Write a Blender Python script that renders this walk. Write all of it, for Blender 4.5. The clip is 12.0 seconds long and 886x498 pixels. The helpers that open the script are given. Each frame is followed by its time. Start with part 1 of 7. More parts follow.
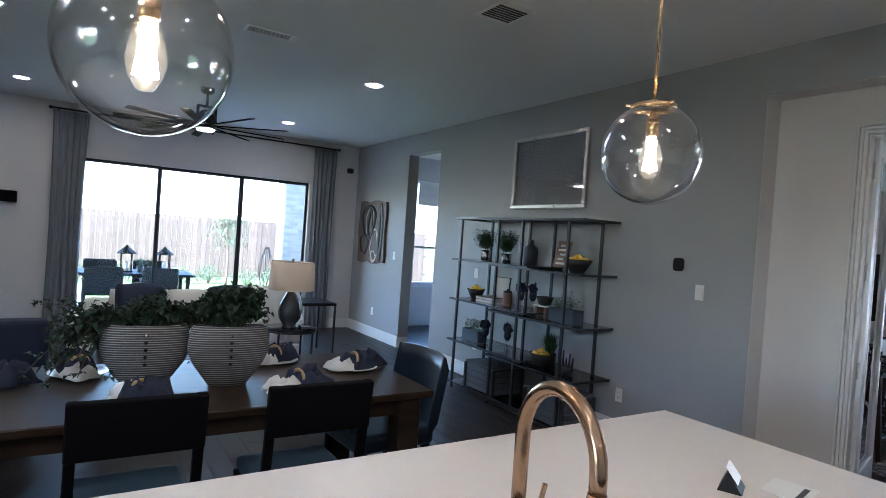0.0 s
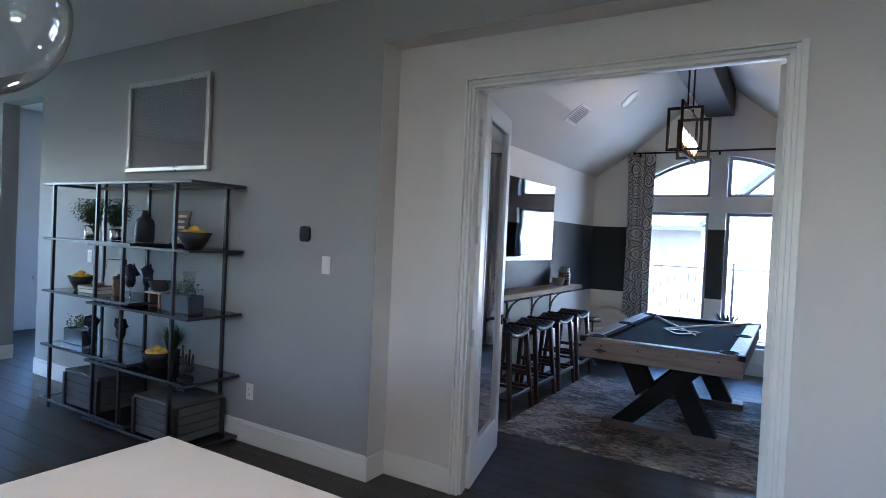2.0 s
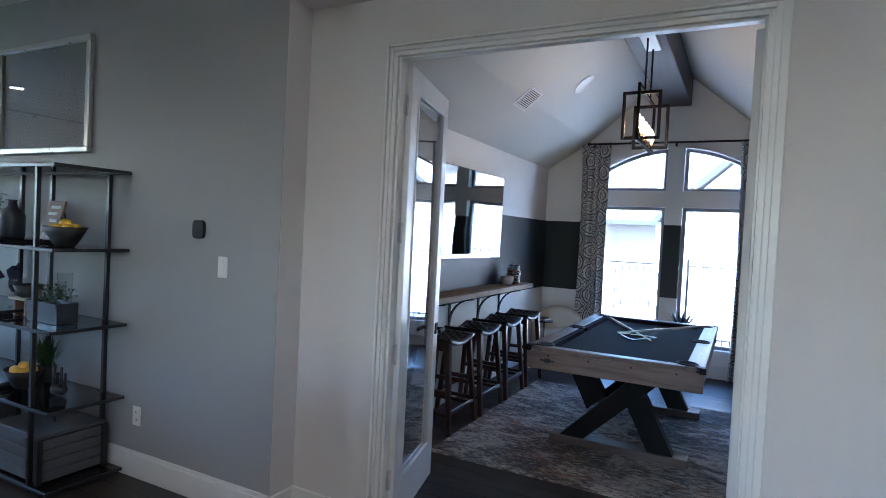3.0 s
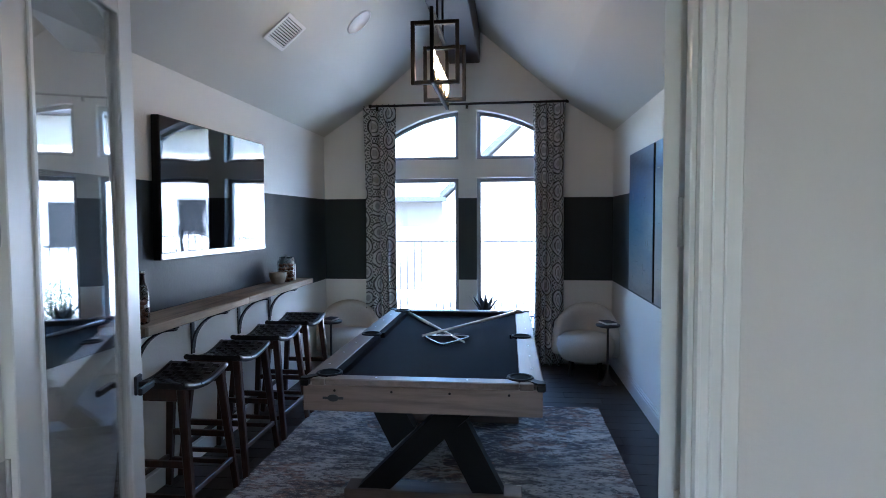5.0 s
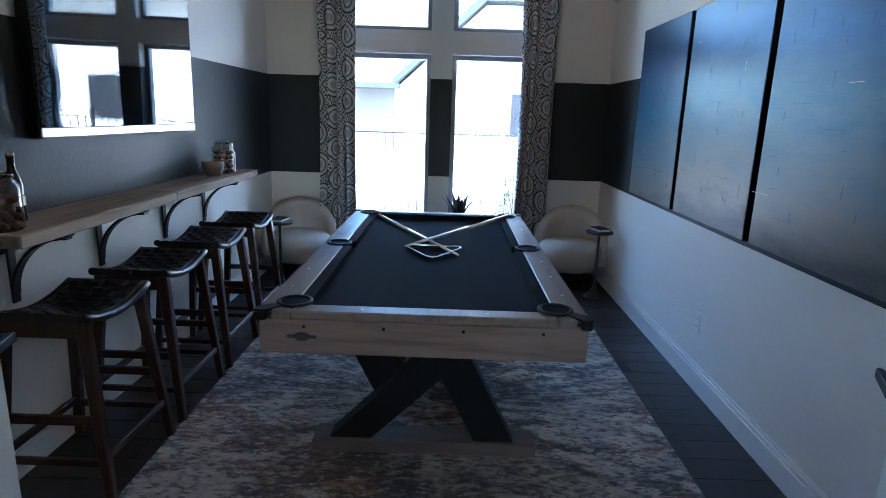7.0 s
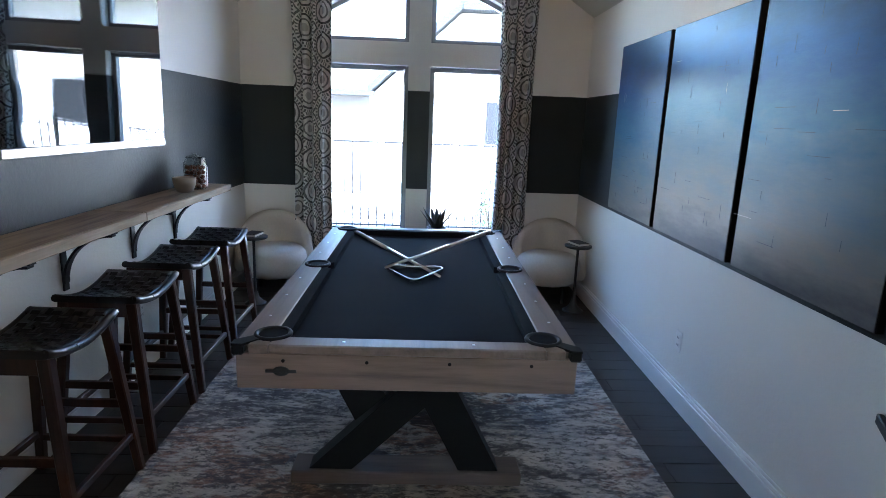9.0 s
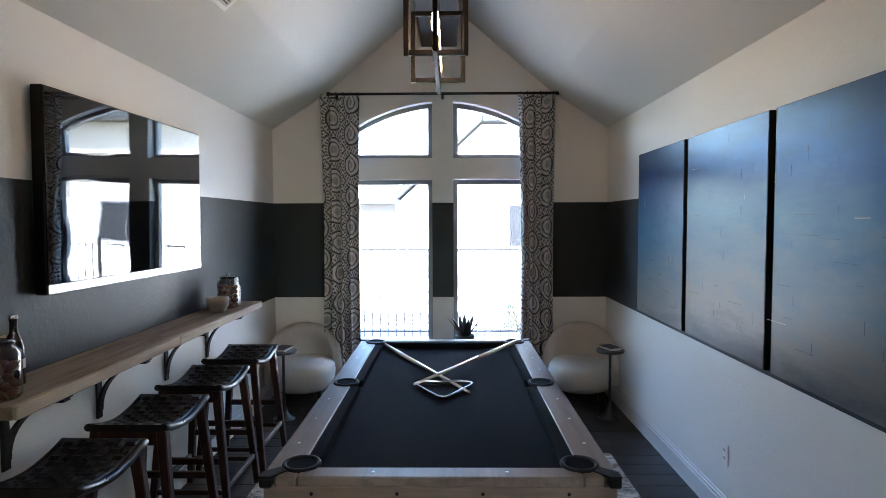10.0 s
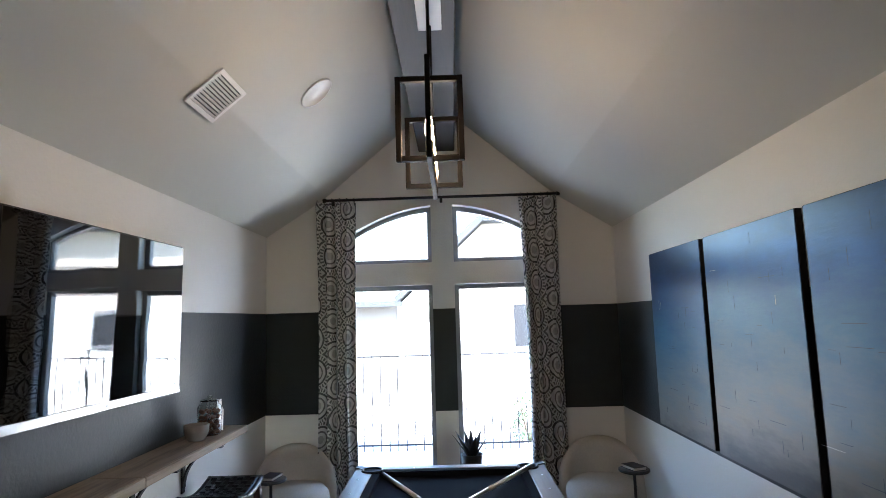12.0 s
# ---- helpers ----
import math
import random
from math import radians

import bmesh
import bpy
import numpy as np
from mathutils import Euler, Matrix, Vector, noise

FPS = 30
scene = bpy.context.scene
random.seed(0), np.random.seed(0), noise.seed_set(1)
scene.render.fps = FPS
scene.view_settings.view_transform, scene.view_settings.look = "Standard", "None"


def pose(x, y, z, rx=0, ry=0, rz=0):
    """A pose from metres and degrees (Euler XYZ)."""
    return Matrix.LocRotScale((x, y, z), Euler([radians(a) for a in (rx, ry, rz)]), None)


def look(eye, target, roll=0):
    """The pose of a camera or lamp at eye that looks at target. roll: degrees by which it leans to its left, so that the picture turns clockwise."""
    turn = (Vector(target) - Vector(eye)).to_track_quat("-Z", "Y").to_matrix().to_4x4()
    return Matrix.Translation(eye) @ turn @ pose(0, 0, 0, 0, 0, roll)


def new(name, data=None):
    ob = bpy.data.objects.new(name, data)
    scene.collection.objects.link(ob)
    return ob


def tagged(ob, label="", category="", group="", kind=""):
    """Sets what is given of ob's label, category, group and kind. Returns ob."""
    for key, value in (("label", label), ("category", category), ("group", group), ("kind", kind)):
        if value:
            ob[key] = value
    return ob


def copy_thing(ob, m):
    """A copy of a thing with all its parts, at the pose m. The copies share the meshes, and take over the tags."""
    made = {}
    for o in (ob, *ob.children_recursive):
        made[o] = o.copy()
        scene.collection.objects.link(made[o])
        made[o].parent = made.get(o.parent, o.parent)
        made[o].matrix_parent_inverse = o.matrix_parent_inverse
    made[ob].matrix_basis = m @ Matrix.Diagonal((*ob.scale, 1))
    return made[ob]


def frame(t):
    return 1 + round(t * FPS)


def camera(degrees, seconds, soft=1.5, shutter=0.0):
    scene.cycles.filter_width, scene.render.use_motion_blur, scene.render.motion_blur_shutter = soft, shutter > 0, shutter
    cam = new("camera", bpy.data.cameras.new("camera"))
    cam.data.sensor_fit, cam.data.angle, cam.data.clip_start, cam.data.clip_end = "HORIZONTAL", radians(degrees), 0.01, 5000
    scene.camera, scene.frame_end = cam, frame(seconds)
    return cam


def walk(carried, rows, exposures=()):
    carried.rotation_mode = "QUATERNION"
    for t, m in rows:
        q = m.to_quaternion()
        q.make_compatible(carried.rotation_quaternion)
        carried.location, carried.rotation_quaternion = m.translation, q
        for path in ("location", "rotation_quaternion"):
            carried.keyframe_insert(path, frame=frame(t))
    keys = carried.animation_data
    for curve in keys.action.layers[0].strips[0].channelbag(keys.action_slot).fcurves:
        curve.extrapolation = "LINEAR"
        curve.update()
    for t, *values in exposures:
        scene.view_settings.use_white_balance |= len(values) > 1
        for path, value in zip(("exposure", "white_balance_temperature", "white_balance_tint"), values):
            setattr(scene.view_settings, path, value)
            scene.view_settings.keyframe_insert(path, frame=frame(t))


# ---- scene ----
cam = camera(74.8, 12.0, 0.8)
PATH = [
    (0, (0.155, 0.306, 1.572), (1.225, 1.996, 1.543), 4.0),
    (0.5, (0.355, 0.32, 1.576), (1.673, 1.824, 1.565), 4.3),
    (1, (0.62, 0.348, 1.561), (2.136, 1.652, 1.56), 4.0),
    (1.5, (0.971, 0.342, 1.561), (2.592, 1.512, 1.54), 3.5),
    (2, (1.274, 0.324, 1.529), (2.983, 1.362, 1.491), 2.6),
    (2.5, (1.591, 0.377, 1.542), (3.328, 1.366, 1.507), 2.3),
    (2.7, (1.689, 0.392, 1.56), (3.438, 1.361, 1.514), 2.5),
    (4.3, (2.721, 0.607, 1.575), (4.656, 1.107, 1.493), 1.6),
    (4.5, (2.846, 0.623, 1.565), (4.797, 1.051, 1.466), 0.7),
    (5, (3.112, 0.748, 1.563), (5.097, 0.975, 1.461), -0.3),
    (5.4, (3.317, 0.84, 1.557), (5.309, 0.97, 1.444), -0.3),
    (5.5, (3.341, 0.874, 1.568), (5.333, 0.992, 1.441), -0.1),
    (6, (3.499, 1.012, 1.564), (5.494, 1.034, 1.413), -0.4),
    (6.5, (3.73, 1.07, 1.515), (5.707, 1.067, 1.215), 1.1),
    (7, (3.887, 1.093, 1.478), (5.835, 1.107, 1.026), 1.8),
    (7.2, (3.922, 1.101, 1.456), (5.851, 1.099, 0.926), 2.3),
    (8.8, (3.97, 1.13, 1.54), (5.905, 1.031, 1.047), 2.7),
    (9, (3.967, 1.135, 1.548), (5.917, 1.059, 1.113), 2.2),
    (9.5, (3.961, 1.113, 1.556), (5.944, 1.062, 1.303), 0.3),
    (10, (3.953, 1.131, 1.629), (5.95, 1.155, 1.53), -0.2),
    (10.5, (3.95, 1.125, 1.625), (5.934, 1.372, 1.569), -0.3),
    (11, (3.977, 1.102, 1.615), (5.956, 1.377, 1.518), -0.5),
    (11.5, (4.05, 1.073, 1.626), (6.041, 1.261, 1.618), -1.5),
    (12, (4.212, 1.115, 1.711), (6.198, 1.144, 1.947), -1.7),
]
EXPOSURES = [(0, 4.24, 5150, 9), (2.5, 4.36, 4950, 9), (4.5, 4.34, 5000, 8), (5.5, 4.26, 4950, 5), (6.5, 4.26, 4950, 4), (7.2, 4.27, 4950, 4), (9.0, 4.6, 5350, 6), (10.5, 4.55, 5950, 8), (12, 4.36, 5950, 8)]
walk(cam, [(t, look(eye, target, roll)) for t, eye, target, roll in PATH], EXPOSURES)

# ---- world, sun, large lights ----
SUN_EL, SUN_AZ = radians(47), radians(258)      # azimuth clockwise from +y
world = bpy.data.worlds.new("sky")
scene.world = world
world.use_nodes = True
wn = world.node_tree.nodes
sky = wn.new("ShaderNodeTexSky")
sky.sky_type, sky.sun_disc = "NISHITA", False
sky.sun_elevation, sky.sun_rotation = SUN_EL, SUN_AZ
sky.air_density, sky.dust_density, sky.ozone_density = 1.0, 0.6, 1.2
wn["Background"].inputs["Strength"].default_value = 0.15
world.node_tree.links.new(sky.outputs["Color"], wn["Background"].inputs["Color"])

sun_data = bpy.data.lights.new("sun", "SUN")
sun_data.energy, sun_data.angle, sun_data.color = 3.3, radians(0.5), (1.0, 0.95, 0.88)
sun = new("sun", sun_data)
sun_way = Vector((math.sin(SUN_AZ) * math.cos(SUN_EL), math.cos(SUN_AZ) * math.cos(SUN_EL), math.sin(SUN_EL)))
sun.matrix_world = look(sun_way * 60, (0, 0, 0))

CANS = [(2.52, 5.5), (2.52, 8.2), (-0.44, 8.2), (-0.44, 5.5), (1.5, 0.3), (-0.1, 0.3), (-1.7, 0.3), (1.5, 2.6), (-0.1, 2.6), (-1.7, 2.6), (2.0, -0.9), (0.6, -0.9), (-0.8, -0.9), (-2.2, -0.9), (2.0, -2.3), (0.6, -2.3), (-0.8, -2.3), (-2.2, -2.3)]


# ---- materials ----
def shader(name):
    m = bpy.data.materials.new(name)
    m.use_nodes = True
    nt = m.node_tree
    return m, nt, nt.nodes["Principled BSDF"], nt.links


def node(nt, kind, **values):
    n = nt.nodes.new(kind)
    for key, v in values.items():
        n.inputs[key].default_value = v
    return n


def maths(nt, op, a, b=None, c=None):
    n = nt.nodes.new("ShaderNodeMath")
    n.operation = op
    for i, v in enumerate((a, b, c)):
        if v is None:
            continue
        if isinstance(v, (int, float)):
            n.inputs[i].default_value = v
        else:
            nt.links.new(v, n.inputs[i])
    return n.outputs[0]


def blend(nt, fac, a, b, how="MIX"):
    n = nt.nodes.new("ShaderNodeMix")
    n.data_type, n.blend_type = "RGBA", how
    for sock, v in ((n.inputs[0], fac), (n.inputs[6], a), (n.inputs[7], b)):
        if isinstance(v, (int, float)):
            sock.default_value = v
        elif isinstance(v, tuple):
            sock.default_value = (*v, 1)
        else:
            nt.links.new(v, sock)
    return n.outputs[2]


def ramp(nt, fac, stops):
    n = nt.nodes.new("ShaderNodeValToRGB")
    el = n.color_ramp.elements
    while len(el) < len(stops):
        el.new(0.5)
    for e, (pos, col) in zip(el, stops):
        e.position = pos
        e.color = (*col, 1) if isinstance(col, tuple) else (col, col, col, 1)
    nt.links.new(fac, n.inputs[0])
    return n.outputs[0]


def coords(nt, stretch=(1, 1, 1), rnd=False, world_space=False):
    if world_space:
        src = nt.nodes.new("ShaderNodeNewGeometry").outputs["Position"]
    else:
        src = nt.nodes.new("ShaderNodeTexCoord").outputs["Object"]
    mp = node(nt, "ShaderNodeMapping", Scale=stretch)
    nt.links.new(src, mp.inputs["Vector"])
    if rnd:
        info = nt.nodes.new("ShaderNodeObjectInfo")
        comb = nt.nodes.new("ShaderNodeCombineXYZ")
        for i, k in enumerate((17.0, 31.0, 7.0)):
            nt.links.new(maths(nt, "MULTIPLY", info.outputs["Random"], k), comb.inputs[i])
        nt.links.new(comb.outputs[0], mp.inputs["Location"])
    return mp.outputs[0]


def noise_tex(nt, vec, scale, detail=4.0, rough=0.55):
    n = node(nt, "ShaderNodeTexNoise", Scale=scale, Detail=detail, Roughness=rough)
    nt.links.new(vec, n.inputs["Vector"])
    return n.outputs["Fac"]


def bump(nt, height, strength, distance):
    n = node(nt, "ShaderNodeBump", Strength=strength, Distance=distance)
    nt.links.new(height, n.inputs["Height"])
    nt.links.new(n.outputs[0], nt.nodes["Principled BSDF"].inputs["Normal"])


def tone(c, k):
    return tuple(min(1.0, v * k) for v in c)


def plain(name, base, rough=0.5, metal=0.0, var=0.1, scale=5.0, fine=70.0, relief=0.15, depth=0.001, stretch=(1, 1, 1), spec=0.5, coat=0.0, rnd=0.0):
    """A surface with broad stains, fine grain and fine relief."""
    m, nt, p, ln = shader(name)
    v = coords(nt, stretch, rnd > 0)
    a, b = noise_tex(nt, v, scale), noise_tex(nt, v, fine, 3.0)
    col = blend(nt, a, tone(base, 1 - var), tone(base, 1 + var))
    col = blend(nt, maths(nt, "MULTIPLY", b, var), col, tone(base, 0.6))
    if rnd:
        info = nt.nodes.new("ShaderNodeObjectInfo")
        k = maths(nt, "MULTIPLY_ADD", info.outputs["Random"], rnd * 2, 1 - rnd)
        hsv = nt.nodes.new("ShaderNodeHueSaturation")
        ln.new(k, hsv.inputs["Value"])
        ln.new(col, hsv.inputs["Color"])
        col = hsv.outputs[0]
    ln.new(col, p.inputs["Base Color"])
    amp = min(0.16, rough, 0.03 + var)
    ln.new(maths(nt, "MULTIPLY_ADD", a, amp, rough - amp / 2), p.inputs["Roughness"])
    p.inputs["Metallic"].default_value = metal
    p.inputs["Specular IOR Level"].default_value = spec
    p.inputs["Coat Weight"].default_value = coat
    p.inputs["Coat Roughness"].default_value = 0.12
    if relief:
        bump(nt, b, relief, depth)
    return m


def wood(name, base, dark, rough=0.45, axis=0, scale=3.0, rnd=0.0, coat=0.0):
    """Grain running along one axis of the piece."""
    m, nt, p, ln = shader(name)
    st = [9.0, 9.0, 9.0]
    st[axis] = 0.7
    v = coords(nt, tuple(st), True)
    g = noise_tex(nt, v, scale, 8.0, 0.65)
    f = noise_tex(nt, v, scale * 6, 4.0, 0.6)
    col = ramp(nt, g, [(0.3, dark), (0.52, base), (0.75, tone(base, 1.15))])
    col = blend(nt, maths(nt, "MULTIPLY", f, 0.4), col, dark)
    if rnd:
        info = nt.nodes.new("ShaderNodeObjectInfo")
        hsv = nt.nodes.new("ShaderNodeHueSaturation")
        ln.new(maths(nt, "MULTIPLY_ADD", info.outputs["Random"], rnd * 2, 1 - rnd), hsv.inputs["Value"])
        ln.new(col, hsv.inputs["Color"])
        col = hsv.outputs[0]
    ln.new(col, p.inputs["Base Color"])
    ln.new(maths(nt, "MULTIPLY_ADD", g, 0.2, rough - 0.1), p.inputs["Roughness"])
    p.inputs["Coat Weight"].default_value = coat
    bump(nt, f, 0.2, 0.001)
    return m


def thin_glass(name, tint=(1, 1, 1), gloss=0.02, ior=1.45, boost=1.0):
    """A thin clear sheet: straight-through light and a mirror gloss."""
    m = bpy.data.materials.new(name)
    m.use_nodes = True
    nt = m.node_tree
    nt.nodes.remove(nt.nodes["Principled BSDF"])
    tr, gl = nt.nodes.new("ShaderNodeBsdfTransparent"), nt.nodes.new("ShaderNodeBsdfGlossy")
    tr.inputs["Color"].default_value = (*tint, 1)
    gl.inputs["Roughness"].default_value = gloss
    lw = node(nt, "ShaderNodeLayerWeight", Blend=0.5)
    f0 = ((ior - 1) / (ior + 1)) ** 2
    refl = maths(nt, "MULTIPLY_ADD", maths(nt, "POWER", lw.outputs["Facing"], 5.0), 1 - f0, f0)
    mix = nt.nodes.new("ShaderNodeMixShader")
    nt.links.new(maths(nt, "MULTIPLY", refl, boost), mix.inputs[0])
    nt.links.new(tr.outputs[0], mix.inputs[1])
    nt.links.new(gl.outputs[0], mix.inputs[2])
    nt.links.new(mix.outputs[0], nt.nodes["Material Output"].inputs["Surface"])
    return m


def glow(name, color, strength):
    m, nt, p, ln = shader(name)
    p.inputs["Base Color"].default_value = (*color, 1)
    p.inputs["Emission Color"].default_value = (*color, 1)
    p.inputs["Emission Strength"].default_value = strength
    return m


def banded_paint():
    """Off-white wall paint with a slate band painted round the room."""
    m, nt, p, ln = shader("banded wall paint")
    v = coords(nt, world_space=True)
    a, b = noise_tex(nt, v, 1.2), noise_tex(nt, v, 55.0, 3.0)
    sep = nt.nodes.new("ShaderNodeSeparateXYZ")
    ln.new(v, sep.inputs[0])
    band = maths(nt, "MULTIPLY", maths(nt, "GREATER_THAN", sep.outputs[2], 0.905), maths(nt, "LESS_THAN", sep.outputs[2], 1.793))
    light = blend(nt, a, (0.735, 0.722, 0.685), (0.775, 0.764, 0.725))
    dark = blend(nt, a, (0.016, 0.021, 0.025), (0.024, 0.030, 0.035))
    ln.new(blend(nt, band, light, dark), p.inputs["Base Color"])
    ln.new(maths(nt, "MULTIPLY_ADD", band, -0.12, 0.6), p.inputs["Roughness"])
    p.inputs["Specular IOR Level"].default_value = 0.3
    bump(nt, b, 0.35, 0.005)
    return m


def curtain_cloth(name, ground, ink, cell_w, cell_h):
    """Woven drape printed with chains of concentric ovals, ticked round their rims."""
    m, nt, p, ln = shader(name)
    uv = nt.nodes.new("ShaderNodeUVMap").outputs[0]
    sep = nt.nodes.new("ShaderNodeSeparateXYZ")
    ln.new(uv, sep.inputs[0])
    wob = noise_tex(nt, coords(nt), 14.0, 2.0)
    u = maths(nt, "ADD", maths(nt, "DIVIDE", sep.outputs[0], cell_w), maths(nt, "MULTIPLY", wob, 0.05))
    w = maths(nt, "DIVIDE", sep.outputs[1], cell_h)
    w2 = maths(nt, "MULTIPLY_ADD", maths(nt, "FLOOR", u), 0.5, w)
    fu = maths(nt, "SUBTRACT", maths(nt, "FRACT", u), 0.5)
    fw = maths(nt, "SUBTRACT", maths(nt, "FRACT", w2), 0.5)
    d = maths(nt, "SQRT", maths(nt, "ADD", maths(nt, "MULTIPLY", fu, fu), maths(nt, "MULTIPLY", fw, fw)))

    def between(lo, hi):
        return maths(nt, "MULTIPLY", maths(nt, "GREATER_THAN", d, lo), maths(nt, "LESS_THAN", d, hi))

    turn = maths(nt, "ARCTAN2", fw, fu)
    tick = maths(nt, "GREATER_THAN", maths(nt, "SINE", maths(nt, "MULTIPLY", turn, 30.0)), 0.0)
    pat = maths(nt, "ADD", between(0.345, 0.405), maths(nt, "MULTIPLY", between(0.205, 0.255), 0.85))
    pat = maths(nt, "ADD", pat, maths(nt, "MULTIPLY", between(-1.0, 0.12), 0.45))
    pat = maths(nt, "ADD", pat, maths(nt, "MULTIPLY", maths(nt, "MULTIPLY", tick, between(0.425, 0.53)), 0.9))
    pat = maths(nt, "ADD", pat, maths(nt, "MULTIPLY", between(0.57, 0.63), 0.9))
    n = noise_tex(nt, coords(nt), 9.0)
    pat = maths(nt, "MULTIPLY", pat, maths(nt, "MULTIPLY_ADD", n, 0.5, 0.7))
    ln.new(blend(nt, pat, ground, ink), p.inputs["Base Color"])
    p.inputs["Roughness"].default_value = 0.9
    p.inputs["Sheen Weight"].default_value = 0.2
    bump(nt, noise_tex(nt, coords(nt), 420.0), 0.3, 0.001)
    return m


def rug_weave():
    """Distressed low-pile rug: oatmeal worn into streaks, with blocks of slate, navy and rust."""
    m, nt, p, ln = shader("distressed rug")
    flat, drag = coords(nt), coords(nt, (1.9, 0.85, 1.0))
    cell = nt.nodes.new("ShaderNodeTexVoronoi")
    cell.distance = "CHEBYCHEV"
    cell.inputs["Scale"].default_value = 2.1
    warp = nt.nodes.new("ShaderNodeVectorMath")
    jit = node(nt, "ShaderNodeTexNoise", Scale=7.0, Detail=4.0)
    ln.new(flat, jit.inputs["Vector"])
    warp.operation = "MULTIPLY_ADD"
    ln.new(jit.outputs["Color"], warp.inputs[0])
    warp.inputs[1].default_value = (0.09, 0.22, 0.0)
    ln.new(flat, warp.inputs[2])
    ln.new(warp.outputs[0], cell.inputs["Vector"])
    csep = nt.nodes.new("ShaderNodeSeparateColor")
    ln.new(cell.outputs["Color"], csep.inputs[0])
    pick, lift = csep.outputs[0], csep.outputs[1]
    area, mid = noise_tex(nt, flat, 1.5, 3.0, 0.6), noise_tex(nt, drag, 7.0, 6.0, 0.72)
    streak, fleck = noise_tex(nt, drag, 6.5, 8.0, 0.8), noise_tex(nt, drag, 24.0, 5.0, 0.75)
    fine = noise_tex(nt, flat, 260.0, 2.0, 0.6)
    ground = blend(nt, lift, (0.43, 0.385, 0.335), (0.64, 0.585, 0.52))
    ground = blend(nt, ramp(nt, mid, [(0.42, 0.0), (0.62, 1.0)]), ground, (0.25, 0.24, 0.235))
    hue = ramp(nt, pick, [(0.0, (0.055, 0.075, 0.115)), (0.28, (0.10, 0.125, 0.16)), (0.45, (0.175, 0.165, 0.155)), (0.62, (0.26, 0.105, 0.05)), (0.9, (0.22, 0.085, 0.04))])
    worn = ramp(nt, maths(nt, "ADD", maths(nt, "MULTIPLY", area, 0.55), maths(nt, "MULTIPLY", mid, 0.55)), [(0.525, 0.0), (0.57, 1.0)])
    col = blend(nt, maths(nt, "MULTIPLY", worn, 0.62), ground, hue)
    dark = ramp(nt, maths(nt, "ADD", maths(nt, "MULTIPLY", streak, 0.7), maths(nt, "MULTIPLY", area, 0.35)), [(0.53, 0.0), (0.555, 1.0)])
    col = blend(nt, maths(nt, "MULTIPLY", dark, 0.82), col, (0.075, 0.073, 0.077))
    nick = ramp(nt, fleck, [(0.545, 0.0), (0.575, 1.0)])
    col = blend(nt, maths(nt, "MULTIPLY", nick, 0.75), col, (0.055, 0.053, 0.06))
    pale = ramp(nt, fleck, [(0.40, 1.0), (0.44, 0.0)])
    col = blend(nt, maths(nt, "MULTIPLY", pale, 0.55), col, (0.62, 0.56, 0.49))
    ln.new(blend(nt, maths(nt, "MULTIPLY", fine, 0.25), col, (0.13, 0.12, 0.11)), p.inputs["Base Color"])
    p.inputs["Roughness"].default_value = 0.95
    p.inputs["Specular IOR Level"].default_value = 0.2
    bump(nt, streak, 0.5, 0.004)
    return m


def brushed_canvas(name, shift):
    """Abstract panel: blue over silver over warm grey, dragged on and lacquered."""
    m, nt, p, ln = shader(name)
    g = nt.nodes.new("ShaderNodeTexCoord").outputs["Object"]
    sep = nt.nodes.new("ShaderNodeSeparateXYZ")
    ln.new(g, sep.inputs[0])
    v = coords(nt, (1.0, 1.0, 3.0))
    n = noise_tex(nt, v, 2.2, 6.0, 0.65)
    f = noise_tex(nt, coords(nt, (2.0, 1.0, 14.0)), 5.0, 6.0, 0.7)
    h = maths(nt, "ADD", maths(nt, "MULTIPLY_ADD", n, 0.5, -0.25 + shift), maths(nt, "DIVIDE", sep.outputs[2], 1.19))
    col = ramp(nt, h, [(0.0, (0.085, 0.085, 0.088)), (0.16, (0.205, 0.195, 0.175)), (0.36, (0.125, 0.18, 0.22)), (0.58, (0.032, 0.125, 0.24)), (0.8, (0.003, 0.06, 0.22)), (1.0, (0.003, 0.03, 0.10))])
    col = blend(nt, maths(nt, "MULTIPLY", f, 0.22), col, (0.07, 0.10, 0.14))
    ln.new(col, p.inputs["Base Color"])
    p.inputs["Metallic"].default_value = 0.12
    p.inputs["Specular IOR Level"].default_value = 0.3
    ln.new(maths(nt, "MULTIPLY_ADD", f, 0.14, 0.24), p.inputs["Roughness"])
    bump(nt, f, 0.25, 0.003)
    return m


def striped_ceramic():
    m, nt, p, ln = shader("striped ceramic")
    g = nt.nodes.new("ShaderNodeTexCoord").outputs["Object"]
    sep = nt.nodes.new("ShaderNodeSeparateXYZ")
    ln.new(g, sep.inputs[0])
    n = noise_tex(nt, coords(nt, (6, 6, 30)), 2.0)
    s = maths(nt, "SINE", maths(nt, "MULTIPLY_ADD", n, 1.6, maths(nt, "MULTIPLY", sep.outputs[2], 560.0)))
    s = ramp(nt, s, [(0.35, 0.0), (0.65, 1.0)])
    ln.new(blend(nt, s, (0.035, 0.035, 0.04), (0.30, 0.295, 0.28)), p.inputs["Base Color"])
    p.inputs["Roughness"].default_value = 0.55
    bump(nt, s, 0.5, 0.002)
    return m


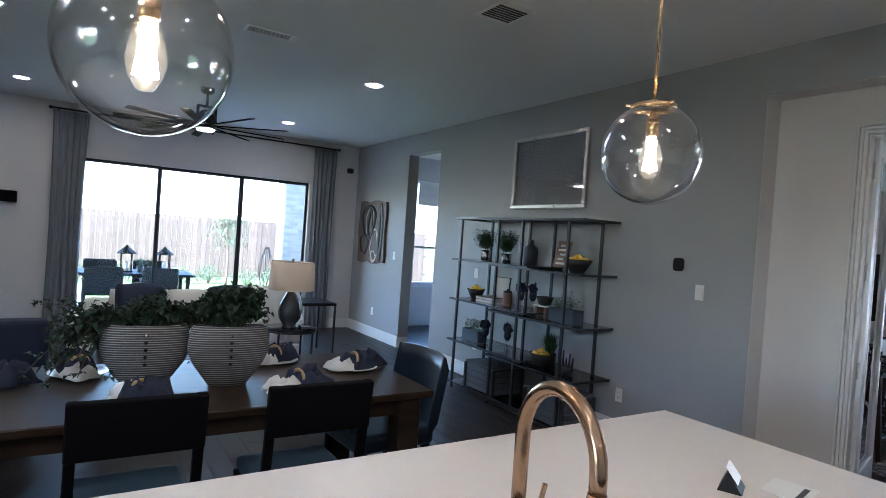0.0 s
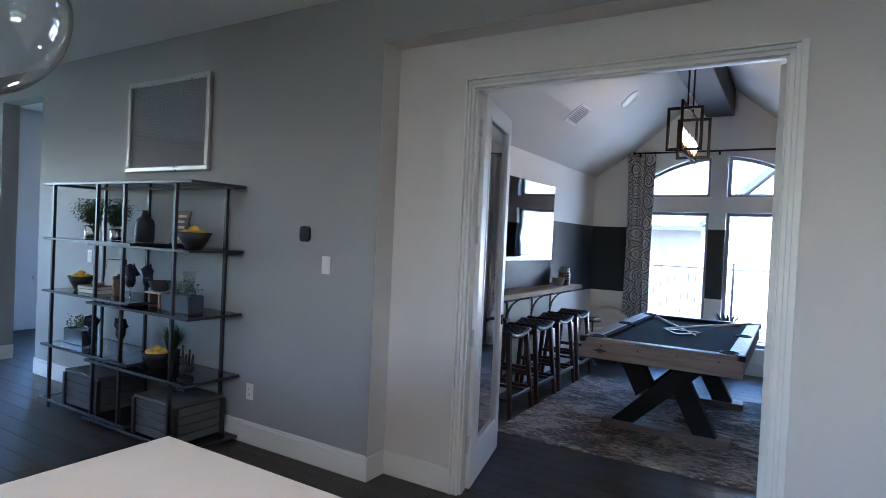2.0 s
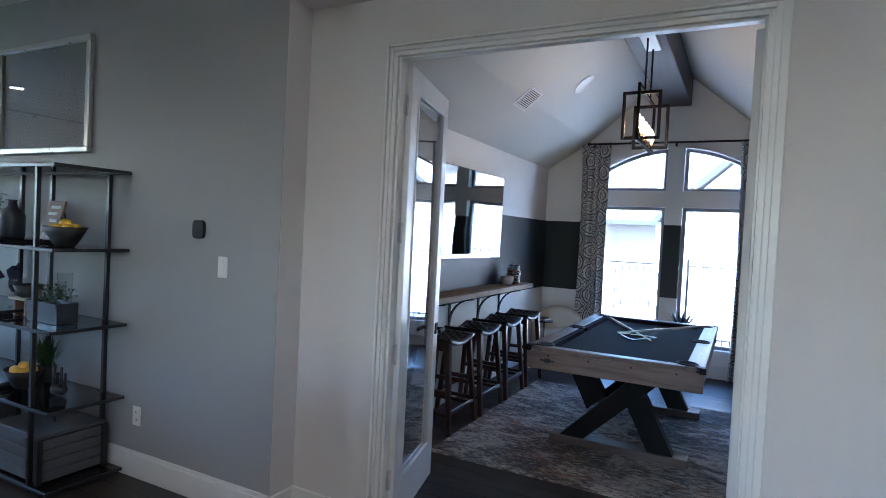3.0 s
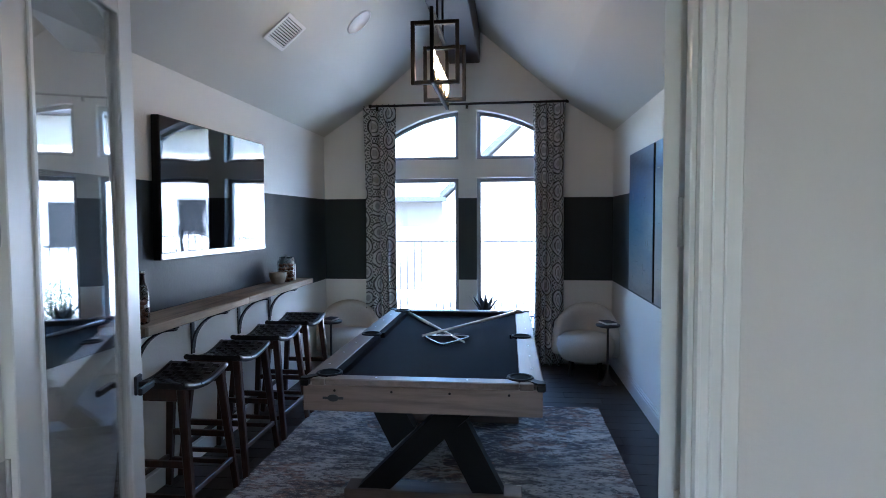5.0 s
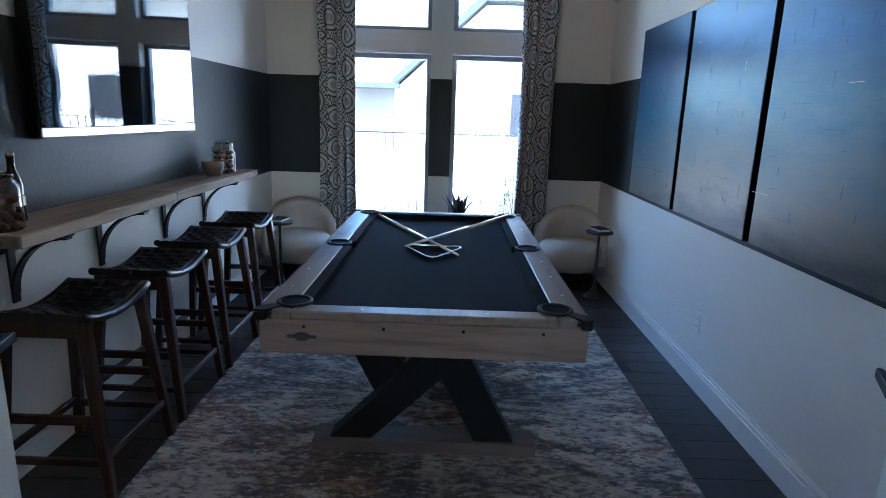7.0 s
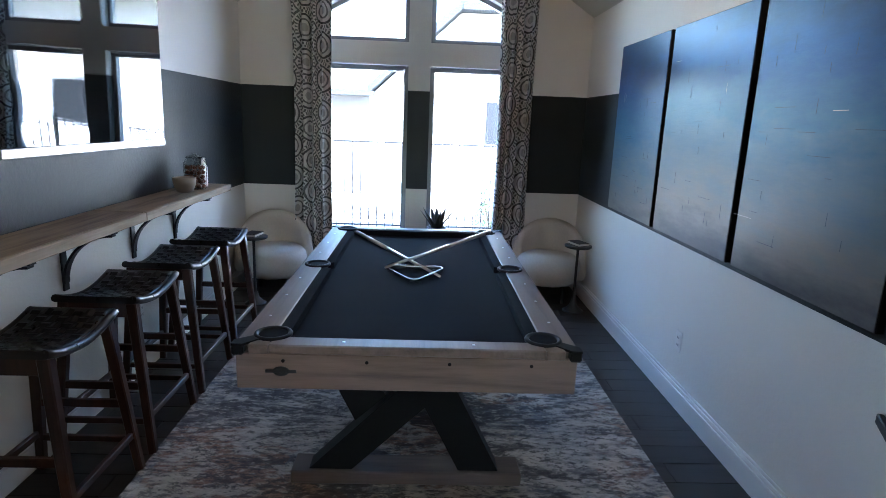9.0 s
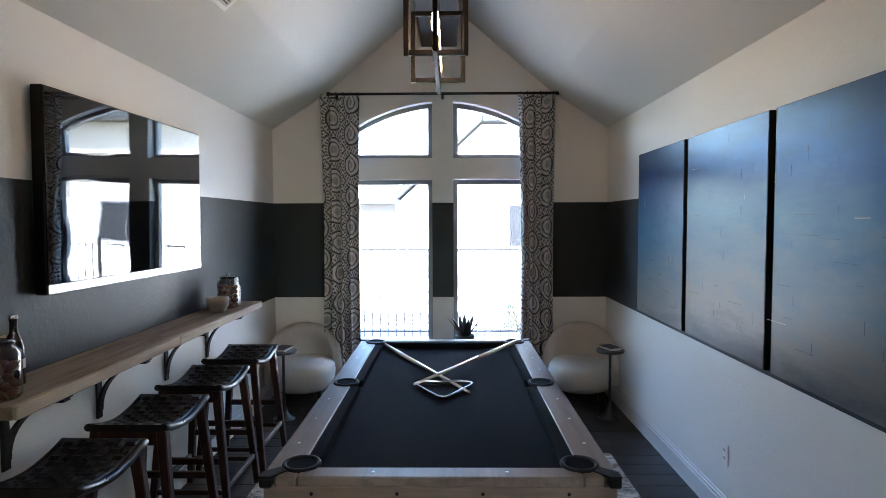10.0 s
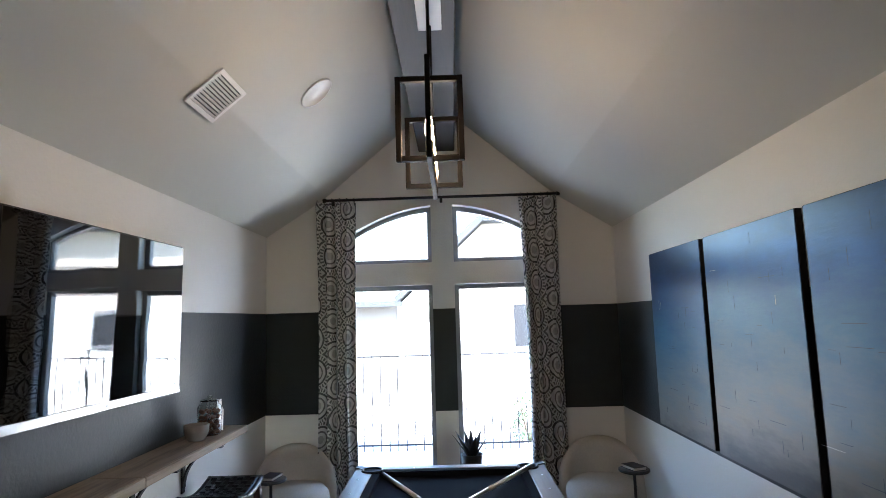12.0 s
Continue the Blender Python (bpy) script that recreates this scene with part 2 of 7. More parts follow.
def foliage(name, base):
    m, nt, p, ln = shader(name)
    geo = nt.nodes.new("ShaderNodeNewGeometry")
    k = geo.outputs["Random Per Island"]
    col = blend(nt, k, tone(base, 0.55), tone(base, 1.5))
    ln.new(blend(nt, noise_tex(nt, coords(nt), 30.0), col, tone(base, 0.7)), p.inputs["Base Color"])
    p.inputs["Roughness"].default_value = 0.55
    p.inputs["Subsurface Weight"].default_value = 0.0
    return m


GREY_WALL = plain("grey wall paint", (0.315, 0.315, 0.316), 0.62, var=0.03, scale=0.9, fine=55, relief=0.2, depth=0.004)
PALE_WALL = plain("off-white wall paint", (0.61, 0.583, 0.572), 0.62, var=0.03, scale=0.9, fine=55, relief=0.2, depth=0.004)
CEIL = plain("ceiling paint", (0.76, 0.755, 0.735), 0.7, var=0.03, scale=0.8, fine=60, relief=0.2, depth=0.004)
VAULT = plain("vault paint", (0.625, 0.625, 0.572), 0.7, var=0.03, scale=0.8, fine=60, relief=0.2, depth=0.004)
BAND = banded_paint()
TRIM = plain("white trim enamel", (0.72, 0.715, 0.70), 0.32, var=0.03, scale=3, fine=25, relief=0.06)
PLANK = wood("wood-look floor tile", (0.042, 0.036, 0.032), (0.018, 0.0155, 0.014), 0.40, axis=1, scale=2.2, rnd=0.22)
PLANK.node_tree.nodes["Principled BSDF"].inputs["Specular IOR Level"].default_value = 0.25
GROUT = plain("dark grout", (0.035, 0.034, 0.033), 0.8, fine=200)
QUARTZ = plain("white quartz", (0.69, 0.65, 0.625), 0.26, var=0.015, scale=60, fine=160, relief=0.02, spec=0.55)
CABINET = plain("painted cabinet", (0.50, 0.49, 0.47), 0.4, var=0.04)
BRASS = plain("brushed brass", (0.66, 0.45, 0.24), 0.26, 1.0, var=0.08, scale=20, fine=180, relief=0.1, stretch=(1, 1, 8))
BRONZE = plain("champagne bronze", (0.42, 0.28, 0.18), 0.24, 1.0, var=0.08, scale=20, fine=180, relief=0.05)
BLACK_METAL = plain("black iron", (0.018, 0.018, 0.02), 0.42, 0.4, var=0.2, scale=12, fine=160, relief=0.15)
GUNMETAL = plain("gunmetal", (0.065, 0.067, 0.072), 0.36, 0.85, var=0.15, scale=12, fine=160, relief=0.1)
CHROME = plain("polished nickel", (0.62, 0.62, 0.62), 0.1, 1.0, var=0.03, relief=0)
SILVER = plain("silver leaf frame", (0.46, 0.45, 0.43), 0.3, 0.8, var=0.15, scale=14, fine=120, relief=0.3)
STEEL = plain("brushed hinge steel", (0.6, 0.6, 0.6), 0.35, 0.8, var=0.05, fine=120)
BRONZE_FRAME = plain("dark bronze bar", (0.006, 0.005, 0.005), 0.55, 0.0, var=0.2, scale=9, fine=90, spec=0.12)
PANE = thin_glass("window glass")
DOOR_GLASS = thin_glass("door glass", (0.93, 0.95, 0.95), 0.012, 1.5, 2.4)
GLOBE = thin_glass("hand-blown globe glass", (0.99, 0.99, 0.99), 0.06, 1.5, 3.2)
SHELF_GLASS = thin_glass("smoked shelf glass", (0.60, 0.62, 0.64), 0.03, 1.5, 1.3)
JAR_GLASS = thin_glass("jar glass", (0.9, 0.92, 0.9), 0.02, 1.5, 2.2)
FILAMENT = glow("lit filament bulb", (1.0, 0.66, 0.36), 4.5)
CAN_LENS = glow("lit downlight lens", (1.0, 0.84, 0.68), 8.5)
SCREEN = plain("black screen", (0.004, 0.004, 0.005), 0.012, var=0.05, relief=0, spec=0.5)
SCREEN.node_tree.nodes["Principled BSDF"].inputs["Coat Weight"].default_value = 1.0
SCREEN.node_tree.nodes["Principled BSDF"].inputs["Coat Roughness"].default_value = 0.01
SCREEN.node_tree.nodes["Principled BSDF"].inputs["Coat IOR"].default_value = 1.72
bump(SCREEN.node_tree, noise_tex(SCREEN.node_tree, coords(SCREEN.node_tree, (1, 1, 2.2)), 2.6, 0.0), 0.4, 0.006)
SCREEN_TRIM = plain("silver screen trim", (0.62, 0.62, 0.63), 0.25, 0.7, var=0.03, relief=0)
PLASTIC = plain("black plastic", (0.005, 0.005, 0.006), 0.5, var=0.1, relief=0.05, spec=0.25)
WHITE_PLASTIC = plain("white plastic", (0.78, 0.77, 0.75), 0.35, var=0.02, relief=0)
OAK_GREY = wood("weathered oak veneer", (0.25, 0.178, 0.142), (0.11, 0.078, 0.062), 0.5, axis=1, scale=2.0)
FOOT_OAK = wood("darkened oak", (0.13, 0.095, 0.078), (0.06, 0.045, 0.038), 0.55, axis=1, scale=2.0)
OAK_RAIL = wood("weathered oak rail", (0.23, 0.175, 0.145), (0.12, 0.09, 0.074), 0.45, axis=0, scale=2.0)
CLOTH = plain("charcoal felt", (0.008, 0.0085, 0.012), 0.95, var=0.15, scale=4, fine=350, relief=0.3, spec=0.1)
CLOTH.node_tree.nodes["Principled BSDF"].inputs["Sheen Weight"].default_value = 0.0
LEG_BLACK = plain("black painted wood", (0.008, 0.008, 0.009), 0.55, var=0.2, scale=6, fine=90, spec=0.15)
BAR_WOOD = wood("reclaimed pine", (0.30, 0.235, 0.165), (0.085, 0.06, 0.04), 0.7, axis=0, scale=1.5)
BAR_EDGE = wood("sawn pine edge", (0.42, 0.345, 0.255), (0.17, 0.13, 0.09), 0.75, axis=0, scale=1.8)
STOOL_WOOD = wood("dark walnut stain", (0.046, 0.017, 0.010), (0.014, 0.007, 0.005), 0.32, axis=2, scale=3.0, coat=0.25)
STRAP = plain("black woven leather", (0.012, 0.011, 0.011), 0.30, var=0.12, scale=30, fine=150, relief=0.3)
BOUCLE = plain("cream boucle", (0.60, 0.565, 0.51), 0.95, var=0.12, scale=60, fine=220, relief=1.0, depth=0.006)
RUG = rug_weave()
DRAPE = curtain_cloth("ring-print drape", (0.60, 0.61, 0.615), (0.05, 0.056, 0.066), 0.46, 0.285)
DRAPE_GREY = curtain_cloth("grey drape", (0.27, 0.285, 0.305), (0.09, 0.10, 0.12), 0.22, 0.2)
TABLE_WOOD = wood("brown oak table", (0.034, 0.021, 0.013), (0.014, 0.009, 0.006), 0.4, axis=0, scale=1.8)
TABLE_WOOD.node_tree.nodes["Principled BSDF"].inputs["Specular IOR Level"].default_value = 0.18
CHAIR_BLACK = plain("ebonised wood", (0.004, 0.004, 0.005), 0.75, var=0.2, scale=6, spec=0.06)
BLUE_SEAT = plain("blue-grey upholstery", (0.022, 0.045, 0.072), 0.75, var=0.15, scale=5, fine=260, relief=0.4)
NAVY_LEATHER = plain("navy leather", (0.006, 0.012, 0.024), 0.34, var=0.2, scale=10, fine=120, relief=0.3)
NAVY_CLOTH = plain("navy linen", (0.016, 0.022, 0.048), 0.9, var=0.2, scale=9, fine=300, relief=0.4)
WHITE_CLOTH = plain("white linen", (0.72, 0.70, 0.68), 0.9, var=0.08, scale=9, fine=300, relief=0.4)
SOFA_CLOTH = plain("ivory sofa linen", (0.66, 0.63, 0.59), 0.9, var=0.08, scale=6, fine=260, relief=0.5)
CHINA = plain("white china", (0.76, 0.75, 0.73), 0.15, var=0.02, relief=0)
WICKER_RING = plain("gold napkin ring", (0.55, 0.36, 0.17), 0.4, 0.6, var=0.2, fine=120)
CERAMIC_STRIPE = striped_ceramic()
DARK_CLAY = plain("dark matte clay", (0.018, 0.018, 0.02), 0.6, var=0.2, scale=14, fine=120, relief=0.3)
BLUE_CLAY = plain("slate ceramic", (0.028, 0.036, 0.05), 0.45, var=0.2, scale=14, fine=120, relief=0.2)
BROWN_CLAY = plain("brown stoneware", (0.16, 0.09, 0.055), 0.5, var=0.2, scale=14, fine=120, relief=0.2)
STONE = plain("stone bowl", (0.26, 0.225, 0.19), 0.7, var=0.15, scale=18, fine=120, relief=0.4)
LEMON = plain("lemon peel", (0.78, 0.48, 0.035), 0.42, var=0.12, scale=16, fine=140, relief=0.4, rnd=0.1)
LEAF_DARK = foliage("dark trailing leaf", (0.016, 0.038, 0.018))
LEAF = foliage("green leaf", (0.032, 0.078, 0.02))
LEAF_SUCCULENT = foliage("succulent leaf", (0.09, 0.15, 0.085))
TREE_LEAF = foliage("young tree leaf", (0.055, 0.095, 0.035))
BARK = plain("bark", (0.14, 0.10, 0.07), 0.9, var=0.3, scale=14, relief=0.6)
CRATE_M = plain("grey painted crate", (0.085, 0.09, 0.098), 0.55, var=0.2, scale=9, fine=90, relief=0.3)
LAMP_SHADE = plain("linen lamp shade", (0.84, 0.67, 0.53), 0.9, var=0.05, scale=8, fine=260, relief=0.3)
LAMP_BASE = plain("mercury lamp base", (0.10, 0.105, 0.11), 0.22, 0.6, var=0.3, scale=9)
MAT_PRINT = plain("silvered print", (0.115, 0.115, 0.118), 0.5, var=0.25, scale=3, fine=40, relief=0.1, stretch=(1, 1, 4))
BURL_DARK = plain("burnt burl wood", (0.015, 0.009, 0.007), 0.45, var=0.35, scale=8)
BURL_PALE = plain("pale burl wood", (0.60, 0.52, 0.43), 0.5, var=0.2, scale=8)
BURL_MID = plain("tan burl wood", (0.10, 0.062, 0.045), 0.5, var=0.35, scale=8)
FENCE_WOOD = wood("cedar fence board", (0.16, 0.105, 0.075), (0.10, 0.066, 0.046), 0.85, axis=2, rnd=0.18)
BRICK_PALE = plain("pale limewashed brick", (0.50, 0.45, 0.40), 0.9, var=0.2, scale=6, fine=60, relief=0.4, depth=0.004, rnd=0.14)
MORTAR = plain("pale mortar", (0.52, 0.50, 0.47), 0.95, fine=120)
GRASS = plain("lawn", (0.10, 0.14, 0.045), 0.95, var=0.4, scale=2.5, fine=60, relief=0.8, depth=0.02)
PAVING = plain("pale concrete", (0.52, 0.50, 0.47), 0.85, var=0.1, scale=2, fine=90, relief=0.3)
ROCK = plain("river rock", (0.20, 0.185, 0.17), 0.85, var=0.2, scale=9, relief=0.5)
PAT_DARK = plain("patio black aluminium", (0.006, 0.007, 0.009), 0.6, var=0.15, spec=0.2)
CANDLE = plain("candle wax", (0.72, 0.68, 0.6), 0.6, var=0.03, relief=0)
AMBER = thin_glass("amber liquor", (0.75, 0.30, 0.06), 0.03, 1.4, 1.0)
CANDY = foliage("wrapped sweets", (0.15, 0.055, 0.025))
COLA = plain("dark bottle", (0.02, 0.012, 0.01), 0.1, var=0.2, relief=0)
PAPER = plain("paper label", (0.62, 0.60, 0.55), 0.7, var=0.06)
INK = plain("ink", (0.03, 0.03, 0.035), 0.6, var=0.05, relief=0)
SCRATCH = plain("scored paint", (0.025, 0.045, 0.08), 0.5, var=0.3)
DARK_PANE = plain("dark window pane", (0.02, 0.021, 0.024), 0.5, var=0.1, relief=0, spec=0.1)
FAR_BRICK = plain("tan brick", (0.17, 0.155, 0.14), 0.9, var=0.2, scale=6, fine=60, relief=0.3)
EAVE = plain("grey eave paint", (0.04, 0.043, 0.048), 0.7, var=0.1, relief=0.1, spec=0.1)
SIDING = plain("white lap siding", (0.80, 0.79, 0.77), 0.6, var=0.04, scale=3, fine=50, relief=0.15)
PHOTO = plain("pale cover print", (0.62, 0.64, 0.66), 0.4, var=0.15, scale=6)


# ---- mesh helpers ----
def box(bm, x0, x1, y0, y1, z0, z1, bev=0.0, seg=1, m=None):
    made = bmesh.ops.create_cube(bm, size=1.0)["verts"]
    for v in made:
        v.co = Vector(((x0 + x1) / 2 + v.co.x * (x1 - x0), (y0 + y1) / 2 + v.co.y * (y1 - y0), (z0 + z1) / 2 + v.co.z * (z1 - z0)))
        if m is not None:
            v.co = m @ v.co
    if bev:
        edges = list({e for v in made for e in v.link_edges})
        bmesh.ops.bevel(bm, geom=edges, offset=bev, segments=seg, profile=0.5, affect="EDGES")


def prism(bm, poly, axis, a, b):
    """A flat polygon pushed along an axis from a to b."""
    def at(p, d):
        return ((d, *p), (p[0], d, p[1]), (*p, d))[axis]
    lo, hi = [bm.verts.new(at(p, a)) for p in poly], [bm.verts.new(at(p, b)) for p in poly]
    fs = [bm.faces.new(lo), bm.faces.new(hi)]
    for i in range(len(poly)):
        j = (i + 1) % len(poly)
        fs.append(bm.faces.new((lo[i], lo[j], hi[j], hi[i])))
    bmesh.ops.recalc_face_normals(bm, faces=fs)


def tube(bm, pts, r, sides=10, closed=False, r_end=None):
    """A round bar along points, of one radius or tapering."""
    pts = [Vector(p) for p in pts]
    n, rings = len(pts), []
    up = None
    for i, p in enumerate(pts):
        if closed:
            d = pts[(i + 1) % n] - pts[i - 1]
        else:
            d = pts[min(i + 1, n - 1)] - pts[max(i - 1, 0)]
        d.normalize()
        if up is None:
            up = d.orthogonal().normalized()
        up = (up - d * up.dot(d)).normalized()
        side = d.cross(up)
        rr = r if r_end is None else r + (r_end - r) * i / max(1, n - 1)
        rings.append([bm.verts.new(p + (up * math.cos(a) + side * math.sin(a)) * rr) for a in (2 * math.pi * k / sides for k in range(sides))])
    fs = []
    for i in range(n if closed else n - 1):
        a, b = rings[i], rings[(i + 1) % n]
        for k in range(sides):
            f = bm.faces.new((a[k], a[(k + 1) % sides], b[(k + 1) % sides], b[k]))
            f.smooth = True
            fs.append(f)
    if not closed:
        fs.append(bm.faces.new(rings[0][::-1]))
        fs.append(bm.faces.new(rings[-1]))
    bmesh.ops.recalc_face_normals(bm, faces=fs)


def lathe(bm, prof, sides=24, cx=0.0, cy=0.0, sx=1.0, sy=1.0, cap=True):
    """A profile of (radius, z) turned round an upright axis."""
    rings = [[bm.verts.new((cx + r * sx * math.cos(2 * math.pi * k / sides), cy + r * sy * math.sin(2 * math.pi * k / sides), z)) for k in range(sides)] for r, z in prof]
    fs = []
    for a, b in zip(rings, rings[1:]):
        for k in range(sides):
            f = bm.faces.new((a[k], a[(k + 1) % sides], b[(k + 1) % sides], b[k]))
            f.smooth = True
            fs.append(f)
    if cap:
        fs.append(bm.faces.new(rings[0][::-1]))
        fs.append(bm.faces.new(rings[-1]))
    bmesh.ops.recalc_face_normals(bm, faces=fs)


def ball(bm, c, r, sx=1.0, sy=1.0, sz=1.0, sub=2):
    made = bmesh.ops.create_icosphere(bm, subdivisions=sub, radius=r)["verts"]
    for v in made:
        v.co = Vector((c[0] + v.co.x * sx, c[1] + v.co.y * sy, c[2] + v.co.z * sz))
    for f in {f for v in made for f in v.link_faces}:
        f.smooth = True


def beam(bm, p, q, w, d, bev=0.004, w2=None, d2=None):
    """A square bar from p to q, w by d in section, tapering to w2 by d2."""
    p, q = Vector(p), Vector(q)
    z = (q - p).normalized()
    x = Vector((0, 0, 1)).cross(z)
    x = Vector((1, 0, 0)) if x.length < 0.2 else x.normalized()
    if abs(z.z) > 0.6:
        x = (Vector((1, 0, 0)) - z * z.x).normalized()
    y = z.cross(x)
    w2, d2 = w2 or w, d2 or d
    vs = []
    for c, ww, dd in ((p, w, d), (q, w2, d2)):
        for a, b in ((-1, -1), (1, -1), (1, 1), (-1, 1)):
            vs.append(bm.verts.new(c + x * a * ww / 2 + y * b * dd / 2))
    fs = [bm.faces.new([vs[i] for i in f]) for f in ((3, 2, 1, 0), (4, 5, 6, 7), (0, 1, 5, 4), (1, 2, 6, 5), (2, 3, 7, 6), (3, 0, 4, 7))]
    if bev:
        bmesh.ops.bevel(bm, geom=list({e for v in vs for e in v.link_edges}), offset=bev, segments=1, profile=0.5, affect="EDGES")


def leaf(bm, p, d, length, width, droop=0.3):
    """A pointed leaf blade from p towards d, folded a little along its rib."""
    p, d = Vector(p), Vector(d).normalized()
    side = d.cross(Vector((0, 0, 1)))
    side = side.normalized() if side.length > 0.05 else Vector((1, 0, 0))
    up = side.cross(d)
    mid = p + d * length * 0.5 + up * width * 0.15
    tip = p + d * length - Vector((0, 0, 1)) * droop * length
    a, b = bm.verts.new(p), bm.verts.new(tip)
    l, r, c = bm.verts.new(mid + side * width / 2 + up * width * 0.2), bm.verts.new(mid - side * width / 2 + up * width * 0.2), bm.verts.new(mid)
    bm.faces.new((a, l, c)), bm.faces.new((l, b, c)), bm.faces.new((a, c, r)), bm.faces.new((c, b, r))


def data_of(bm, name, material):
    me = bpy.data.meshes.new(name)
    bm.to_mesh(me)
    bm.free()
    me.materials.append(material)
    return me


def part(name, bm, material, parent, label=""):
    ob = new(name, data_of(bm, name, material))
    ob.parent = parent
    return tagged(ob, label)


def thing(name, m, label, category, group="", kind=""):
    ob = new(name)
    ob.empty_display_size = 0.1
    ob.matrix_world = m
    return tagged(ob, label, category, group, kind)


def setting(name, bm, material, label, category):
    return tagged(new(name, data_of(bm, name, material)), label, category, "", "structure")


def bx(name, dims, material, parent, bev=0.003, label="", m=None):
    bm = bmesh.new()
    box(bm, *dims, bev=bev, m=m)
    return part(name, bm, material, parent, label)


# ---- the setting ----
WA, NICHE, GNEAR, GFAR, GL, GR = 4.105, 4.28, 4.362, 9.40, 2.79, -0.34    # wall faces
END, HIGH = 9.38, 3.03                                                   # end wall, main ceiling
D0, D1, DTOP = 0.386, 1.973, 2.42                                        # doorway

bm = bmesh.new()
box(bm, WA, WA + 0.16, 2.53, 6.745, 0, HIGH + 0.1)
box(bm, WA, WA + 0.16, 7.60, END, 0, HIGH + 0.1)
box(bm, WA, WA + 0.16, 6.745, 7.60, 2.755, HIGH + 0.1)
setting("wall_east", bm, GREY_WALL, "grey painted wall with a tall cased opening", "wall")
bm = bmesh.new()
box(bm, WA, GNEAR, -3.2, 2.53, 2.717, HIGH + 0.1)
setting("wall_header", bm, GREY_WALL, "grey painted header above the shallow door recess", "wall")
for name, label, boxes in (
        ("wall_recess_south", "off-white recessed wall beside the french doors", [(NICHE, GNEAR, -3.2, D0 - 0.022, 0, 2.717)]),
        ("wall_recess_north", "off-white recessed wall beside the french doors", [(NICHE, GNEAR, D1 + 0.022, 2.53, 0, 2.717)]),
        ("wall_recess_head", "off-white wall above the french doors", [(NICHE, GNEAR, D0 - 0.022, D1 + 0.022, DTOP + 0.022, 2.717)]),
        ("wall_recess_end", "off-white wall end behind the recess", [(WA + 0.163, GNEAR, 2.533, 2.95, 0, 2.714)]),
        ("wall_recess_soffit", "off-white painted soffit of the door recess", [(WA + 0.004, NICHE, -3.2, 2.524, 2.713, 2.7168)]),
        ("wall_recess_return", "off-white painted return of the door recess", [(WA + 0.003, NICHE, 2.5265, 2.5298, 0.0, 2.7165)])):
    bm = bmesh.new()
    for dims in boxes:
        box(bm, *dims)
    setting(name, bm, PALE_WALL, label, "wall")
WIN = (0.085, 3.285, 2.345)
bm = bmesh.new()
box(bm, -4.6, WIN[0], END, END + 0.2, 0, HIGH + 0.1)
box(bm, WIN[1], 5.27, END, END + 0.2, 0, HIGH + 0.1)
box(bm, WIN[0], WIN[1], END, END + 0.2, WIN[2], HIGH + 0.1)
box(bm, 5.27, 6.85, END, END + 0.2, 0, 0.74)
box(bm, 5.27, 6.85, END, END + 0.2, 2.62, HIGH + 0.1)
box(bm, 6.85, 7.4, END, END + 0.2, 0, HIGH + 0.1)
setting("wall_north", bm, PALE_WALL, "off-white end wall with wide sliding glass doors", "wall")
bm = bmesh.new()
box(bm, -4.8, -4.6, -3.2, -0.95, 0, HIGH + 0.1)
box(bm, -4.8, -4.6, 0.6, END + 0.2, 0, HIGH + 0.1)
box(bm, -4.8, -4.6, -0.95, 0.6, 0, 0.95)
box(bm, -4.8, -4.6, -0.95, 0.6, 2.45, HIGH + 0.1)
setting("wall_west", bm, PALE_WALL, "off-white kitchen wall with a wide window", "wall")
bm = bmesh.new()
box(bm, -4.8, GNEAR, -3.4, -3.2, 0, HIGH + 0.1)
setting("wall_south", bm, PALE_WALL, "plain off-white kitchen wall", "wall")
# the opening here is unseen, cut for the added side window
bm = bmesh.new()
box(bm, 7.4, 7.6, 2.95, 7.6, 0, HIGH + 0.1)
box(bm, 7.4, 7.6, 8.6, END + 0.2, 0, HIGH + 0.1)
box(bm, 7.4, 7.6, 7.6, 8.6, 0, 0.5)
box(bm, 7.4, 7.6, 7.6, 8.6, 2.3, HIGH + 0.1)
setting("wall_hall", bm, PALE_WALL, "off-white hall wall with an added unseen window opening", "wall")
bm = bmesh.new()
box(bm, -4.8, 7.6, -3.4, END + 0.2, HIGH, HIGH + 0.12)
for v in bm.verts:
    if v.co.x > 7:
        v.co.x = WA + 0.16
box(bm, WA + 0.16, 7.6, 2.95, END + 0.2, HIGH, HIGH + 0.12)
setting("ceiling", bm, CEIL, "flat painted ceiling with recessed lights", "ceiling")

# unseen overhang, added to keep direct sun out of the kitchen window
bm = bmesh.new()
box(bm, -5.9, -4.8, -4.3, END + 0.2, HIGH + 0.02, HIGH + 0.14)
box(bm, -4.8, GNEAR, -4.3, -3.4, HIGH + 0.02, HIGH + 0.14)
setting("eaves", bm, TRIM, "unseen white roof eaves added to block direct sun", "eaves")

# vaulted games room: (y, z) of the ceiling line from one side to the other
RIDGE_Y = 1.225
VAULT_LINE = [(GR, 2.48), (0.06, 2.735), (0.20, 2.83), (RIDGE_Y - 0.05, 3.66), (RIDGE_Y + 0.05, 3.66), (2.25, 2.83), (2.39, 2.735), (GL, 2.48)]


def vault_z(y):
    for (a, za), (b, zb) in zip(VAULT_LINE, VAULT_LINE[1:]):
        if a <= y <= b:
            return za + (zb - za) * (y - a) / (b - a)
    return VAULT_LINE[0][1]


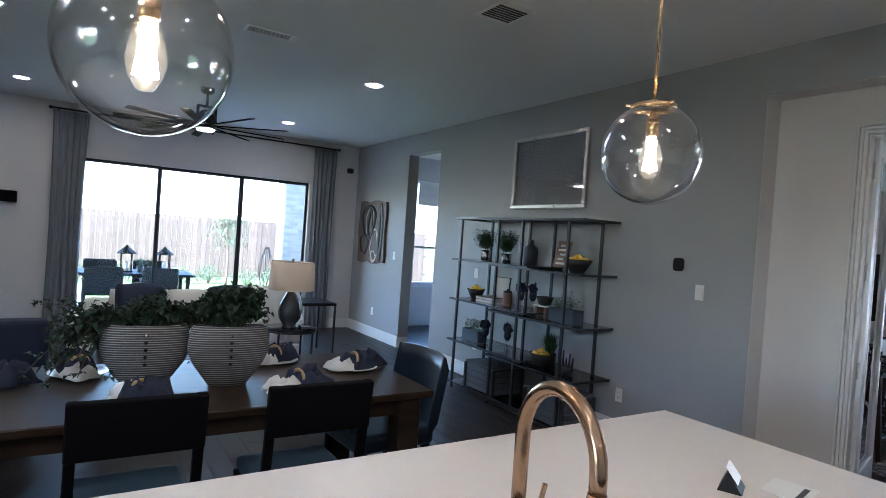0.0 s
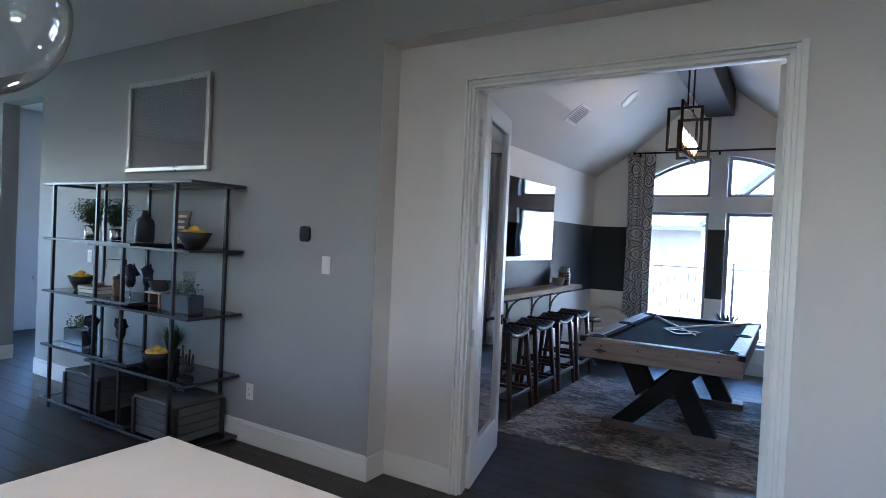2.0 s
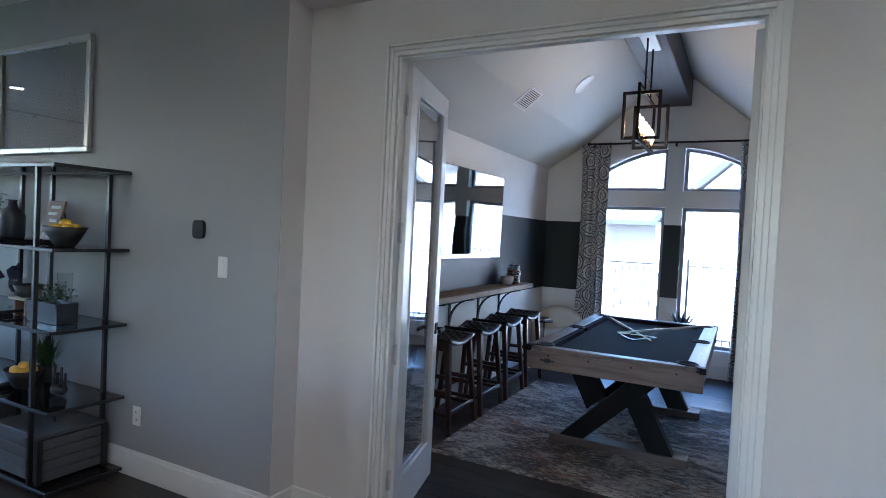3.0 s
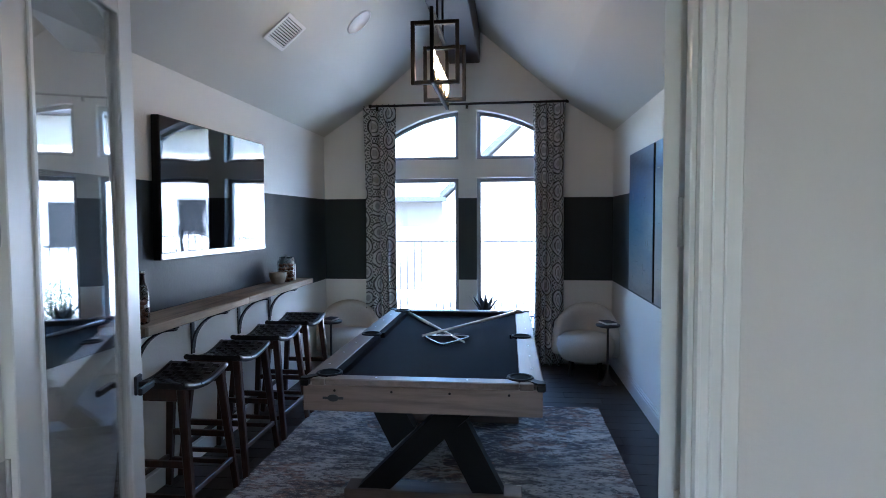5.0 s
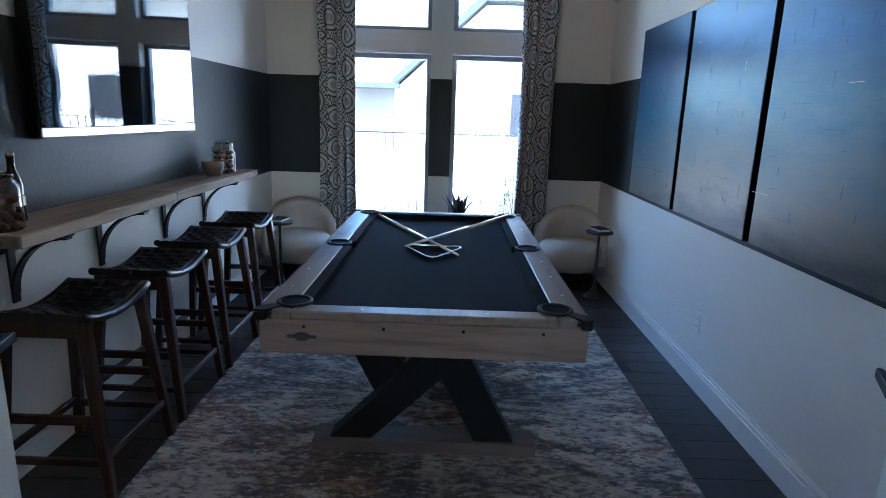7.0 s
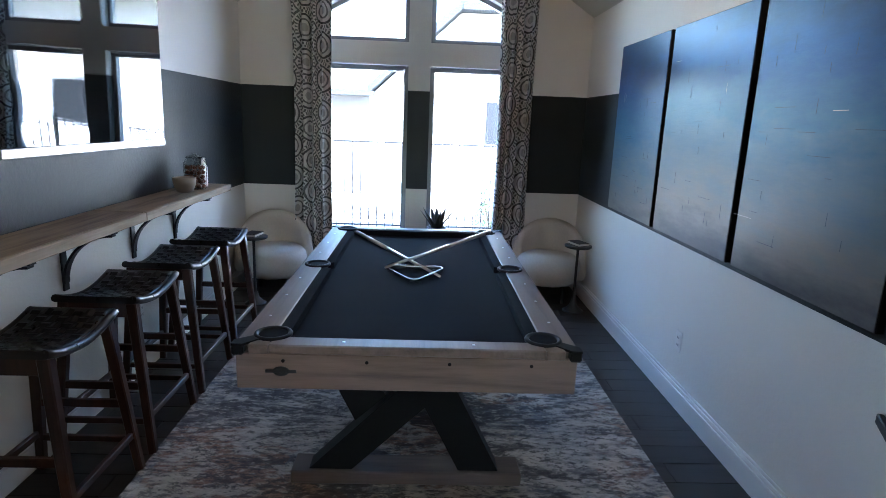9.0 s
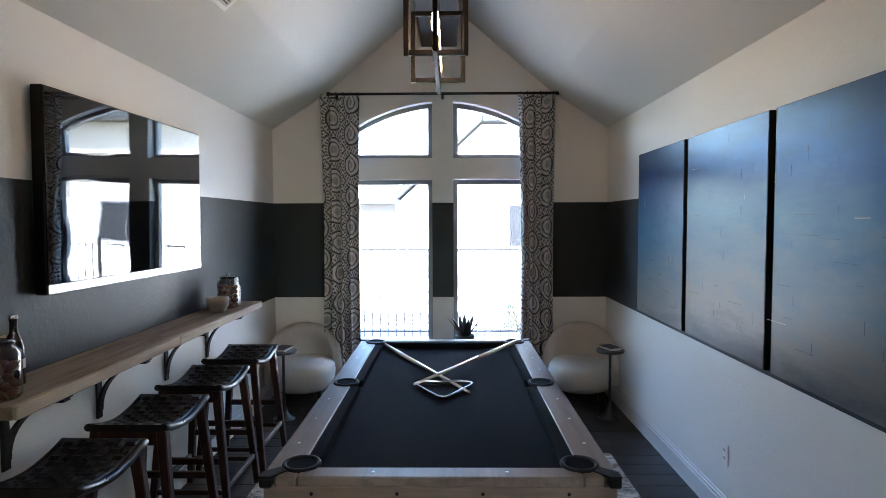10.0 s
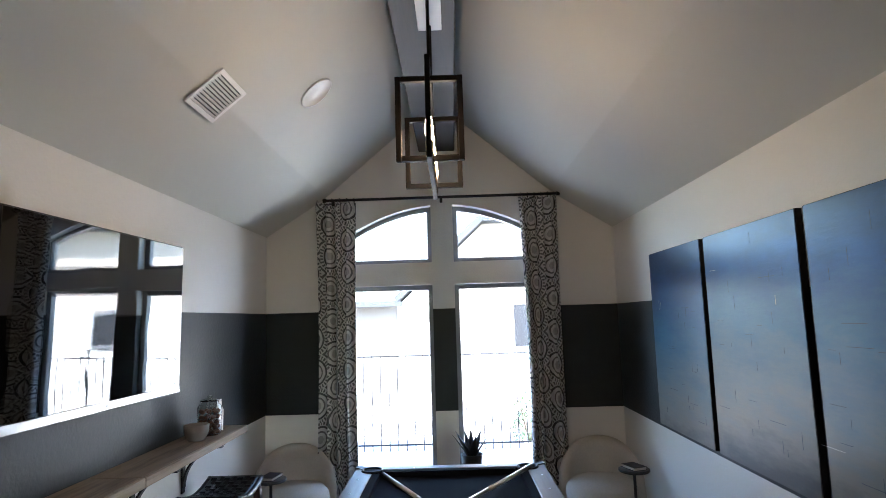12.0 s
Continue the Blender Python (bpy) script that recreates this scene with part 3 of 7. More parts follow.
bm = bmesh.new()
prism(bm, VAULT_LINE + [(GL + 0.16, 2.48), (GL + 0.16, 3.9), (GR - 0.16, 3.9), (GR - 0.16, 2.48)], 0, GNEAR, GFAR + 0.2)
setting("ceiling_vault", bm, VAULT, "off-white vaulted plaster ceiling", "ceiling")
bm = bmesh.new()
box(bm, GNEAR, GFAR + 0.2, GL, GL + 0.16, 0, 2.48)
setting("wall_games_north", bm, BAND, "off-white wall with a slate painted band", "wall")
bm = bmesh.new()
box(bm, GNEAR, GFAR + 0.2, GR - 0.16, GR, 0, 2.48)
setting("wall_games_south", bm, BAND, "off-white wall with a slate painted band", "wall")
bm = bmesh.new()
box(bm, NICHE + 0.02, GNEAR + 0.004, GR - 0.16, D0 - 0.1, 2.5, 3.9)
for v in bm.verts:
    if v.co.y > 0:
        v.co.y = GL + 0.16
    if v.co.z < 3:
        v.co.z = 2.72
setting("wall_games_west", bm, BAND, "off-white gable above the french doors", "wall")

# the gable wall with two tall lights under two arched lights
WY0, WM0, WM1, WY1 = 0.36, 1.097, 1.295, 2.09
SILL, LTOP, ABOT = 0.33, 2.01, 2.21


def arch_z(y):
    return 2.735 - 0.36 * (y - 1.196) ** 2


def column(bm, y0, y1, spans):
    """Upright slabs of the gable wall between y0 and y1; a span's ends may be functions of y."""
    for lo, hi in spans:
        f0 = lo if callable(lo) else (lambda y, k=lo: k)
        f1 = hi if callable(hi) else (lambda y, k=hi: k)
        prism(bm, [(y0, f0(y0)), (y1, f0(y1)), (y1, f1(y1)), (y0, f1(y0))], 0, GFAR, GFAR + 0.2)


bm = bmesh.new()
cuts = sorted({GR, GL, WY0, WM0, WM1, WY1, *(y for y, _ in VAULT_LINE), *(WY0 + (WM0 - WY0) * i / 10 for i in range(11)), *(WM1 + (WY1 - WM1) * i / 10 for i in range(11))})
for y0, y1 in zip(cuts, cuts[1:]):
    mid = (y0 + y1) / 2
    if WY0 < mid < WM0 or WM1 < mid < WY1:
        column(bm, y0, y1, [(0, SILL), (LTOP, ABOT), (arch_z, vault_z)])
    else:
        column(bm, y0, y1, [(0, vault_z)])
bmesh.ops.remove_doubles(bm, verts=bm.verts, dist=0.0005)
setting("wall_games_east", bm, BAND, "gable wall with slate band and arched windows", "wall")


def arched_window(name, y0, y1, z0, top, label):
    """A fixed light set back in the wall: frame, stop, pane and sill."""
    w = thing(name, pose(0, 0, 0), label, "window", "", "structure")
    x0, x1, t = GFAR + 0.09, GFAR + 0.15, 0.042
    steps = [y0 + (y1 - y0) * i / 12 for i in range(13)]
    f = top if callable(top) else (lambda y: top)
    bm = bmesh.new()
    box(bm, x0, x1, y0, y0 + t, z0, f(y0) - 0.001)
    box(bm, x0, x1, y1 - t, y1, z0, f(y1) - 0.001)
    box(bm, x0, x1, y0 + t, y1 - t, z0, z0 + t)
    for a, b in zip(steps, steps[1:]):
        prism(bm, [(a, f(a) - t), (b, f(b) - t), (b, f(b)), (a, f(a))], 0, x0 + 0.002, x1 - 0.002)
    part("window_frame", bm, SILL_PAINT, w)
    bm = bmesh.new()
    prism(bm, [(y0 + t, z0 + t), (y1 - t, z0 + t)] + [(y, f(y) - t) for y in reversed(steps[1:-1])], 0, x0 + 0.028, x0 + 0.032)
    p = part("pane", bm, PANE, w)
    p.visible_shadow = False


SILL_PAINT = plain("window frame vinyl", (0.24, 0.25, 0.27), 0.4, var=0.03, relief=0.03)
arched_window("window_1", WM1, WY1, SILL, LTOP, "tall fixed window light in a grey frame")
arched_window("window_2", WY0, WM0, SILL, LTOP, "tall fixed window light in a grey frame")
arched_window("window_3", WM1, WY1, ABOT, arch_z, "arched upper window light in a grey frame")
arched_window("window_4", WY0, WM0, ABOT, arch_z, "arched upper window light in a grey frame")

# baseboards
bm = bmesh.new()
for y0, y1 in ((2.53, 6.745), (7.60, END)):
    box(bm, WA - 0.016, WA, y0, y1, 0, 0.135, 0.003)
    box(bm, WA - 0.011, WA, y0, y1, 0.135, 0.158, 0.003)
box(bm, NICHE - 0.016, NICHE, D1 + 0.056, 2.53, 0, 0.15, 0.003)
box(bm, NICHE - 0.016, NICHE, -3.2, D0 - 0.076, 0, 0.15, 0.003)
box(bm, WA - 0.016, NICHE - 0.016, 2.514, 2.53, 0, 0.15, 0.003)
box(bm, -4.6, WIN[0] - 0.06, END - 0.016, END, 0, 0.15, 0.003)
box(bm, WIN[1] + 0.06, WA - 0.016, END - 0.016, END, 0, 0.15, 0.003)
box(bm, WA, WA + 0.16, 7.60 - 0.014, 7.60, 0, 0.15, 0.003)
box(bm, WA, WA + 0.16, 6.745, 6.759, 0, 0.15, 0.003)
setting("baseboard", bm, TRIM, "white painted baseboard", "baseboard")
for name, y0, y1, inner in (("baseboard_games_north", GL - 0.016, GL, -1), ("baseboard_games_south", GR, GR + 0.016, 1)):
    bm = bmesh.new()
    wall_y = y1 if inner < 0 else y0
    for depth, z0, z1 in ((0.016, 0.0, 0.112), (0.011, 0.112, 0.128), (0.014, 0.128, 0.136), (0.008, 0.136, 0.152)):
        box(bm, GNEAR, GFAR, min(wall_y, wall_y + inner * depth), max(wall_y, wall_y + inner * depth), z0, z1, 0.002)
    setting(name, bm, TRIM, "white painted stepped baseboard", "baseboard")
bm = bmesh.new()
box(bm, GFAR - 0.016, GFAR, GR + 0.016, GL - 0.016, 0, 0.15, 0.003)
setting("baseboard_games_east", bm, TRIM, "white painted baseboard", "baseboard")

# doorway lining and casing
bm = bmesh.new()
box(bm, NICHE - 0.008, GNEAR + 0.008, D0 - 0.02, D0, 0, DTOP)
box(bm, NICHE - 0.008, GNEAR + 0.008, D1, D1 + 0.02, 0, DTOP)
box(bm, NICHE - 0.008, GNEAR + 0.008, D0 - 0.02, D1 + 0.02, DTOP, DTOP + 0.02)
for y0, y1 in ((D0, D0 + 0.012), (D1 - 0.012, D1)):
    box(bm, NICHE + 0.012, NICHE + 0.045, y0, y1, 0, DTOP, 0.002)
box(bm, NICHE + 0.012, NICHE + 0.045, D0 + 0.012, D1 - 0.012, DTOP - 0.012, DTOP, 0.002)
door_frame = setting("door_frame", bm, TRIM, "white painted double door frame", "door frame")
for y, s in ((D0, 1), (D1, -1)):
    for z in (0.28, 0.93, 1.555, 2.2):
        bm = bmesh.new()
        box(bm, GNEAR - 0.052, GNEAR + 0.006, min(y, y + s * 0.003), max(y, y + s * 0.003), z - 0.05, z + 0.05, 0.001)
        tube(bm, [(GNEAR + 0.01, y + s * 0.006, z - 0.052), (GNEAR + 0.01, y + s * 0.006, z + 0.052)], 0.006, 8)
        for k in (-0.032, 0.0, 0.032):
            tube(bm, [(GNEAR - 0.028, y + s * 0.002, z + k), (GNEAR - 0.028, y + s * 0.0045, z + k)], 0.004, 6)
        part("hinge_plate", bm, STEEL, door_frame, "pale steel butt hinge")
bm = bmesh.new()
for step, (w0, w1, d) in enumerate(((0.004, 0.020, 0.009), (0.022, 0.041, 0.016), (0.043, 0.055, 0.026))):
    box(bm, NICHE - d, NICHE, D1 + w0, D1 + w1, 0, DTOP + w1, 0.003)
    box(bm, NICHE - d, NICHE, D0 - w1 * 1.35, D0 - w0, 0, DTOP + w1, 0.003)
    box(bm, NICHE - d, NICHE, D0 - w0, D1 + w0, DTOP + w0, DTOP + w1, 0.003)
setting("trim", bm, TRIM, "white moulded door casing", "trim")


def french_door(name, hinge_y, angle, flip, label):
    """A tall glazed leaf, hinge edge at its origin, standing open."""
    d = thing(name, pose(GNEAR + 0.010, hinge_y, 0.01, 0, 0, angle), label, "door", "open french doors", "structure")
    W, H, T, S = 0.778, 2.395, 0.036, 0.112
    y0, y1 = (0.0, T) if flip else (-T, 0.0)
    bx("hinge_stile", (0, S, y0, y1, 0, H), TRIM, d)
    bx("lock_stile", (W - S, W, y0, y1, 0, H), TRIM, d)
    bx("top_rail", (S, W - S, y0, y1, H - S, H), TRIM, d)
    bx("bottom_rail", (S, W - S, y0, y1, 0, 0.23), TRIM, d)
    bm = bmesh.new()
    for k in (0, 1):
        ya, yb = (y0 - 0.007, y0 + 0.006) if k else (y1 - 0.006, y1 + 0.007)
        box(bm, S - 0.006, S + 0.014, ya, yb, 0.222, H - S + 0.006, 0.003)
        box(bm, W - S - 0.014, W - S + 0.006, ya, yb, 0.222, H - S + 0.006, 0.003)
        box(bm, S + 0.014, W - S - 0.014, ya, yb, 0.222, 0.244, 0.003)
        box(bm, S + 0.014, W - S - 0.014, ya, yb, H - S - 0.014, H - S + 0.006, 0.003)
    part("glazing_bead", bm, TRIM, d)
    g = bx("glass_pane", (S - 0.004, W - S + 0.004, (y0 + y1) / 2 - 0.003, (y0 + y1) / 2 + 0.003, 0.226, H - S + 0.002), DOOR_GLASS, d, 0)
    g.visible_shadow = False
    for s, yy in ((1, y1), (-1, y0)):
        h = bx("handle", (W - 0.082, W - 0.03, min(yy, yy + s * 0.011), max(yy, yy + s * 0.011), 0.915, 0.985), BLACK_METAL, d, 0.003, "black square-rose lever handle")
        bm = bmesh.new()
        tube(bm, [(W - 0.056, yy + s * 0.008, 0.95), (W - 0.056, yy + s * 0.055, 0.95)], 0.011, 10)
        box(bm, W - 0.165, W - 0.045, min(yy + s * 0.045, yy + s * 0.06), max(yy + s * 0.045, yy + s * 0.06), 0.938, 0.962, 0.003)
        part("lever", bm, BLACK_METAL, h)
    return d


french_door("door_1", D1 + 0.008, 13.6, False, "white glazed french door leaf standing open")
french_door("door_2", D0 + 0.008, -26.6, True, "white glazed french door leaf standing open")

# sliding glass doors at the end of the living room
w = thing("window_5", pose(0, 0, 0), "wide three-panel sliding glass door in dark bronze frame", "sliding door", "", "structure")
for k, (a, b) in enumerate(((WIN[0], 1.125), (1.105, 2.255), (2.235, WIN[1]))):
    y = END + 0.07 + 0.03 * (k % 2)
    bm = bmesh.new()
    for c in (a, b - 0.04):
        box(bm, c, c + 0.04, y, y + 0.03, 0.02, WIN[2], 0.002)
    box(bm, a + 0.04, b - 0.04, y, y + 0.03, 0.02, 0.09, 0.002)
    box(bm, a + 0.04, b - 0.04, y, y + 0.03, WIN[2] - 0.045, WIN[2], 0.002)
    part("panel_frame", bm, BLACK_METAL, w)
    p = bx("pane", (a + 0.04, b - 0.04, y + 0.013, y + 0.017, 0.09, WIN[2] - 0.045), PANE, w, 0)
    p.visible_shadow = False
# hall window with a half-drawn blind
w = thing("window_6", pose(0, 0, 0), "white hall window with a raised roller blind", "window", "", "structure")
bm = bmesh.new()
for a in (5.27, 6.80):
    box(bm, a, a + 0.05, END + 0.06, END + 0.12, 0.74, 2.62)
box(bm, 5.32, 6.80, END + 0.06, END + 0.12, 0.74, 0.79)
box(bm, 5.32, 6.80, END + 0.06, END + 0.12, 2.57, 2.62)
box(bm, 5.32, 6.80, END + 0.07, END + 0.11, 1.40, 1.44)
part("window_frame", bm, TRIM, w)
p = bx("pane", (5.32, 6.80, END + 0.088, END + 0.092, 0.79, 2.57), PANE, w, 0)
p.visible_shadow = False
bx("window_sill", (5.2, 6.92, END - 0.05, END + 0.06, 0.70, 0.74), TRIM, w)
bx("blind", (5.32, 6.80, END + 0.02, END + 0.03, 2.18, 2.57), WHITE_CLOTH, w, 0)
# kitchen window, seen mirrored in the glass globes
w = thing("window_7", pose(0, 0, 0), "wide white kitchen window of two lights", "window", "", "structure")
bm = bmesh.new()
for y in (-0.95, -0.2, 0.55):
    box(bm, -4.74, -4.68, y, y + 0.05, 0.95, 2.45)
for z in (0.95, 2.40):
    box(bm, -4.738, -4.682, -0.90, 0.55, z, z + 0.05)
part("window_frame", bm, TRIM, w)
p = bx("pane", (-4.712, -4.708, -0.90, 0.55, 1.0, 2.4), PANE, w, 0)
p.visible_shadow = False
# unseen side window, added only to let more daylight into the hall
w = thing("window_8", pose(0, 0, 0), "unseen white side window added to light the hall", "window", "", "structure")
bm = bmesh.new()
for y in (7.6, 8.55):
    box(bm, 7.46, 7.52, y, y + 0.05, 0.5, 2.3)
for z in (0.5, 2.25):
    box(bm, 7.462, 7.518, 7.65, 8.55, z, z + 0.05)
part("window_frame", bm, TRIM, w)
p = bx("pane", (7.488, 7.492, 7.65, 8.55, 0.55, 2.25), PANE, w, 0)
p.visible_shadow = False
# hall: casing of an inner doorway
bm = bmesh.new()
box(bm, 4.90, 4.98, 7.72, 7.86, 0, 2.35, 0.004)
setting("trim_hall", bm, TRIM, "white painted door casing in the hall", "trim")

# ground and floors
bm = bmesh.new()
vs = [bm.verts.new(p) for p in ((-900, -900, -0.17), (900, -900, -0.17), (900, 900, -0.17), (-900, 900, -0.17))]
bm.faces.new(vs)
setting("ground", bm, GRASS, "trimmed lawn around the house", "ground")
bm = bmesh.new()
box(bm, -4.8, 7.6, -3.4, END + 0.2, -0.15, -0.004)
box(bm, 7.6, GFAR + 0.2, GR - 0.16, GL + 0.16, -0.15, -0.004)
floor = setting("floor", bm, GROUT, "dark wood-look plank tile floor with grout joints", "floor")
bm = bmesh.new()
box(bm, -6, 4.7, END + 0.2, 13.6, -0.16, -0.06, 0.01)
setting("pavement", bm, PAVING, "pale concrete patio slab", "patio")

# ceiling fittings
def downlight(x, y):
    d = thing("downlight", pose(x, y, HIGH), "lit round recessed ceiling downlight with white trim", "downlight", "ceiling downlights")
    bm = bmesh.new()
    lathe(bm, [(0.095, 0.0), (0.095, -0.004), (0.086, -0.008), (0.072, -0.006), (0.070, -0.0005)], 28, cap=False)
    part("trim_ring", bm, WHITE_PLASTIC, d)
    bm = bmesh.new()
    lathe(bm, [(0.0695, -0.0012), (0.001, -0.003)], 24)
    part("lens", bm, CAN_LENS, d, "glowing warm lens")


for x, y in CANS:
    downlight(x, y)


def ceiling_vent(m, w, h, n, label):
    """A louvred register: frame and slats, facing down at its origin."""
    v = thing("ceiling_vent", m, label, "vent")
    bm = bmesh.new()
    for a, b, c, d in ((-w / 2, w / 2, -h / 2, -h / 2 + 0.025), (-w / 2, w / 2, h / 2 - 0.025, h / 2), (-w / 2, -w / 2 + 0.025, -h / 2 + 0.025, h / 2 - 0.025), (w / 2 - 0.025, w / 2, -h / 2 + 0.025, h / 2 - 0.025)):
        box(bm, a, b, c, d, -0.010, -0.001, 0.002)
    part("frame", bm, WHITE_PLASTIC, v)
    bx("backing", (-w / 2 + 0.02, w / 2 - 0.02, -h / 2 + 0.02, h / 2 - 0.02, -0.002, -0.001), INK, v, 0)
    bm = bmesh.new()
    box(bm, -w / 2 + 0.026, w / 2 - 0.026, -0.006, 0.006, -0.007, -0.004, m=pose(0, 0, 0, 25, 0, 0))
    slat = data_of(bm, "slat", WHITE_PLASTIC)
    for i in range(n):
        s = new("slat", slat)
        s.parent = v
        s.location = (0, -h / 2 + 0.035 + (h - 0.07) * i / (n - 1), 0)
    return v


ceiling_vent(pose(2.36, 3.26, HIGH), 0.28, 0.28, 8, "white square louvred ceiling register")
ceiling_vent(pose(1.29, 4.72, HIGH), 0.36, 0.16, 5, "white oblong louvred ceiling register")


# ---- games room ----
beam_m = wood("dark stained beam", (0.055, 0.045, 0.04), (0.03, 0.025, 0.022), 0.6, axis=0)
bm = bmesh.new()
box(bm, GNEAR + 0.006, GFAR - 0.002, 1.06, 1.39, 3.23, 3.6, 0.008)
setting("ceiling_beam", bm, beam_m, "dark stained box beam under the vault ridge", "beam")

# vault slope frame for fittings on the north slope
slope_at = lambda x, y: pose(x, y, vault_z(y) - 0.001) @ pose(0, 0, 0, -math.degrees(math.atan2(3.66 - 2.83, 2.25 - RIDGE_Y - 0.05)), 0, 0)
ceiling_vent(slope_at(6.94, 2.25), 0.31, 0.235, 10, "white square louvred register in the sloped ceiling")
s = thing("ceiling_speaker", slope_at(7.635, 1.918), "flush round white ceiling speaker grille", "speaker")
bm = bmesh.new()
lathe(bm, [(0.118, 0.0), (0.118, -0.006), (0.108, -0.008), (0.106, -0.004), (0.001, -0.005)], 32)
part("grille", bm, WHITE_PLASTIC, s)


def rect_ring(bm, plane, at, a0, a1, z0, z1, t=0.024):
    """A square-bar rectangle standing in the plane across x or across y."""
    r = t / 2
    if plane == "x":
        for y in (a0, a1):
            box(bm, at - r, at + r, y - r, y + r, z0 - r, z1 + r, 0.002)
        for z in (z0, z1):
            box(bm, at - r, at + r, a0 + r, a1 - r, z - r, z + r, 0.002)
    else:
        for x in (a0, a1):
            box(bm, x - r, x + r, at - r, at + r, z0 - r, z1 + r, 0.002)
        for z in (z0, z1):
            box(bm, a0 + r, a1 - r, at - r, at + r, z - r, z + r, 0.002)


c = thing("chandelier", pose(0, 0, 3.23), "dark bronze open-frame linear chandelier with candle bulbs", "chandelier")
CY = 1.192
for name, x in (("square_frame", 6.63), ("square_frame", 7.15)):
    bm = bmesh.new()
    rect_ring(bm, "x", x, CY - 0.135, CY + 0.135, 2.39 - 3.23, 2.745 - 3.23)
    part(name, bm, BRONZE_FRAME, c)
bm = bmesh.new()
rect_ring(bm, "y", CY, 6.48, 7.31, 2.362 - 3.23, 2.775 - 3.23, 0.022)
part("long_frame", bm, BRONZE_FRAME, c)
for x in (6.74, 7.04):
    bm = bmesh.new()
    tube(bm, [(x, CY, 2.775 - 3.23), (x, CY, -0.02)], 0.008, 10)
    part("rod", bm, BRONZE_FRAME, c)
bx("canopy", (6.68, 7.09, CY - 0.062, CY + 0.062, -0.025, -0.0015), WHITE_PLASTIC, c, 0.003, "pale ceiling canopy plate")
for i in range(5):
    x = 6.53 + 0.72 * i / 4
    bm = bmesh.new()
    lathe(bm, [(0.016, 2.373 - 3.23), (0.016, 2.435 - 3.23), (0.011, 2.44 - 3.23)], 12, x, CY)
    k = part("candle_sleeve", bm, BRASS, c, "brass candle sleeve")
    bm = bmesh.new()
    lathe(bm, [(0.006, 2.44 - 3.23), (0.016, 2.465 - 3.23), (0.019, 2.49 - 3.23), (0.013, 2.535 - 3.23), (0.003, 2.565 - 3.23)], 12, x, CY)
    part("bulb", bm, FILAMENT, k, "lit candle bulb")

# television
t = thing("television", pose(6.905, GL - 0.018, 1.335, 0.64, 0, -1.42), "large black wall-mounted flat television, switched off", "television")
bx("housing", (-0.674, 0.674, -0.05, -0.002, 0.0, 0.835), PLASTIC, t, 0.004)
bx("wall_mount", (-0.3, 0.3, -0.004, 0.014, 0.2, 0.6), PLASTIC, t, 0.002)
bx("screen", (-0.667, 0.667, -0.056, -0.0505, 0.042, 0.828), SCREEN, t, 0.001, "glossy black screen")
bx("trim_strip", (-0.67, 0.67, -0.058, -0.0505, 0.002, 0.040), SCREEN_TRIM, t, 0.002, "bright silver bottom strip")
bm = bmesh.new()
tube(bm, [(0, -0.0585, 0.021), (0, -0.060, 0.021)], 0.011, 16)
part("badge", bm, GUNMETAL, t)

# drink ledge
for a, b in ((5.76, 6.886), (6.89, 8.18)):
    ledge = thing("wall_ledge", pose((a + b) / 2, GL, 0.992), "rough reclaimed pine drink ledge along the wall", "ledge", "ledge planks")
    half = (b - a) / 2
    bx("board", (-half, half, -0.256, -0.002, 0.0, 0.048), BAR_WOOD, ledge, 0.004)
    bx("front_edge", (-half, half, -0.275, -0.2565, 0.001, 0.0475), BAR_EDGE, ledge, 0.004, "paler sawn front edge")


def shelf_bracket():
    b = thing("shelf_bracket", pose(6.045, GL, 0.705), "black curved iron shelf bracket", "bracket", "ledge brackets")
    bx("wall_plate", (-0.02, 0.02, -0.012, -0.002, 0.0, 0.284), BLACK_METAL, b, 0.002)
    bx("top_arm", (-0.02, 0.02, -0.255, -0.012, 0.274, 0.285), BLACK_METAL, b, 0.002)
    bm = bmesh.new()
    arc = [0.5 * math.pi * i / 12 for i in range(13)]
    rim = [(0.240 * math.sin(a) - 0.245, 0.035 + 0.238 * math.cos(a)) for a in arc]
    rim += [(0.229 * math.sin(a) - 0.245, 0.035 + 0.227 * math.cos(a)) for a in arc[::-1]]
    prism(bm, rim, 0, -0.018, 0.018)
    part("curved_brace", bm, BLACK_METAL, b)
    return b


b0 = shelf_bracket()
for x in (6.62, 7.268, 7.832):
    copy_thing(b0, pose(x, GL, 0.705))


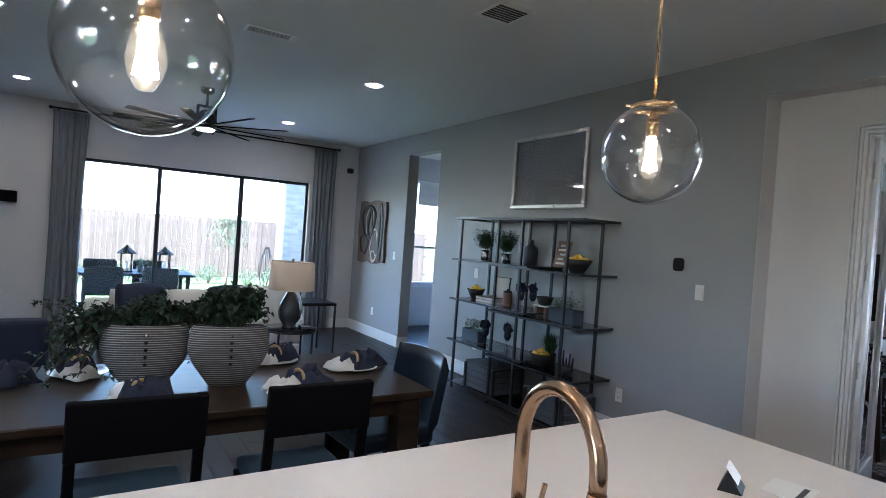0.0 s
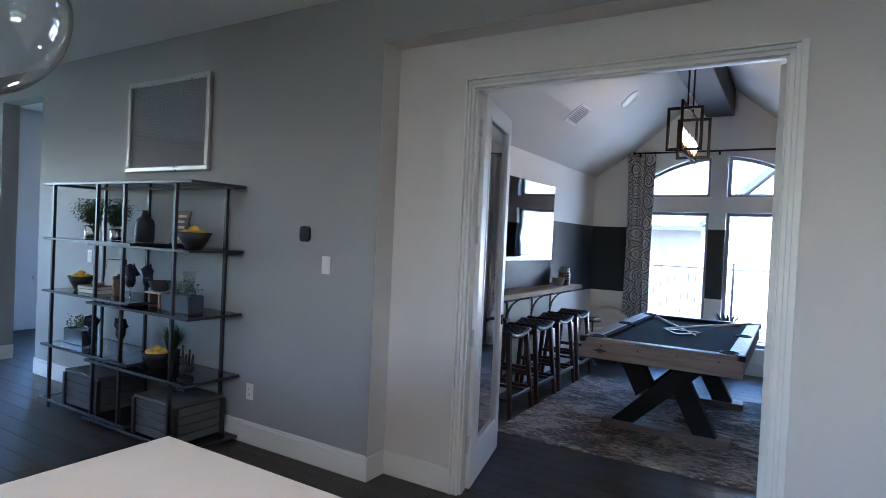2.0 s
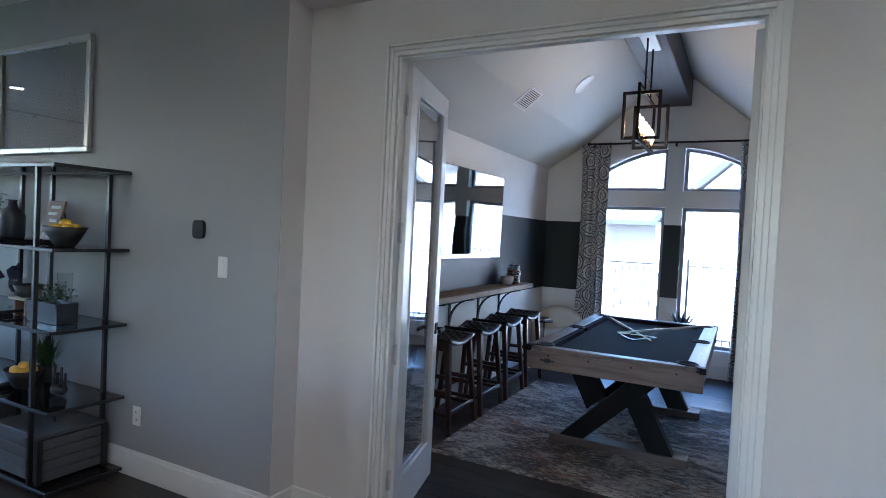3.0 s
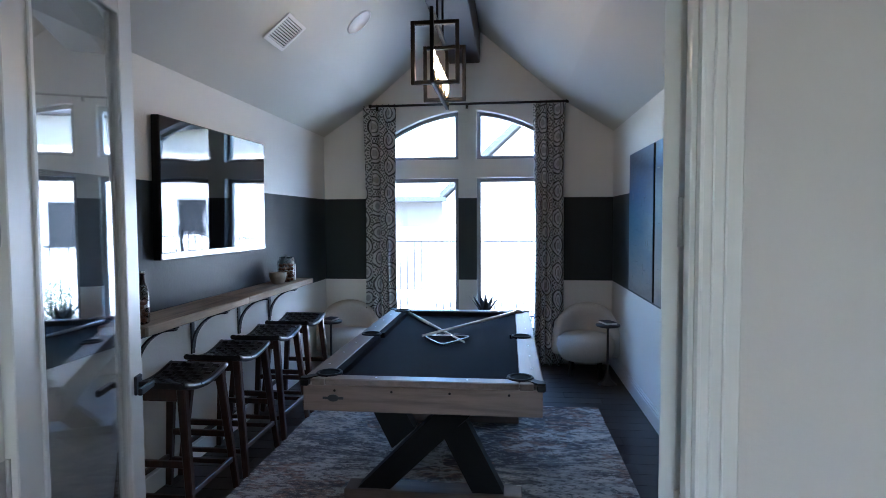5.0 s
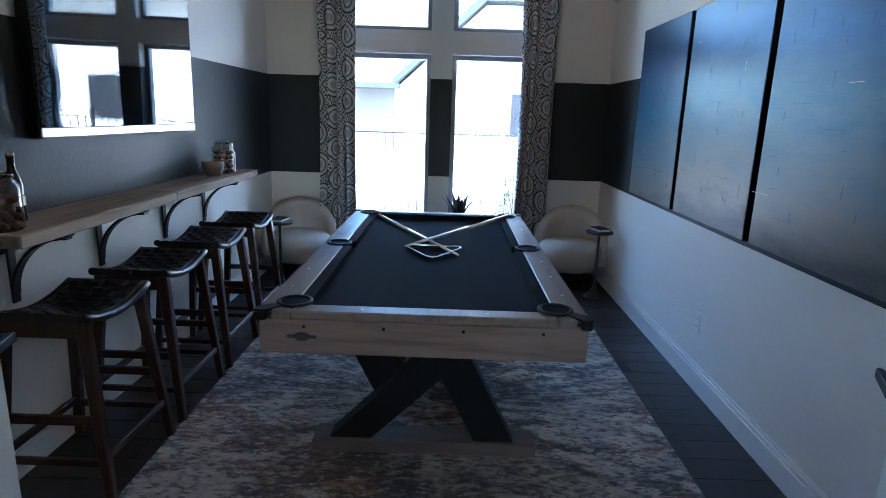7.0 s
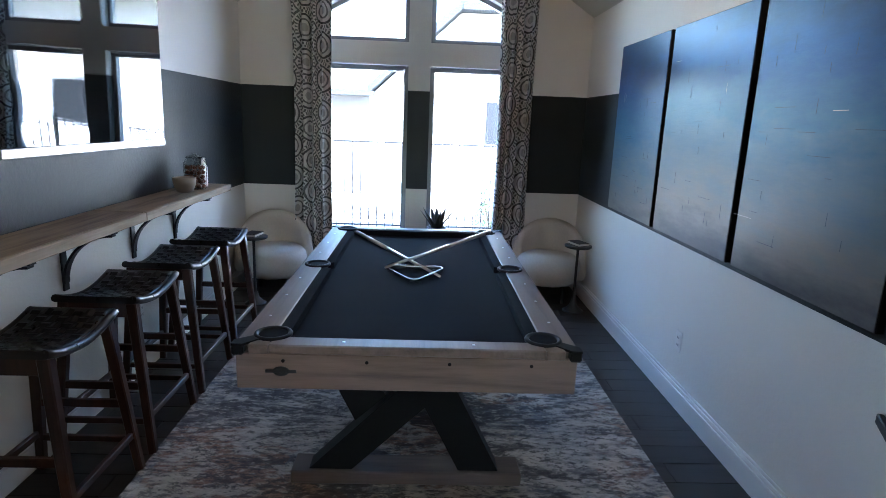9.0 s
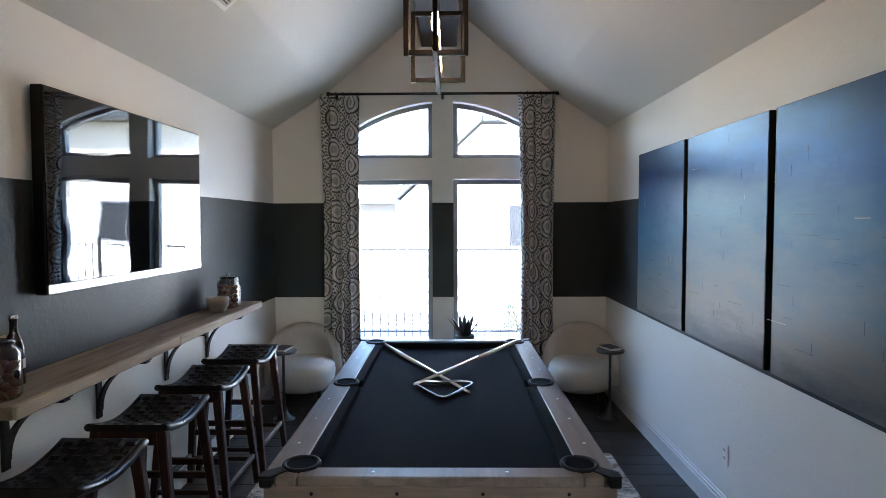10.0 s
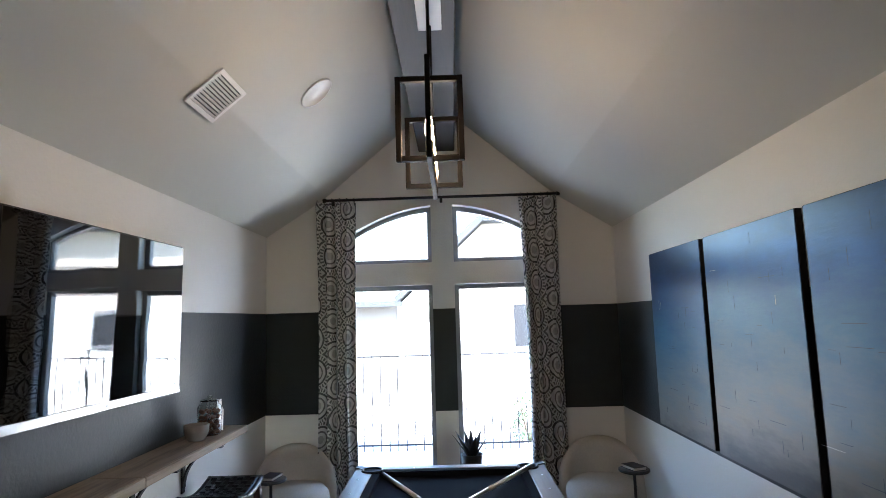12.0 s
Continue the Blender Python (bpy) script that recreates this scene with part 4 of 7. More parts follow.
def bar_stool():
    """Saddle stool: woven seat dipped along its length, four raked legs, rails."""
    s = thing("bar_stool", pose(6.04, 2.545, 0), "dark walnut saddle bar stool with woven black leather seat", "stool", "bar stools under the ledge")
    W, D, H = 0.225, 0.165, 0.70
    bm = bmesh.new()
    n = 12
    grid = []
    for k, dz in ((1, 0.0), (0, -0.03)):
        rows = []
        for j in range(5):
            y = -D + 2 * D * j / 4
            rows.append([bm.verts.new((-W + 2 * W * i / n, y, H + 0.045 * abs(-1 + 2 * i / n) ** 1.8 + dz)) for i in range(n + 1)])
        grid.append(rows)
    for rows in grid:
        for r0, r1 in zip(rows, rows[1:]):
            for i in range(n):
                bm.faces.new((r0[i], r0[i + 1], r1[i + 1], r1[i])).smooth = True
    up, lo = grid
    for i in range(n):
        bm.faces.new((up[0][i], up[0][i + 1], lo[0][i + 1], lo[0][i]))
        bm.faces.new((up[4][i], up[4][i + 1], lo[4][i + 1], lo[4][i]))
    for j in range(4):
        bm.faces.new((up[j][0], up[j + 1][0], lo[j + 1][0], lo[j][0]))
        bm.faces.new((up[j][n], up[j + 1][n], lo[j + 1][n], lo[j][n]))
    bmesh.ops.recalc_face_normals(bm, faces=bm.faces)
    seat = part("seat", bm, STRAP, s)
    for k in (-1, 1):
        bm = bmesh.new()
        tube(bm, [(-W + 2 * W * i / n, k * D, H - 0.012 + 0.045 * abs(-1 + 2 * i / n) ** 1.8) for i in range(n + 1)], 0.017, 8)
        part("seat_edge", bm, STRAP, seat)
    # basket weave of crossing straps
    bm = bmesh.new()
    cols, rows_n = 10, 7
    for i in range(cols):
        for j in range(rows_n):
            x0, y0 = -W + 0.012 + (2 * W - 0.024) * i / cols, -D + 0.02 + (2 * D - 0.04) * j / rows_n
            wx, wy = (2 * W - 0.024) / cols, (2 * D - 0.04) / rows_n
            k = (i + j) % 2
            e = 0.003
            q = []
            for (u, v) in ((0, 0), (0.5, 0), (1, 0), (1, 1), (0.5, 1), (0, 1)) if k else ((0, 0), (1, 0), (1, 0.5), (1, 1), (0, 1), (0, 0.5)):
                x, y = x0 + e + (wx - 2 * e) * u, y0 + e + (wy - 2 * e) * v
                rise = 0.007 if (u == 0.5 or v == 0.5) else 0.001
                q.append(bm.verts.new((x, y, H + 0.045 * abs(x / W) ** 1.8 + rise)))
            if k:
                bm.faces.new((q[0], q[1], q[4], q[5])), bm.faces.new((q[1], q[2], q[3], q[4]))
            else:
                bm.faces.new((q[0], q[1], q[2], q[5])), bm.faces.new((q[5], q[2], q[3], q[4]))
    tagged(part("strap_weave", bm, STRAP, seat), "crossing woven leather straps", "", "", "stuff")
    for x in (-1, 1):
        bm = bmesh.new()
        box(bm, x * (W - 0.032) - 0.012, x * (W - 0.032) + 0.012, -D + 0.01, D - 0.01, H - 0.055, H + 0.012, 0.003)
        part("apron", bm, STOOL_WOOD, s)
        for y in (-1, 1):
            bm = bmesh.new()
            beam(bm, (x * (W + 0.012), y * (D + 0.045), 0), (x * (W - 0.035), y * (D - 0.02), H + 0.01), 0.034, 0.036, 0.005, 0.042, 0.046)
            part("leg", bm, STOOL_WOOD, s)
    for y in (-1, 1):
        bx("stretcher", (-W + 0.0, W - 0.0, y * (D + 0.030) - 0.011, y * (D + 0.030) + 0.011, 0.165, 0.195), STOOL_WOOD, s)
    for x in (-1, 1):
        bx("side_stretcher", (x * (W - 0.008) - 0.011, x * (W - 0.008) + 0.011, -D - 0.005, D + 0.005, 0.31, 0.345), STOOL_WOOD, s)
        bx("side_stretcher", (x * (W + 0.0) - 0.011, x * (W + 0.0) + 0.011, -D - 0.022, D + 0.022, 0.145, 0.172), STOOL_WOOD, s)
    return s


s0 = bar_stool()
for x in (6.64, 7.24, 7.83):
    copy_thing(s0, pose(x, 2.545, 0))

# bottles and jars on the ledge
def bottle(x, y, r, h, material, label, cap):
    b = thing("bottle", pose(x, y, 1.041), label, "bottle", "ledge bottles")
    bm = bmesh.new()
    lathe(bm, [(r * 0.9, 0), (r, 0.006), (r, h * 0.55), (r * 0.8, h * 0.66), (r * 0.42, h * 0.78), (r * 0.4, h * 0.93), (r * 0.46, h * 0.94), (r * 0.46, h * 0.97)], 18)
    part("body", bm, material, b)
    bm = bmesh.new()
    lathe(bm, [(r * 1.012, h * 0.24), (r * 1.012, h * 0.38)], 18, cap=False)
    part("label", bm, PAPER, b)
    bm = bmesh.new()
    lathe(bm, [(r * 0.5, h * 0.965), (r * 0.5, h), (r * 0.42, h + 0.004)], 14)
    part("cap", bm, cap, b)


bottle(6.00, 2.70, 0.031, 0.25, COLA, "dark glass soda bottle on the pine ledge", CHROME)
bottle(5.965, 2.745, 0.030, 0.25, AMBER, "amber glass soda bottle on the pine ledge", CHROME)
bottle(5.93, 2.69, 0.027, 0.19, AMBER, "small amber glass bottle on the pine ledge", BRASS)


def sweet_jar(x, y, r, h, label):
    j = thing("glass_jar", pose(x, y, 1.041), label, "jar", "ledge jars")
    bm = bmesh.new()
    lathe(bm, [(r * 0.9, 0), (r, 0.01), (r, h * 0.72), (r * 0.72, h * 0.82), (r * 0.74, h * 0.86)], 24)
    g = part("body", bm, JAR_GLASS, j)
    bm = bmesh.new()
    rng = random.Random(7)
    k, z = 0, 0.018
    while z < h * 0.6:
        for i in range(7):
            a = i * 0.9 + z * 70
            rr = r * (0.66 if i else 0.1)
            ball(bm, (rr * math.cos(a), rr * math.sin(a), z), r * 0.27, 1, 1, 0.8, 1)
        z += r * 0.42
    part("sweets", bm, CANDY, j, "orange and red wrapped sweets")
    bm = bmesh.new()
    lathe(bm, [(r * 0.78, h * 0.86), (r * 0.78, h * 0.89), (r * 0.3, h * 0.93), (r * 0.12, h * 0.935), (r * 0.22, h * 0.97), (r * 0.1, h)], 20)
    part("lid", bm, JAR_GLASS, j, "clear glass lid with knob")


sweet_jar(7.86, 2.64, 0.072, 0.235, "clear lidded glass jar of wrapped sweets on the ledge")
sweet_jar(5.835, 2.635, 0.07, 0.215, "clear lidded glass jar of wrapped sweets on the ledge")
bm = bmesh.new()
lathe(bm, [(0.0215, 0), (0.024, 0.003), (0.026, 0.13), (0.016, 0.15), (0.012, 0.19), (0.014, 0.195)], 16)
t = thing("bottle", pose(7.985, 2.63, 1.041), "slim white glass bottle on the ledge", "bottle", "ledge bottles")
part("body", bm, WHITE_PLASTIC, t)
bm = bmesh.new()
lathe(bm, [(0.042, 0), (0.05, 0.008), (0.068, 0.05), (0.071, 0.092), (0.066, 0.092), (0.062, 0.055), (0.03, 0.016), (0.001, 0.014)], 24)
t = thing("stone_bowl", pose(7.68, 2.64, 1.041), "small pale stoneware bowl on the ledge", "bowl")
part("bowl", bm, STONE, t)

# pool table
TX0, TX1, TY0, TY1, TZ = 5.785, 7.965, 0.585, 1.747, 0.80
p = thing("pool_table", pose(0, 0, 0.012), "weathered oak pool table with black felt and X legs", "pool table")
Z = -0.012
RW, RX = 0.115, 0.078
for a, b in ((TY0, TY0 + RW), (TY1 - RW, TY1)):
    bx("side_rail", (TX0 + 0.05, TX1 - 0.05, a, b, TZ - 0.032 + Z, TZ + Z), OAK_RAIL, p, 0.005)
for a, b in ((TX0, TX0 + RX), (TX1 - RX, TX1)):
    bx("end_rail", (a, b, TY0 + RW, TY1 - RW, TZ - 0.032 + Z, TZ + Z), OAK_RAIL, p, 0.005)
    bx("rail_end", (a, b, TY0 + 0.05, TY0 + RW - 0.001, TZ - 0.034 + Z, TZ - 0.001 + Z), OAK_RAIL, p, 0.003)
    bx("rail_end", (a, b, TY1 - RW + 0.001, TY1 - 0.05, TZ - 0.034 + Z, TZ - 0.001 + Z), OAK_RAIL, p, 0.003)
for y0, y1 in ((TY0 + 0.012, TY0 + 0.034), (TY1 - 0.034, TY1 - 0.012)):
    bx("side_panel", (TX0 + 0.03, TX1 - 0.03, y0, y1, 0.64 + Z, TZ - 0.034 + Z), OAK_RAIL, p, 0.003)
for x0, x1 in ((TX0 + 0.006, TX0 + 0.03), (TX1 - 0.03, TX1 - 0.006)):
    bx("end_panel", (x0, x1, TY0 + 0.006, TY1 - 0.006, 0.64 + Z, TZ - 0.034 + Z), OAK_GREY, p, 0.003)
bx("base_board", (TX0 + 0.05, TX1 - 0.05, TY0 + 0.05, TY1 - 0.05, 0.655 + Z, 0.70 + Z), LEG_BLACK, p)
bx("bed", (TX0 + 0.06, TX1 - 0.06, TY0 + 0.06, TY1 - 0.06, 0.70 + Z, TZ - 0.036 + Z), CLOTH, p, 0, "black felt playing bed")
CU = 0.045
mx = (TX0 + TX1) / 2
for sgn, y in ((1, TY0 + RW), (-1, TY1 - RW)):
    for a, b in ((TX0 + RX + 0.085, mx - 0.06), (mx + 0.06, TX1 - RX - 0.085)):
        bm = bmesh.new()
        prism(bm, [(a - 0.03, y), (b + 0.03, y), (b, y + sgn * CU), (a, y + sgn * CU)], 2, TZ - 0.036 + Z, TZ - 0.003 + Z)
        part("cushion", bm, CLOTH, p)
for sgn, x in ((1, TX0 + RX), (-1, TX1 - RX)):
    bm = bmesh.new()
    prism(bm, [(x, TY0 + RW + 0.045), (x, TY1 - RW - 0.045), (x + sgn * CU, TY1 - RW - 0.075), (x + sgn * CU, TY0 + RW + 0.075)], 2, TZ - 0.036 + Z, TZ - 0.003 + Z)
    part("cushion", bm, CLOTH, p)
for x in (TX0 + RX + 0.022, mx, TX1 - RX - 0.022):
    for y, sg in ((TY0 + RW - 0.018, 1), (TY1 - RW + 0.018, -1)):
        yy = y + (0.012 * sg if x != mx else -0.012 * sg)
        bm = bmesh.new()
        pts = [(x + 0.058 * math.cos(a), yy + 0.058 * math.sin(a), TZ + 0.001 + Z) for a in (2 * math.pi * i / 24 for i in range(24))]
        tube(bm, pts, 0.0085, 8, True)
        k = part("pocket", bm, PLASTIC, p, "black rubber pocket rim")
        # flat black disc above the rail; its colour stands in for the shaded hole
        bm = bmesh.new()
        lathe(bm, [(0.053, TZ + 0.0015 + Z), (0.001, TZ + 0.001 + Z)], 20, x, yy)
        part("pocket_well", bm, CHAIR_BLACK, k)
for x, sx in ((TX0, 1), (TX1, -1)):
    for y, sy in ((TY0, 1), (TY1, -1)):
        bm = bmesh.new()
        c0 = [(x - sx * 0.005, y - sy * 0.005), (x + sx * 0.032, y - sy * 0.005), (x + sx * 0.075, y + sy * 0.05), (x + sx * 0.045, y + sy * 0.075), (x - sx * 0.005, y + sy * 0.032)]
        if sx * sy < 0:
            c0 = c0[::-1]
        prism(bm, c0, 2, TZ - 0.004 + Z, TZ + 0.004 + Z)
        box(bm, min(x - sx * 0.006, x + sx * 0.034), max(x - sx * 0.006, x + sx * 0.034), min(y - sy * 0.006, y + sy * 0.034), max(y - sy * 0.006, y + sy * 0.034), TZ - 0.038 + Z, TZ - 0.004 + Z, 0.006)
        part("corner_cap", bm, PLASTIC, p, "black moulded corner cap")
bm = bmesh.new()
lathe(bm, [(0.006, TZ - 0.001 + Z), (0.006, TZ + 0.0012 + Z), (0.003, TZ + 0.0016 + Z)], 10)
dot = data_of(bm, "sight", WHITE_PLASTIC)
spots = [(TX0 + 0.04, TY0 + 0.36), (TX0 + 0.04, TY1 - 0.36), (TX1 - 0.05, TY0 + 0.36), (TX1 - 0.05, TY1 - 0.36)]
for i in range(1, 8):
    if i != 4:
        spots += [(TX0 + 0.02 + (TX1 - TX0 - 0.04) * i / 8, TY0 + 0.05), (TX0 + 0.02 + (TX1 - TX0 - 0.04) * i / 8, TY1 - 0.05)]
for x, y in spots:
    o = new("sight", dot)
    o.parent, o.location = p, (x, y, 0)
bm = bmesh.new()
tube(bm, [(0.0015, 0, 0), (-0.0015, 0, 0)], 0.006, 10)
bolt = data_of(bm, "bolt", PLASTIC)
for k in (0.14, 0.38, 0.62, 0.86):
    o = new("bolt", bolt)
    o.parent, o.location = p, (TX0 + 0.005, TY0 + (TY1 - TY0) * k, 0.742 + Z)
bm = bmesh.new()
lathe(bm, [(0.028, 0.0), (0.028, 0.002), (0.022, 0.003)], 20, sx=1.0, sy=0.62)
box(bm, -0.052, 0.052, -0.006, 0.006, 0.0005, 0.0035, 0.001)
o = part("badge", bm, GUNMETAL, p, "small oval metal maker's badge")
o.matrix_basis = pose(TX0 + 0.006, TY1 - 0.155, 0.705 + Z, 90, 0, -90)
for x in (6.245, 7.53):
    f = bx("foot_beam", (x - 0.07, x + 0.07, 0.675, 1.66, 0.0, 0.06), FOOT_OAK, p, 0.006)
    bm = bmesh.new()
    prism(bm, [(1.585, 0.06), (1.403, 0.06), (0.797, 0.655 + Z), (1.00, 0.655 + Z)], 0, x - 0.048, x + 0.048)
    part("leg_brace", bm, LEG_BLACK, f)
    for poly in ([(1.57, 0.655 + Z), (1.395, 0.655 + Z), (1.262, 0.403), (1.39, 0.289)], [(0.775, 0.06), (0.947, 0.06), (1.101, 0.357), (0.981, 0.461)]):
        bm = bmesh.new()
        prism(bm, poly, 0, x - 0.047, x + 0.047)
        part("leg_strut", bm, LEG_BLACK, f)

# cues and rack on the felt
def cue(p0, p1):
    c = thing("pool_cue", pose(0, 0, 0.767), "pale wooden pool cue lying on the felt", "pool cue", "crossed cues")
    d = (Vector(p1) - Vector(p0))
    q0, q1 = Vector((*p0, 0.015)), Vector((*p1, 0.009))
    bm = bmesh.new()
    tube(bm, [q0, q0.lerp(q1, 0.45)], 0.0145, 12, r_end=0.011)
    part("butt", bm, CUE_WOOD, c)
    bm = bmesh.new()
    tube(bm, [q0.lerp(q1, 0.4505), q0.lerp(q1, 0.99)], 0.011, 12, r_end=0.0065)
    part("shaft", bm, CUE_WOOD, c)
    return c


CUE_WOOD = plain("varnished maple", (0.62, 0.57, 0.52), 0.2, var=0.1, scale=8, coat=0.4)
cue((7.87, 1.58), (6.78, 1.03))
c = cue((7.87, 0.67), (6.84, 1.32))
c.location.z += 0.024
r = thing("ball_rack", pose(6.87, 1.165, 0.767, 0, 0, 90), "chrome-edged triangular ball rack on the felt", "ball rack")
bm = bmesh.new()
pts = []
for k in range(3):
    a0 = math.radians(90 + 120 * k)
    for da in (-0.5, -0.25, 0, 0.25, 0.5):
        pts.append((0.13 * math.cos(a0) + 0.035 * math.cos(a0 + da * 1.9), 0.13 * math.sin(a0) + 0.035 * math.sin(a0 + da * 1.9), 0.012))
tube(bm, pts, 0.0065, 8, True)
part("rail", bm, CHROME, r)
bm = bmesh.new()
tube(bm, [(x * 0.96, y * 0.96, 0.005) for x, y, _ in pts], 0.005, 8, True)
part("base_rail", bm, PLASTIC, r)

# rug
bm = bmesh.new()
box(bm, -1.225, 1.225, -1.155, 1.155, 0.0, 0.011, 0.003)
g = tagged(new("rug", data_of(bm, "rug", RUG)), "distressed oatmeal, blue and rust area rug under the pool table", "rug")
g.matrix_world = pose(6.69, 1.175, 0.0005)

# three painted panels
for i, (a, b, sh) in enumerate(((7.545, 8.40, 0.10), (6.60, 7.49, 0.0), (5.655, 6.545, 0.05))):
    t = thing("canvas_panel", pose((a + b) / 2, GR - 0.010, 0.935), "tall abstract blue and silver painting on black-edged panel", "painting", "three-panel painting")
    h = (b - a) / 2
    bx("stretcher", (-h, h, 0.012, 0.040, 0.0, 1.185), PLASTIC, t, 0.002, "black painted edge")
    bx("painted_face", (-h + 0.004, h - 0.004, 0.0405, 0.044, 0.004, 1.181), brushed_canvas("dragged paint", sh), t, 0.0)
    # raised strokes and scratches
    rng = random.Random(20 + i)
    for k in range(26):
        bm = bmesh.new()
        x, z = rng.uniform(-h + 0.08, h - 0.08), rng.uniform(0.1, 1.1)
        if rng.random() < 0.55:
            box(bm, x, x + rng.uniform(0.03, 0.14), 0.0442, 0.0448, z, z + 0.0018)
        else:
            box(bm, x, x + 0.0018, 0.0442, 0.0448, z, z + rng.uniform(0.02, 0.07))
        part("paint_stroke", bm, SCRATCH if k % 13 else SILVER, t)


# drapes and rods
def drape(name, y0, y1, x, z0, z1, folds, amp, material, parent, along="y", seed=1):
    """A pleated hanging cloth with real folds; its print follows the cloth's own width."""
    rng = random.Random(seed)
    cols, rows = folds * 10, 14
    phase = [rng.uniform(-0.6, 0.6) for _ in range(folds + 2)]
    bm = bmesh.new()
    uv = bm.loops.layers.uv.new("UVMap")
    vs, us = [], []
    for side in (0, 1):
        g = []
        for j in range(rows + 1):
            f = j / rows
            z = z0 + (z1 - z0) * f
            row, u, last = [], 0.0, None
            for i in range(cols + 1):
                s = i / cols
                a = s * folds * 2 * math.pi
                k = int(s * folds)
                spread = 1.0 - 0.12 * math.sin(math.pi * f) * (1 if s > 0.5 else 0.4)
                d = amp * (0.55 + 0.45 * (1 - f)) * math.sin(a + phase[k] * 0.5) + amp * 0.25 * math.sin(2.3 * a + phase[k])
                w = y0 + (y1 - y0) * (0.5 + (s - 0.5) * spread) + 0.006 * math.sin(3 * f + k)
                dd = d + side * 0.003
                co = Vector((x + dd, w, z)) if along == "y" else Vector((w, x + dd, z))
                if last is not None:
                    u += (co - last).length
                last = co
                row.append((bm.verts.new(co), u))
            g.append(row)
        vs.append(g)
    for side in (0, 1):
        g = vs[side]
        for r0, r1 in zip(g, g[1:]):
            for i in range(cols):
                q = (r0[i], r0[i + 1], r1[i + 1], r1[i])
                f = bm.faces.new([v for v, _ in (q if side else q[::-1])])
                f.smooth = True
                for lp in f.loops:
                    for v, u in q:
                        if lp.vert == v:
                            lp[uv].uv = (u, v.co.z)
    for j in range(rows):
        for i in (0, cols):
            bm.faces.new((vs[0][j][i][0], vs[0][j + 1][i][0], vs[1][j + 1][i][0], vs[1][j][i][0]))
    for i in range(cols):
        for j in (0, rows):
            bm.faces.new((vs[0][j][i][0], vs[0][j][i + 1][0], vs[1][j][i + 1][0], vs[1][j][i][0]))
    return part(name, bm, material, parent)


def curtain_rod(p, q, n, label, wall):
    r = thing("curtain_rod", pose(*p), label, "curtain rod")
    d = Vector(q) - Vector(p)
    bm = bmesh.new()
    tube(bm, [(0, 0, 0), d], 0.0125, 12)
    part("pole", bm, BLACK_METAL, r)
    for e, s in ((Vector((0, 0, 0)), -1), (d, 1)):
        bm = bmesh.new()
        u = d.normalized() * s
        tube(bm, [e, e + u * 0.03], 0.019, 12)
        part("finial", bm, BLACK_METAL, r)
    for k in n:
        c = d * k
        bm = bmesh.new()
        tube(bm, [c + Vector((0, 0, -0.03)), c + Vector(wall) + Vector((0, 0, -0.03))], 0.008, 8)
        box(bm, c.x - 0.012, c.x + 0.012, c.y - 0.012, c.y + 0.012, c.z - 0.05, c.z - 0.008, 0.002)
        part("bracket", bm, BLACK_METAL, r)
    return r


curtain_rod((GFAR - 0.09, 0.165, 2.785), (GFAR - 0.09, 2.225, 2.785), (0.03, 0.5, 0.97), "black iron curtain rod above the arched window", (0.088, 0, 0))
for y0, y1, sd in ((1.955, 2.325, 3), (0.165, 0.50, 9)):
    t = thing("curtain", pose(0, 0, 0), "pleated grey and charcoal ring-print drape hanging to the floor", "curtain", "games room drapes")
    drape("cloth", y0, y1, GFAR - 0.09, 0.015, 2.765, 4, 0.075, DRAPE, t, "y", sd)
    for i in range(6):
        y = y0 + 0.02 + (y1 - y0 - 0.04) * i / 5
        bm = bmesh.new()
        tube(bm, [(GFAR - 0.09 + 0.02 * math.cos(a), y, 2.78 + 0.024 * math.sin(a)) for a in (2 * math.pi * k / 14 for k in range(14))], 0.0025, 6, True)
        part("ring", bm, BLACK_METAL, t)


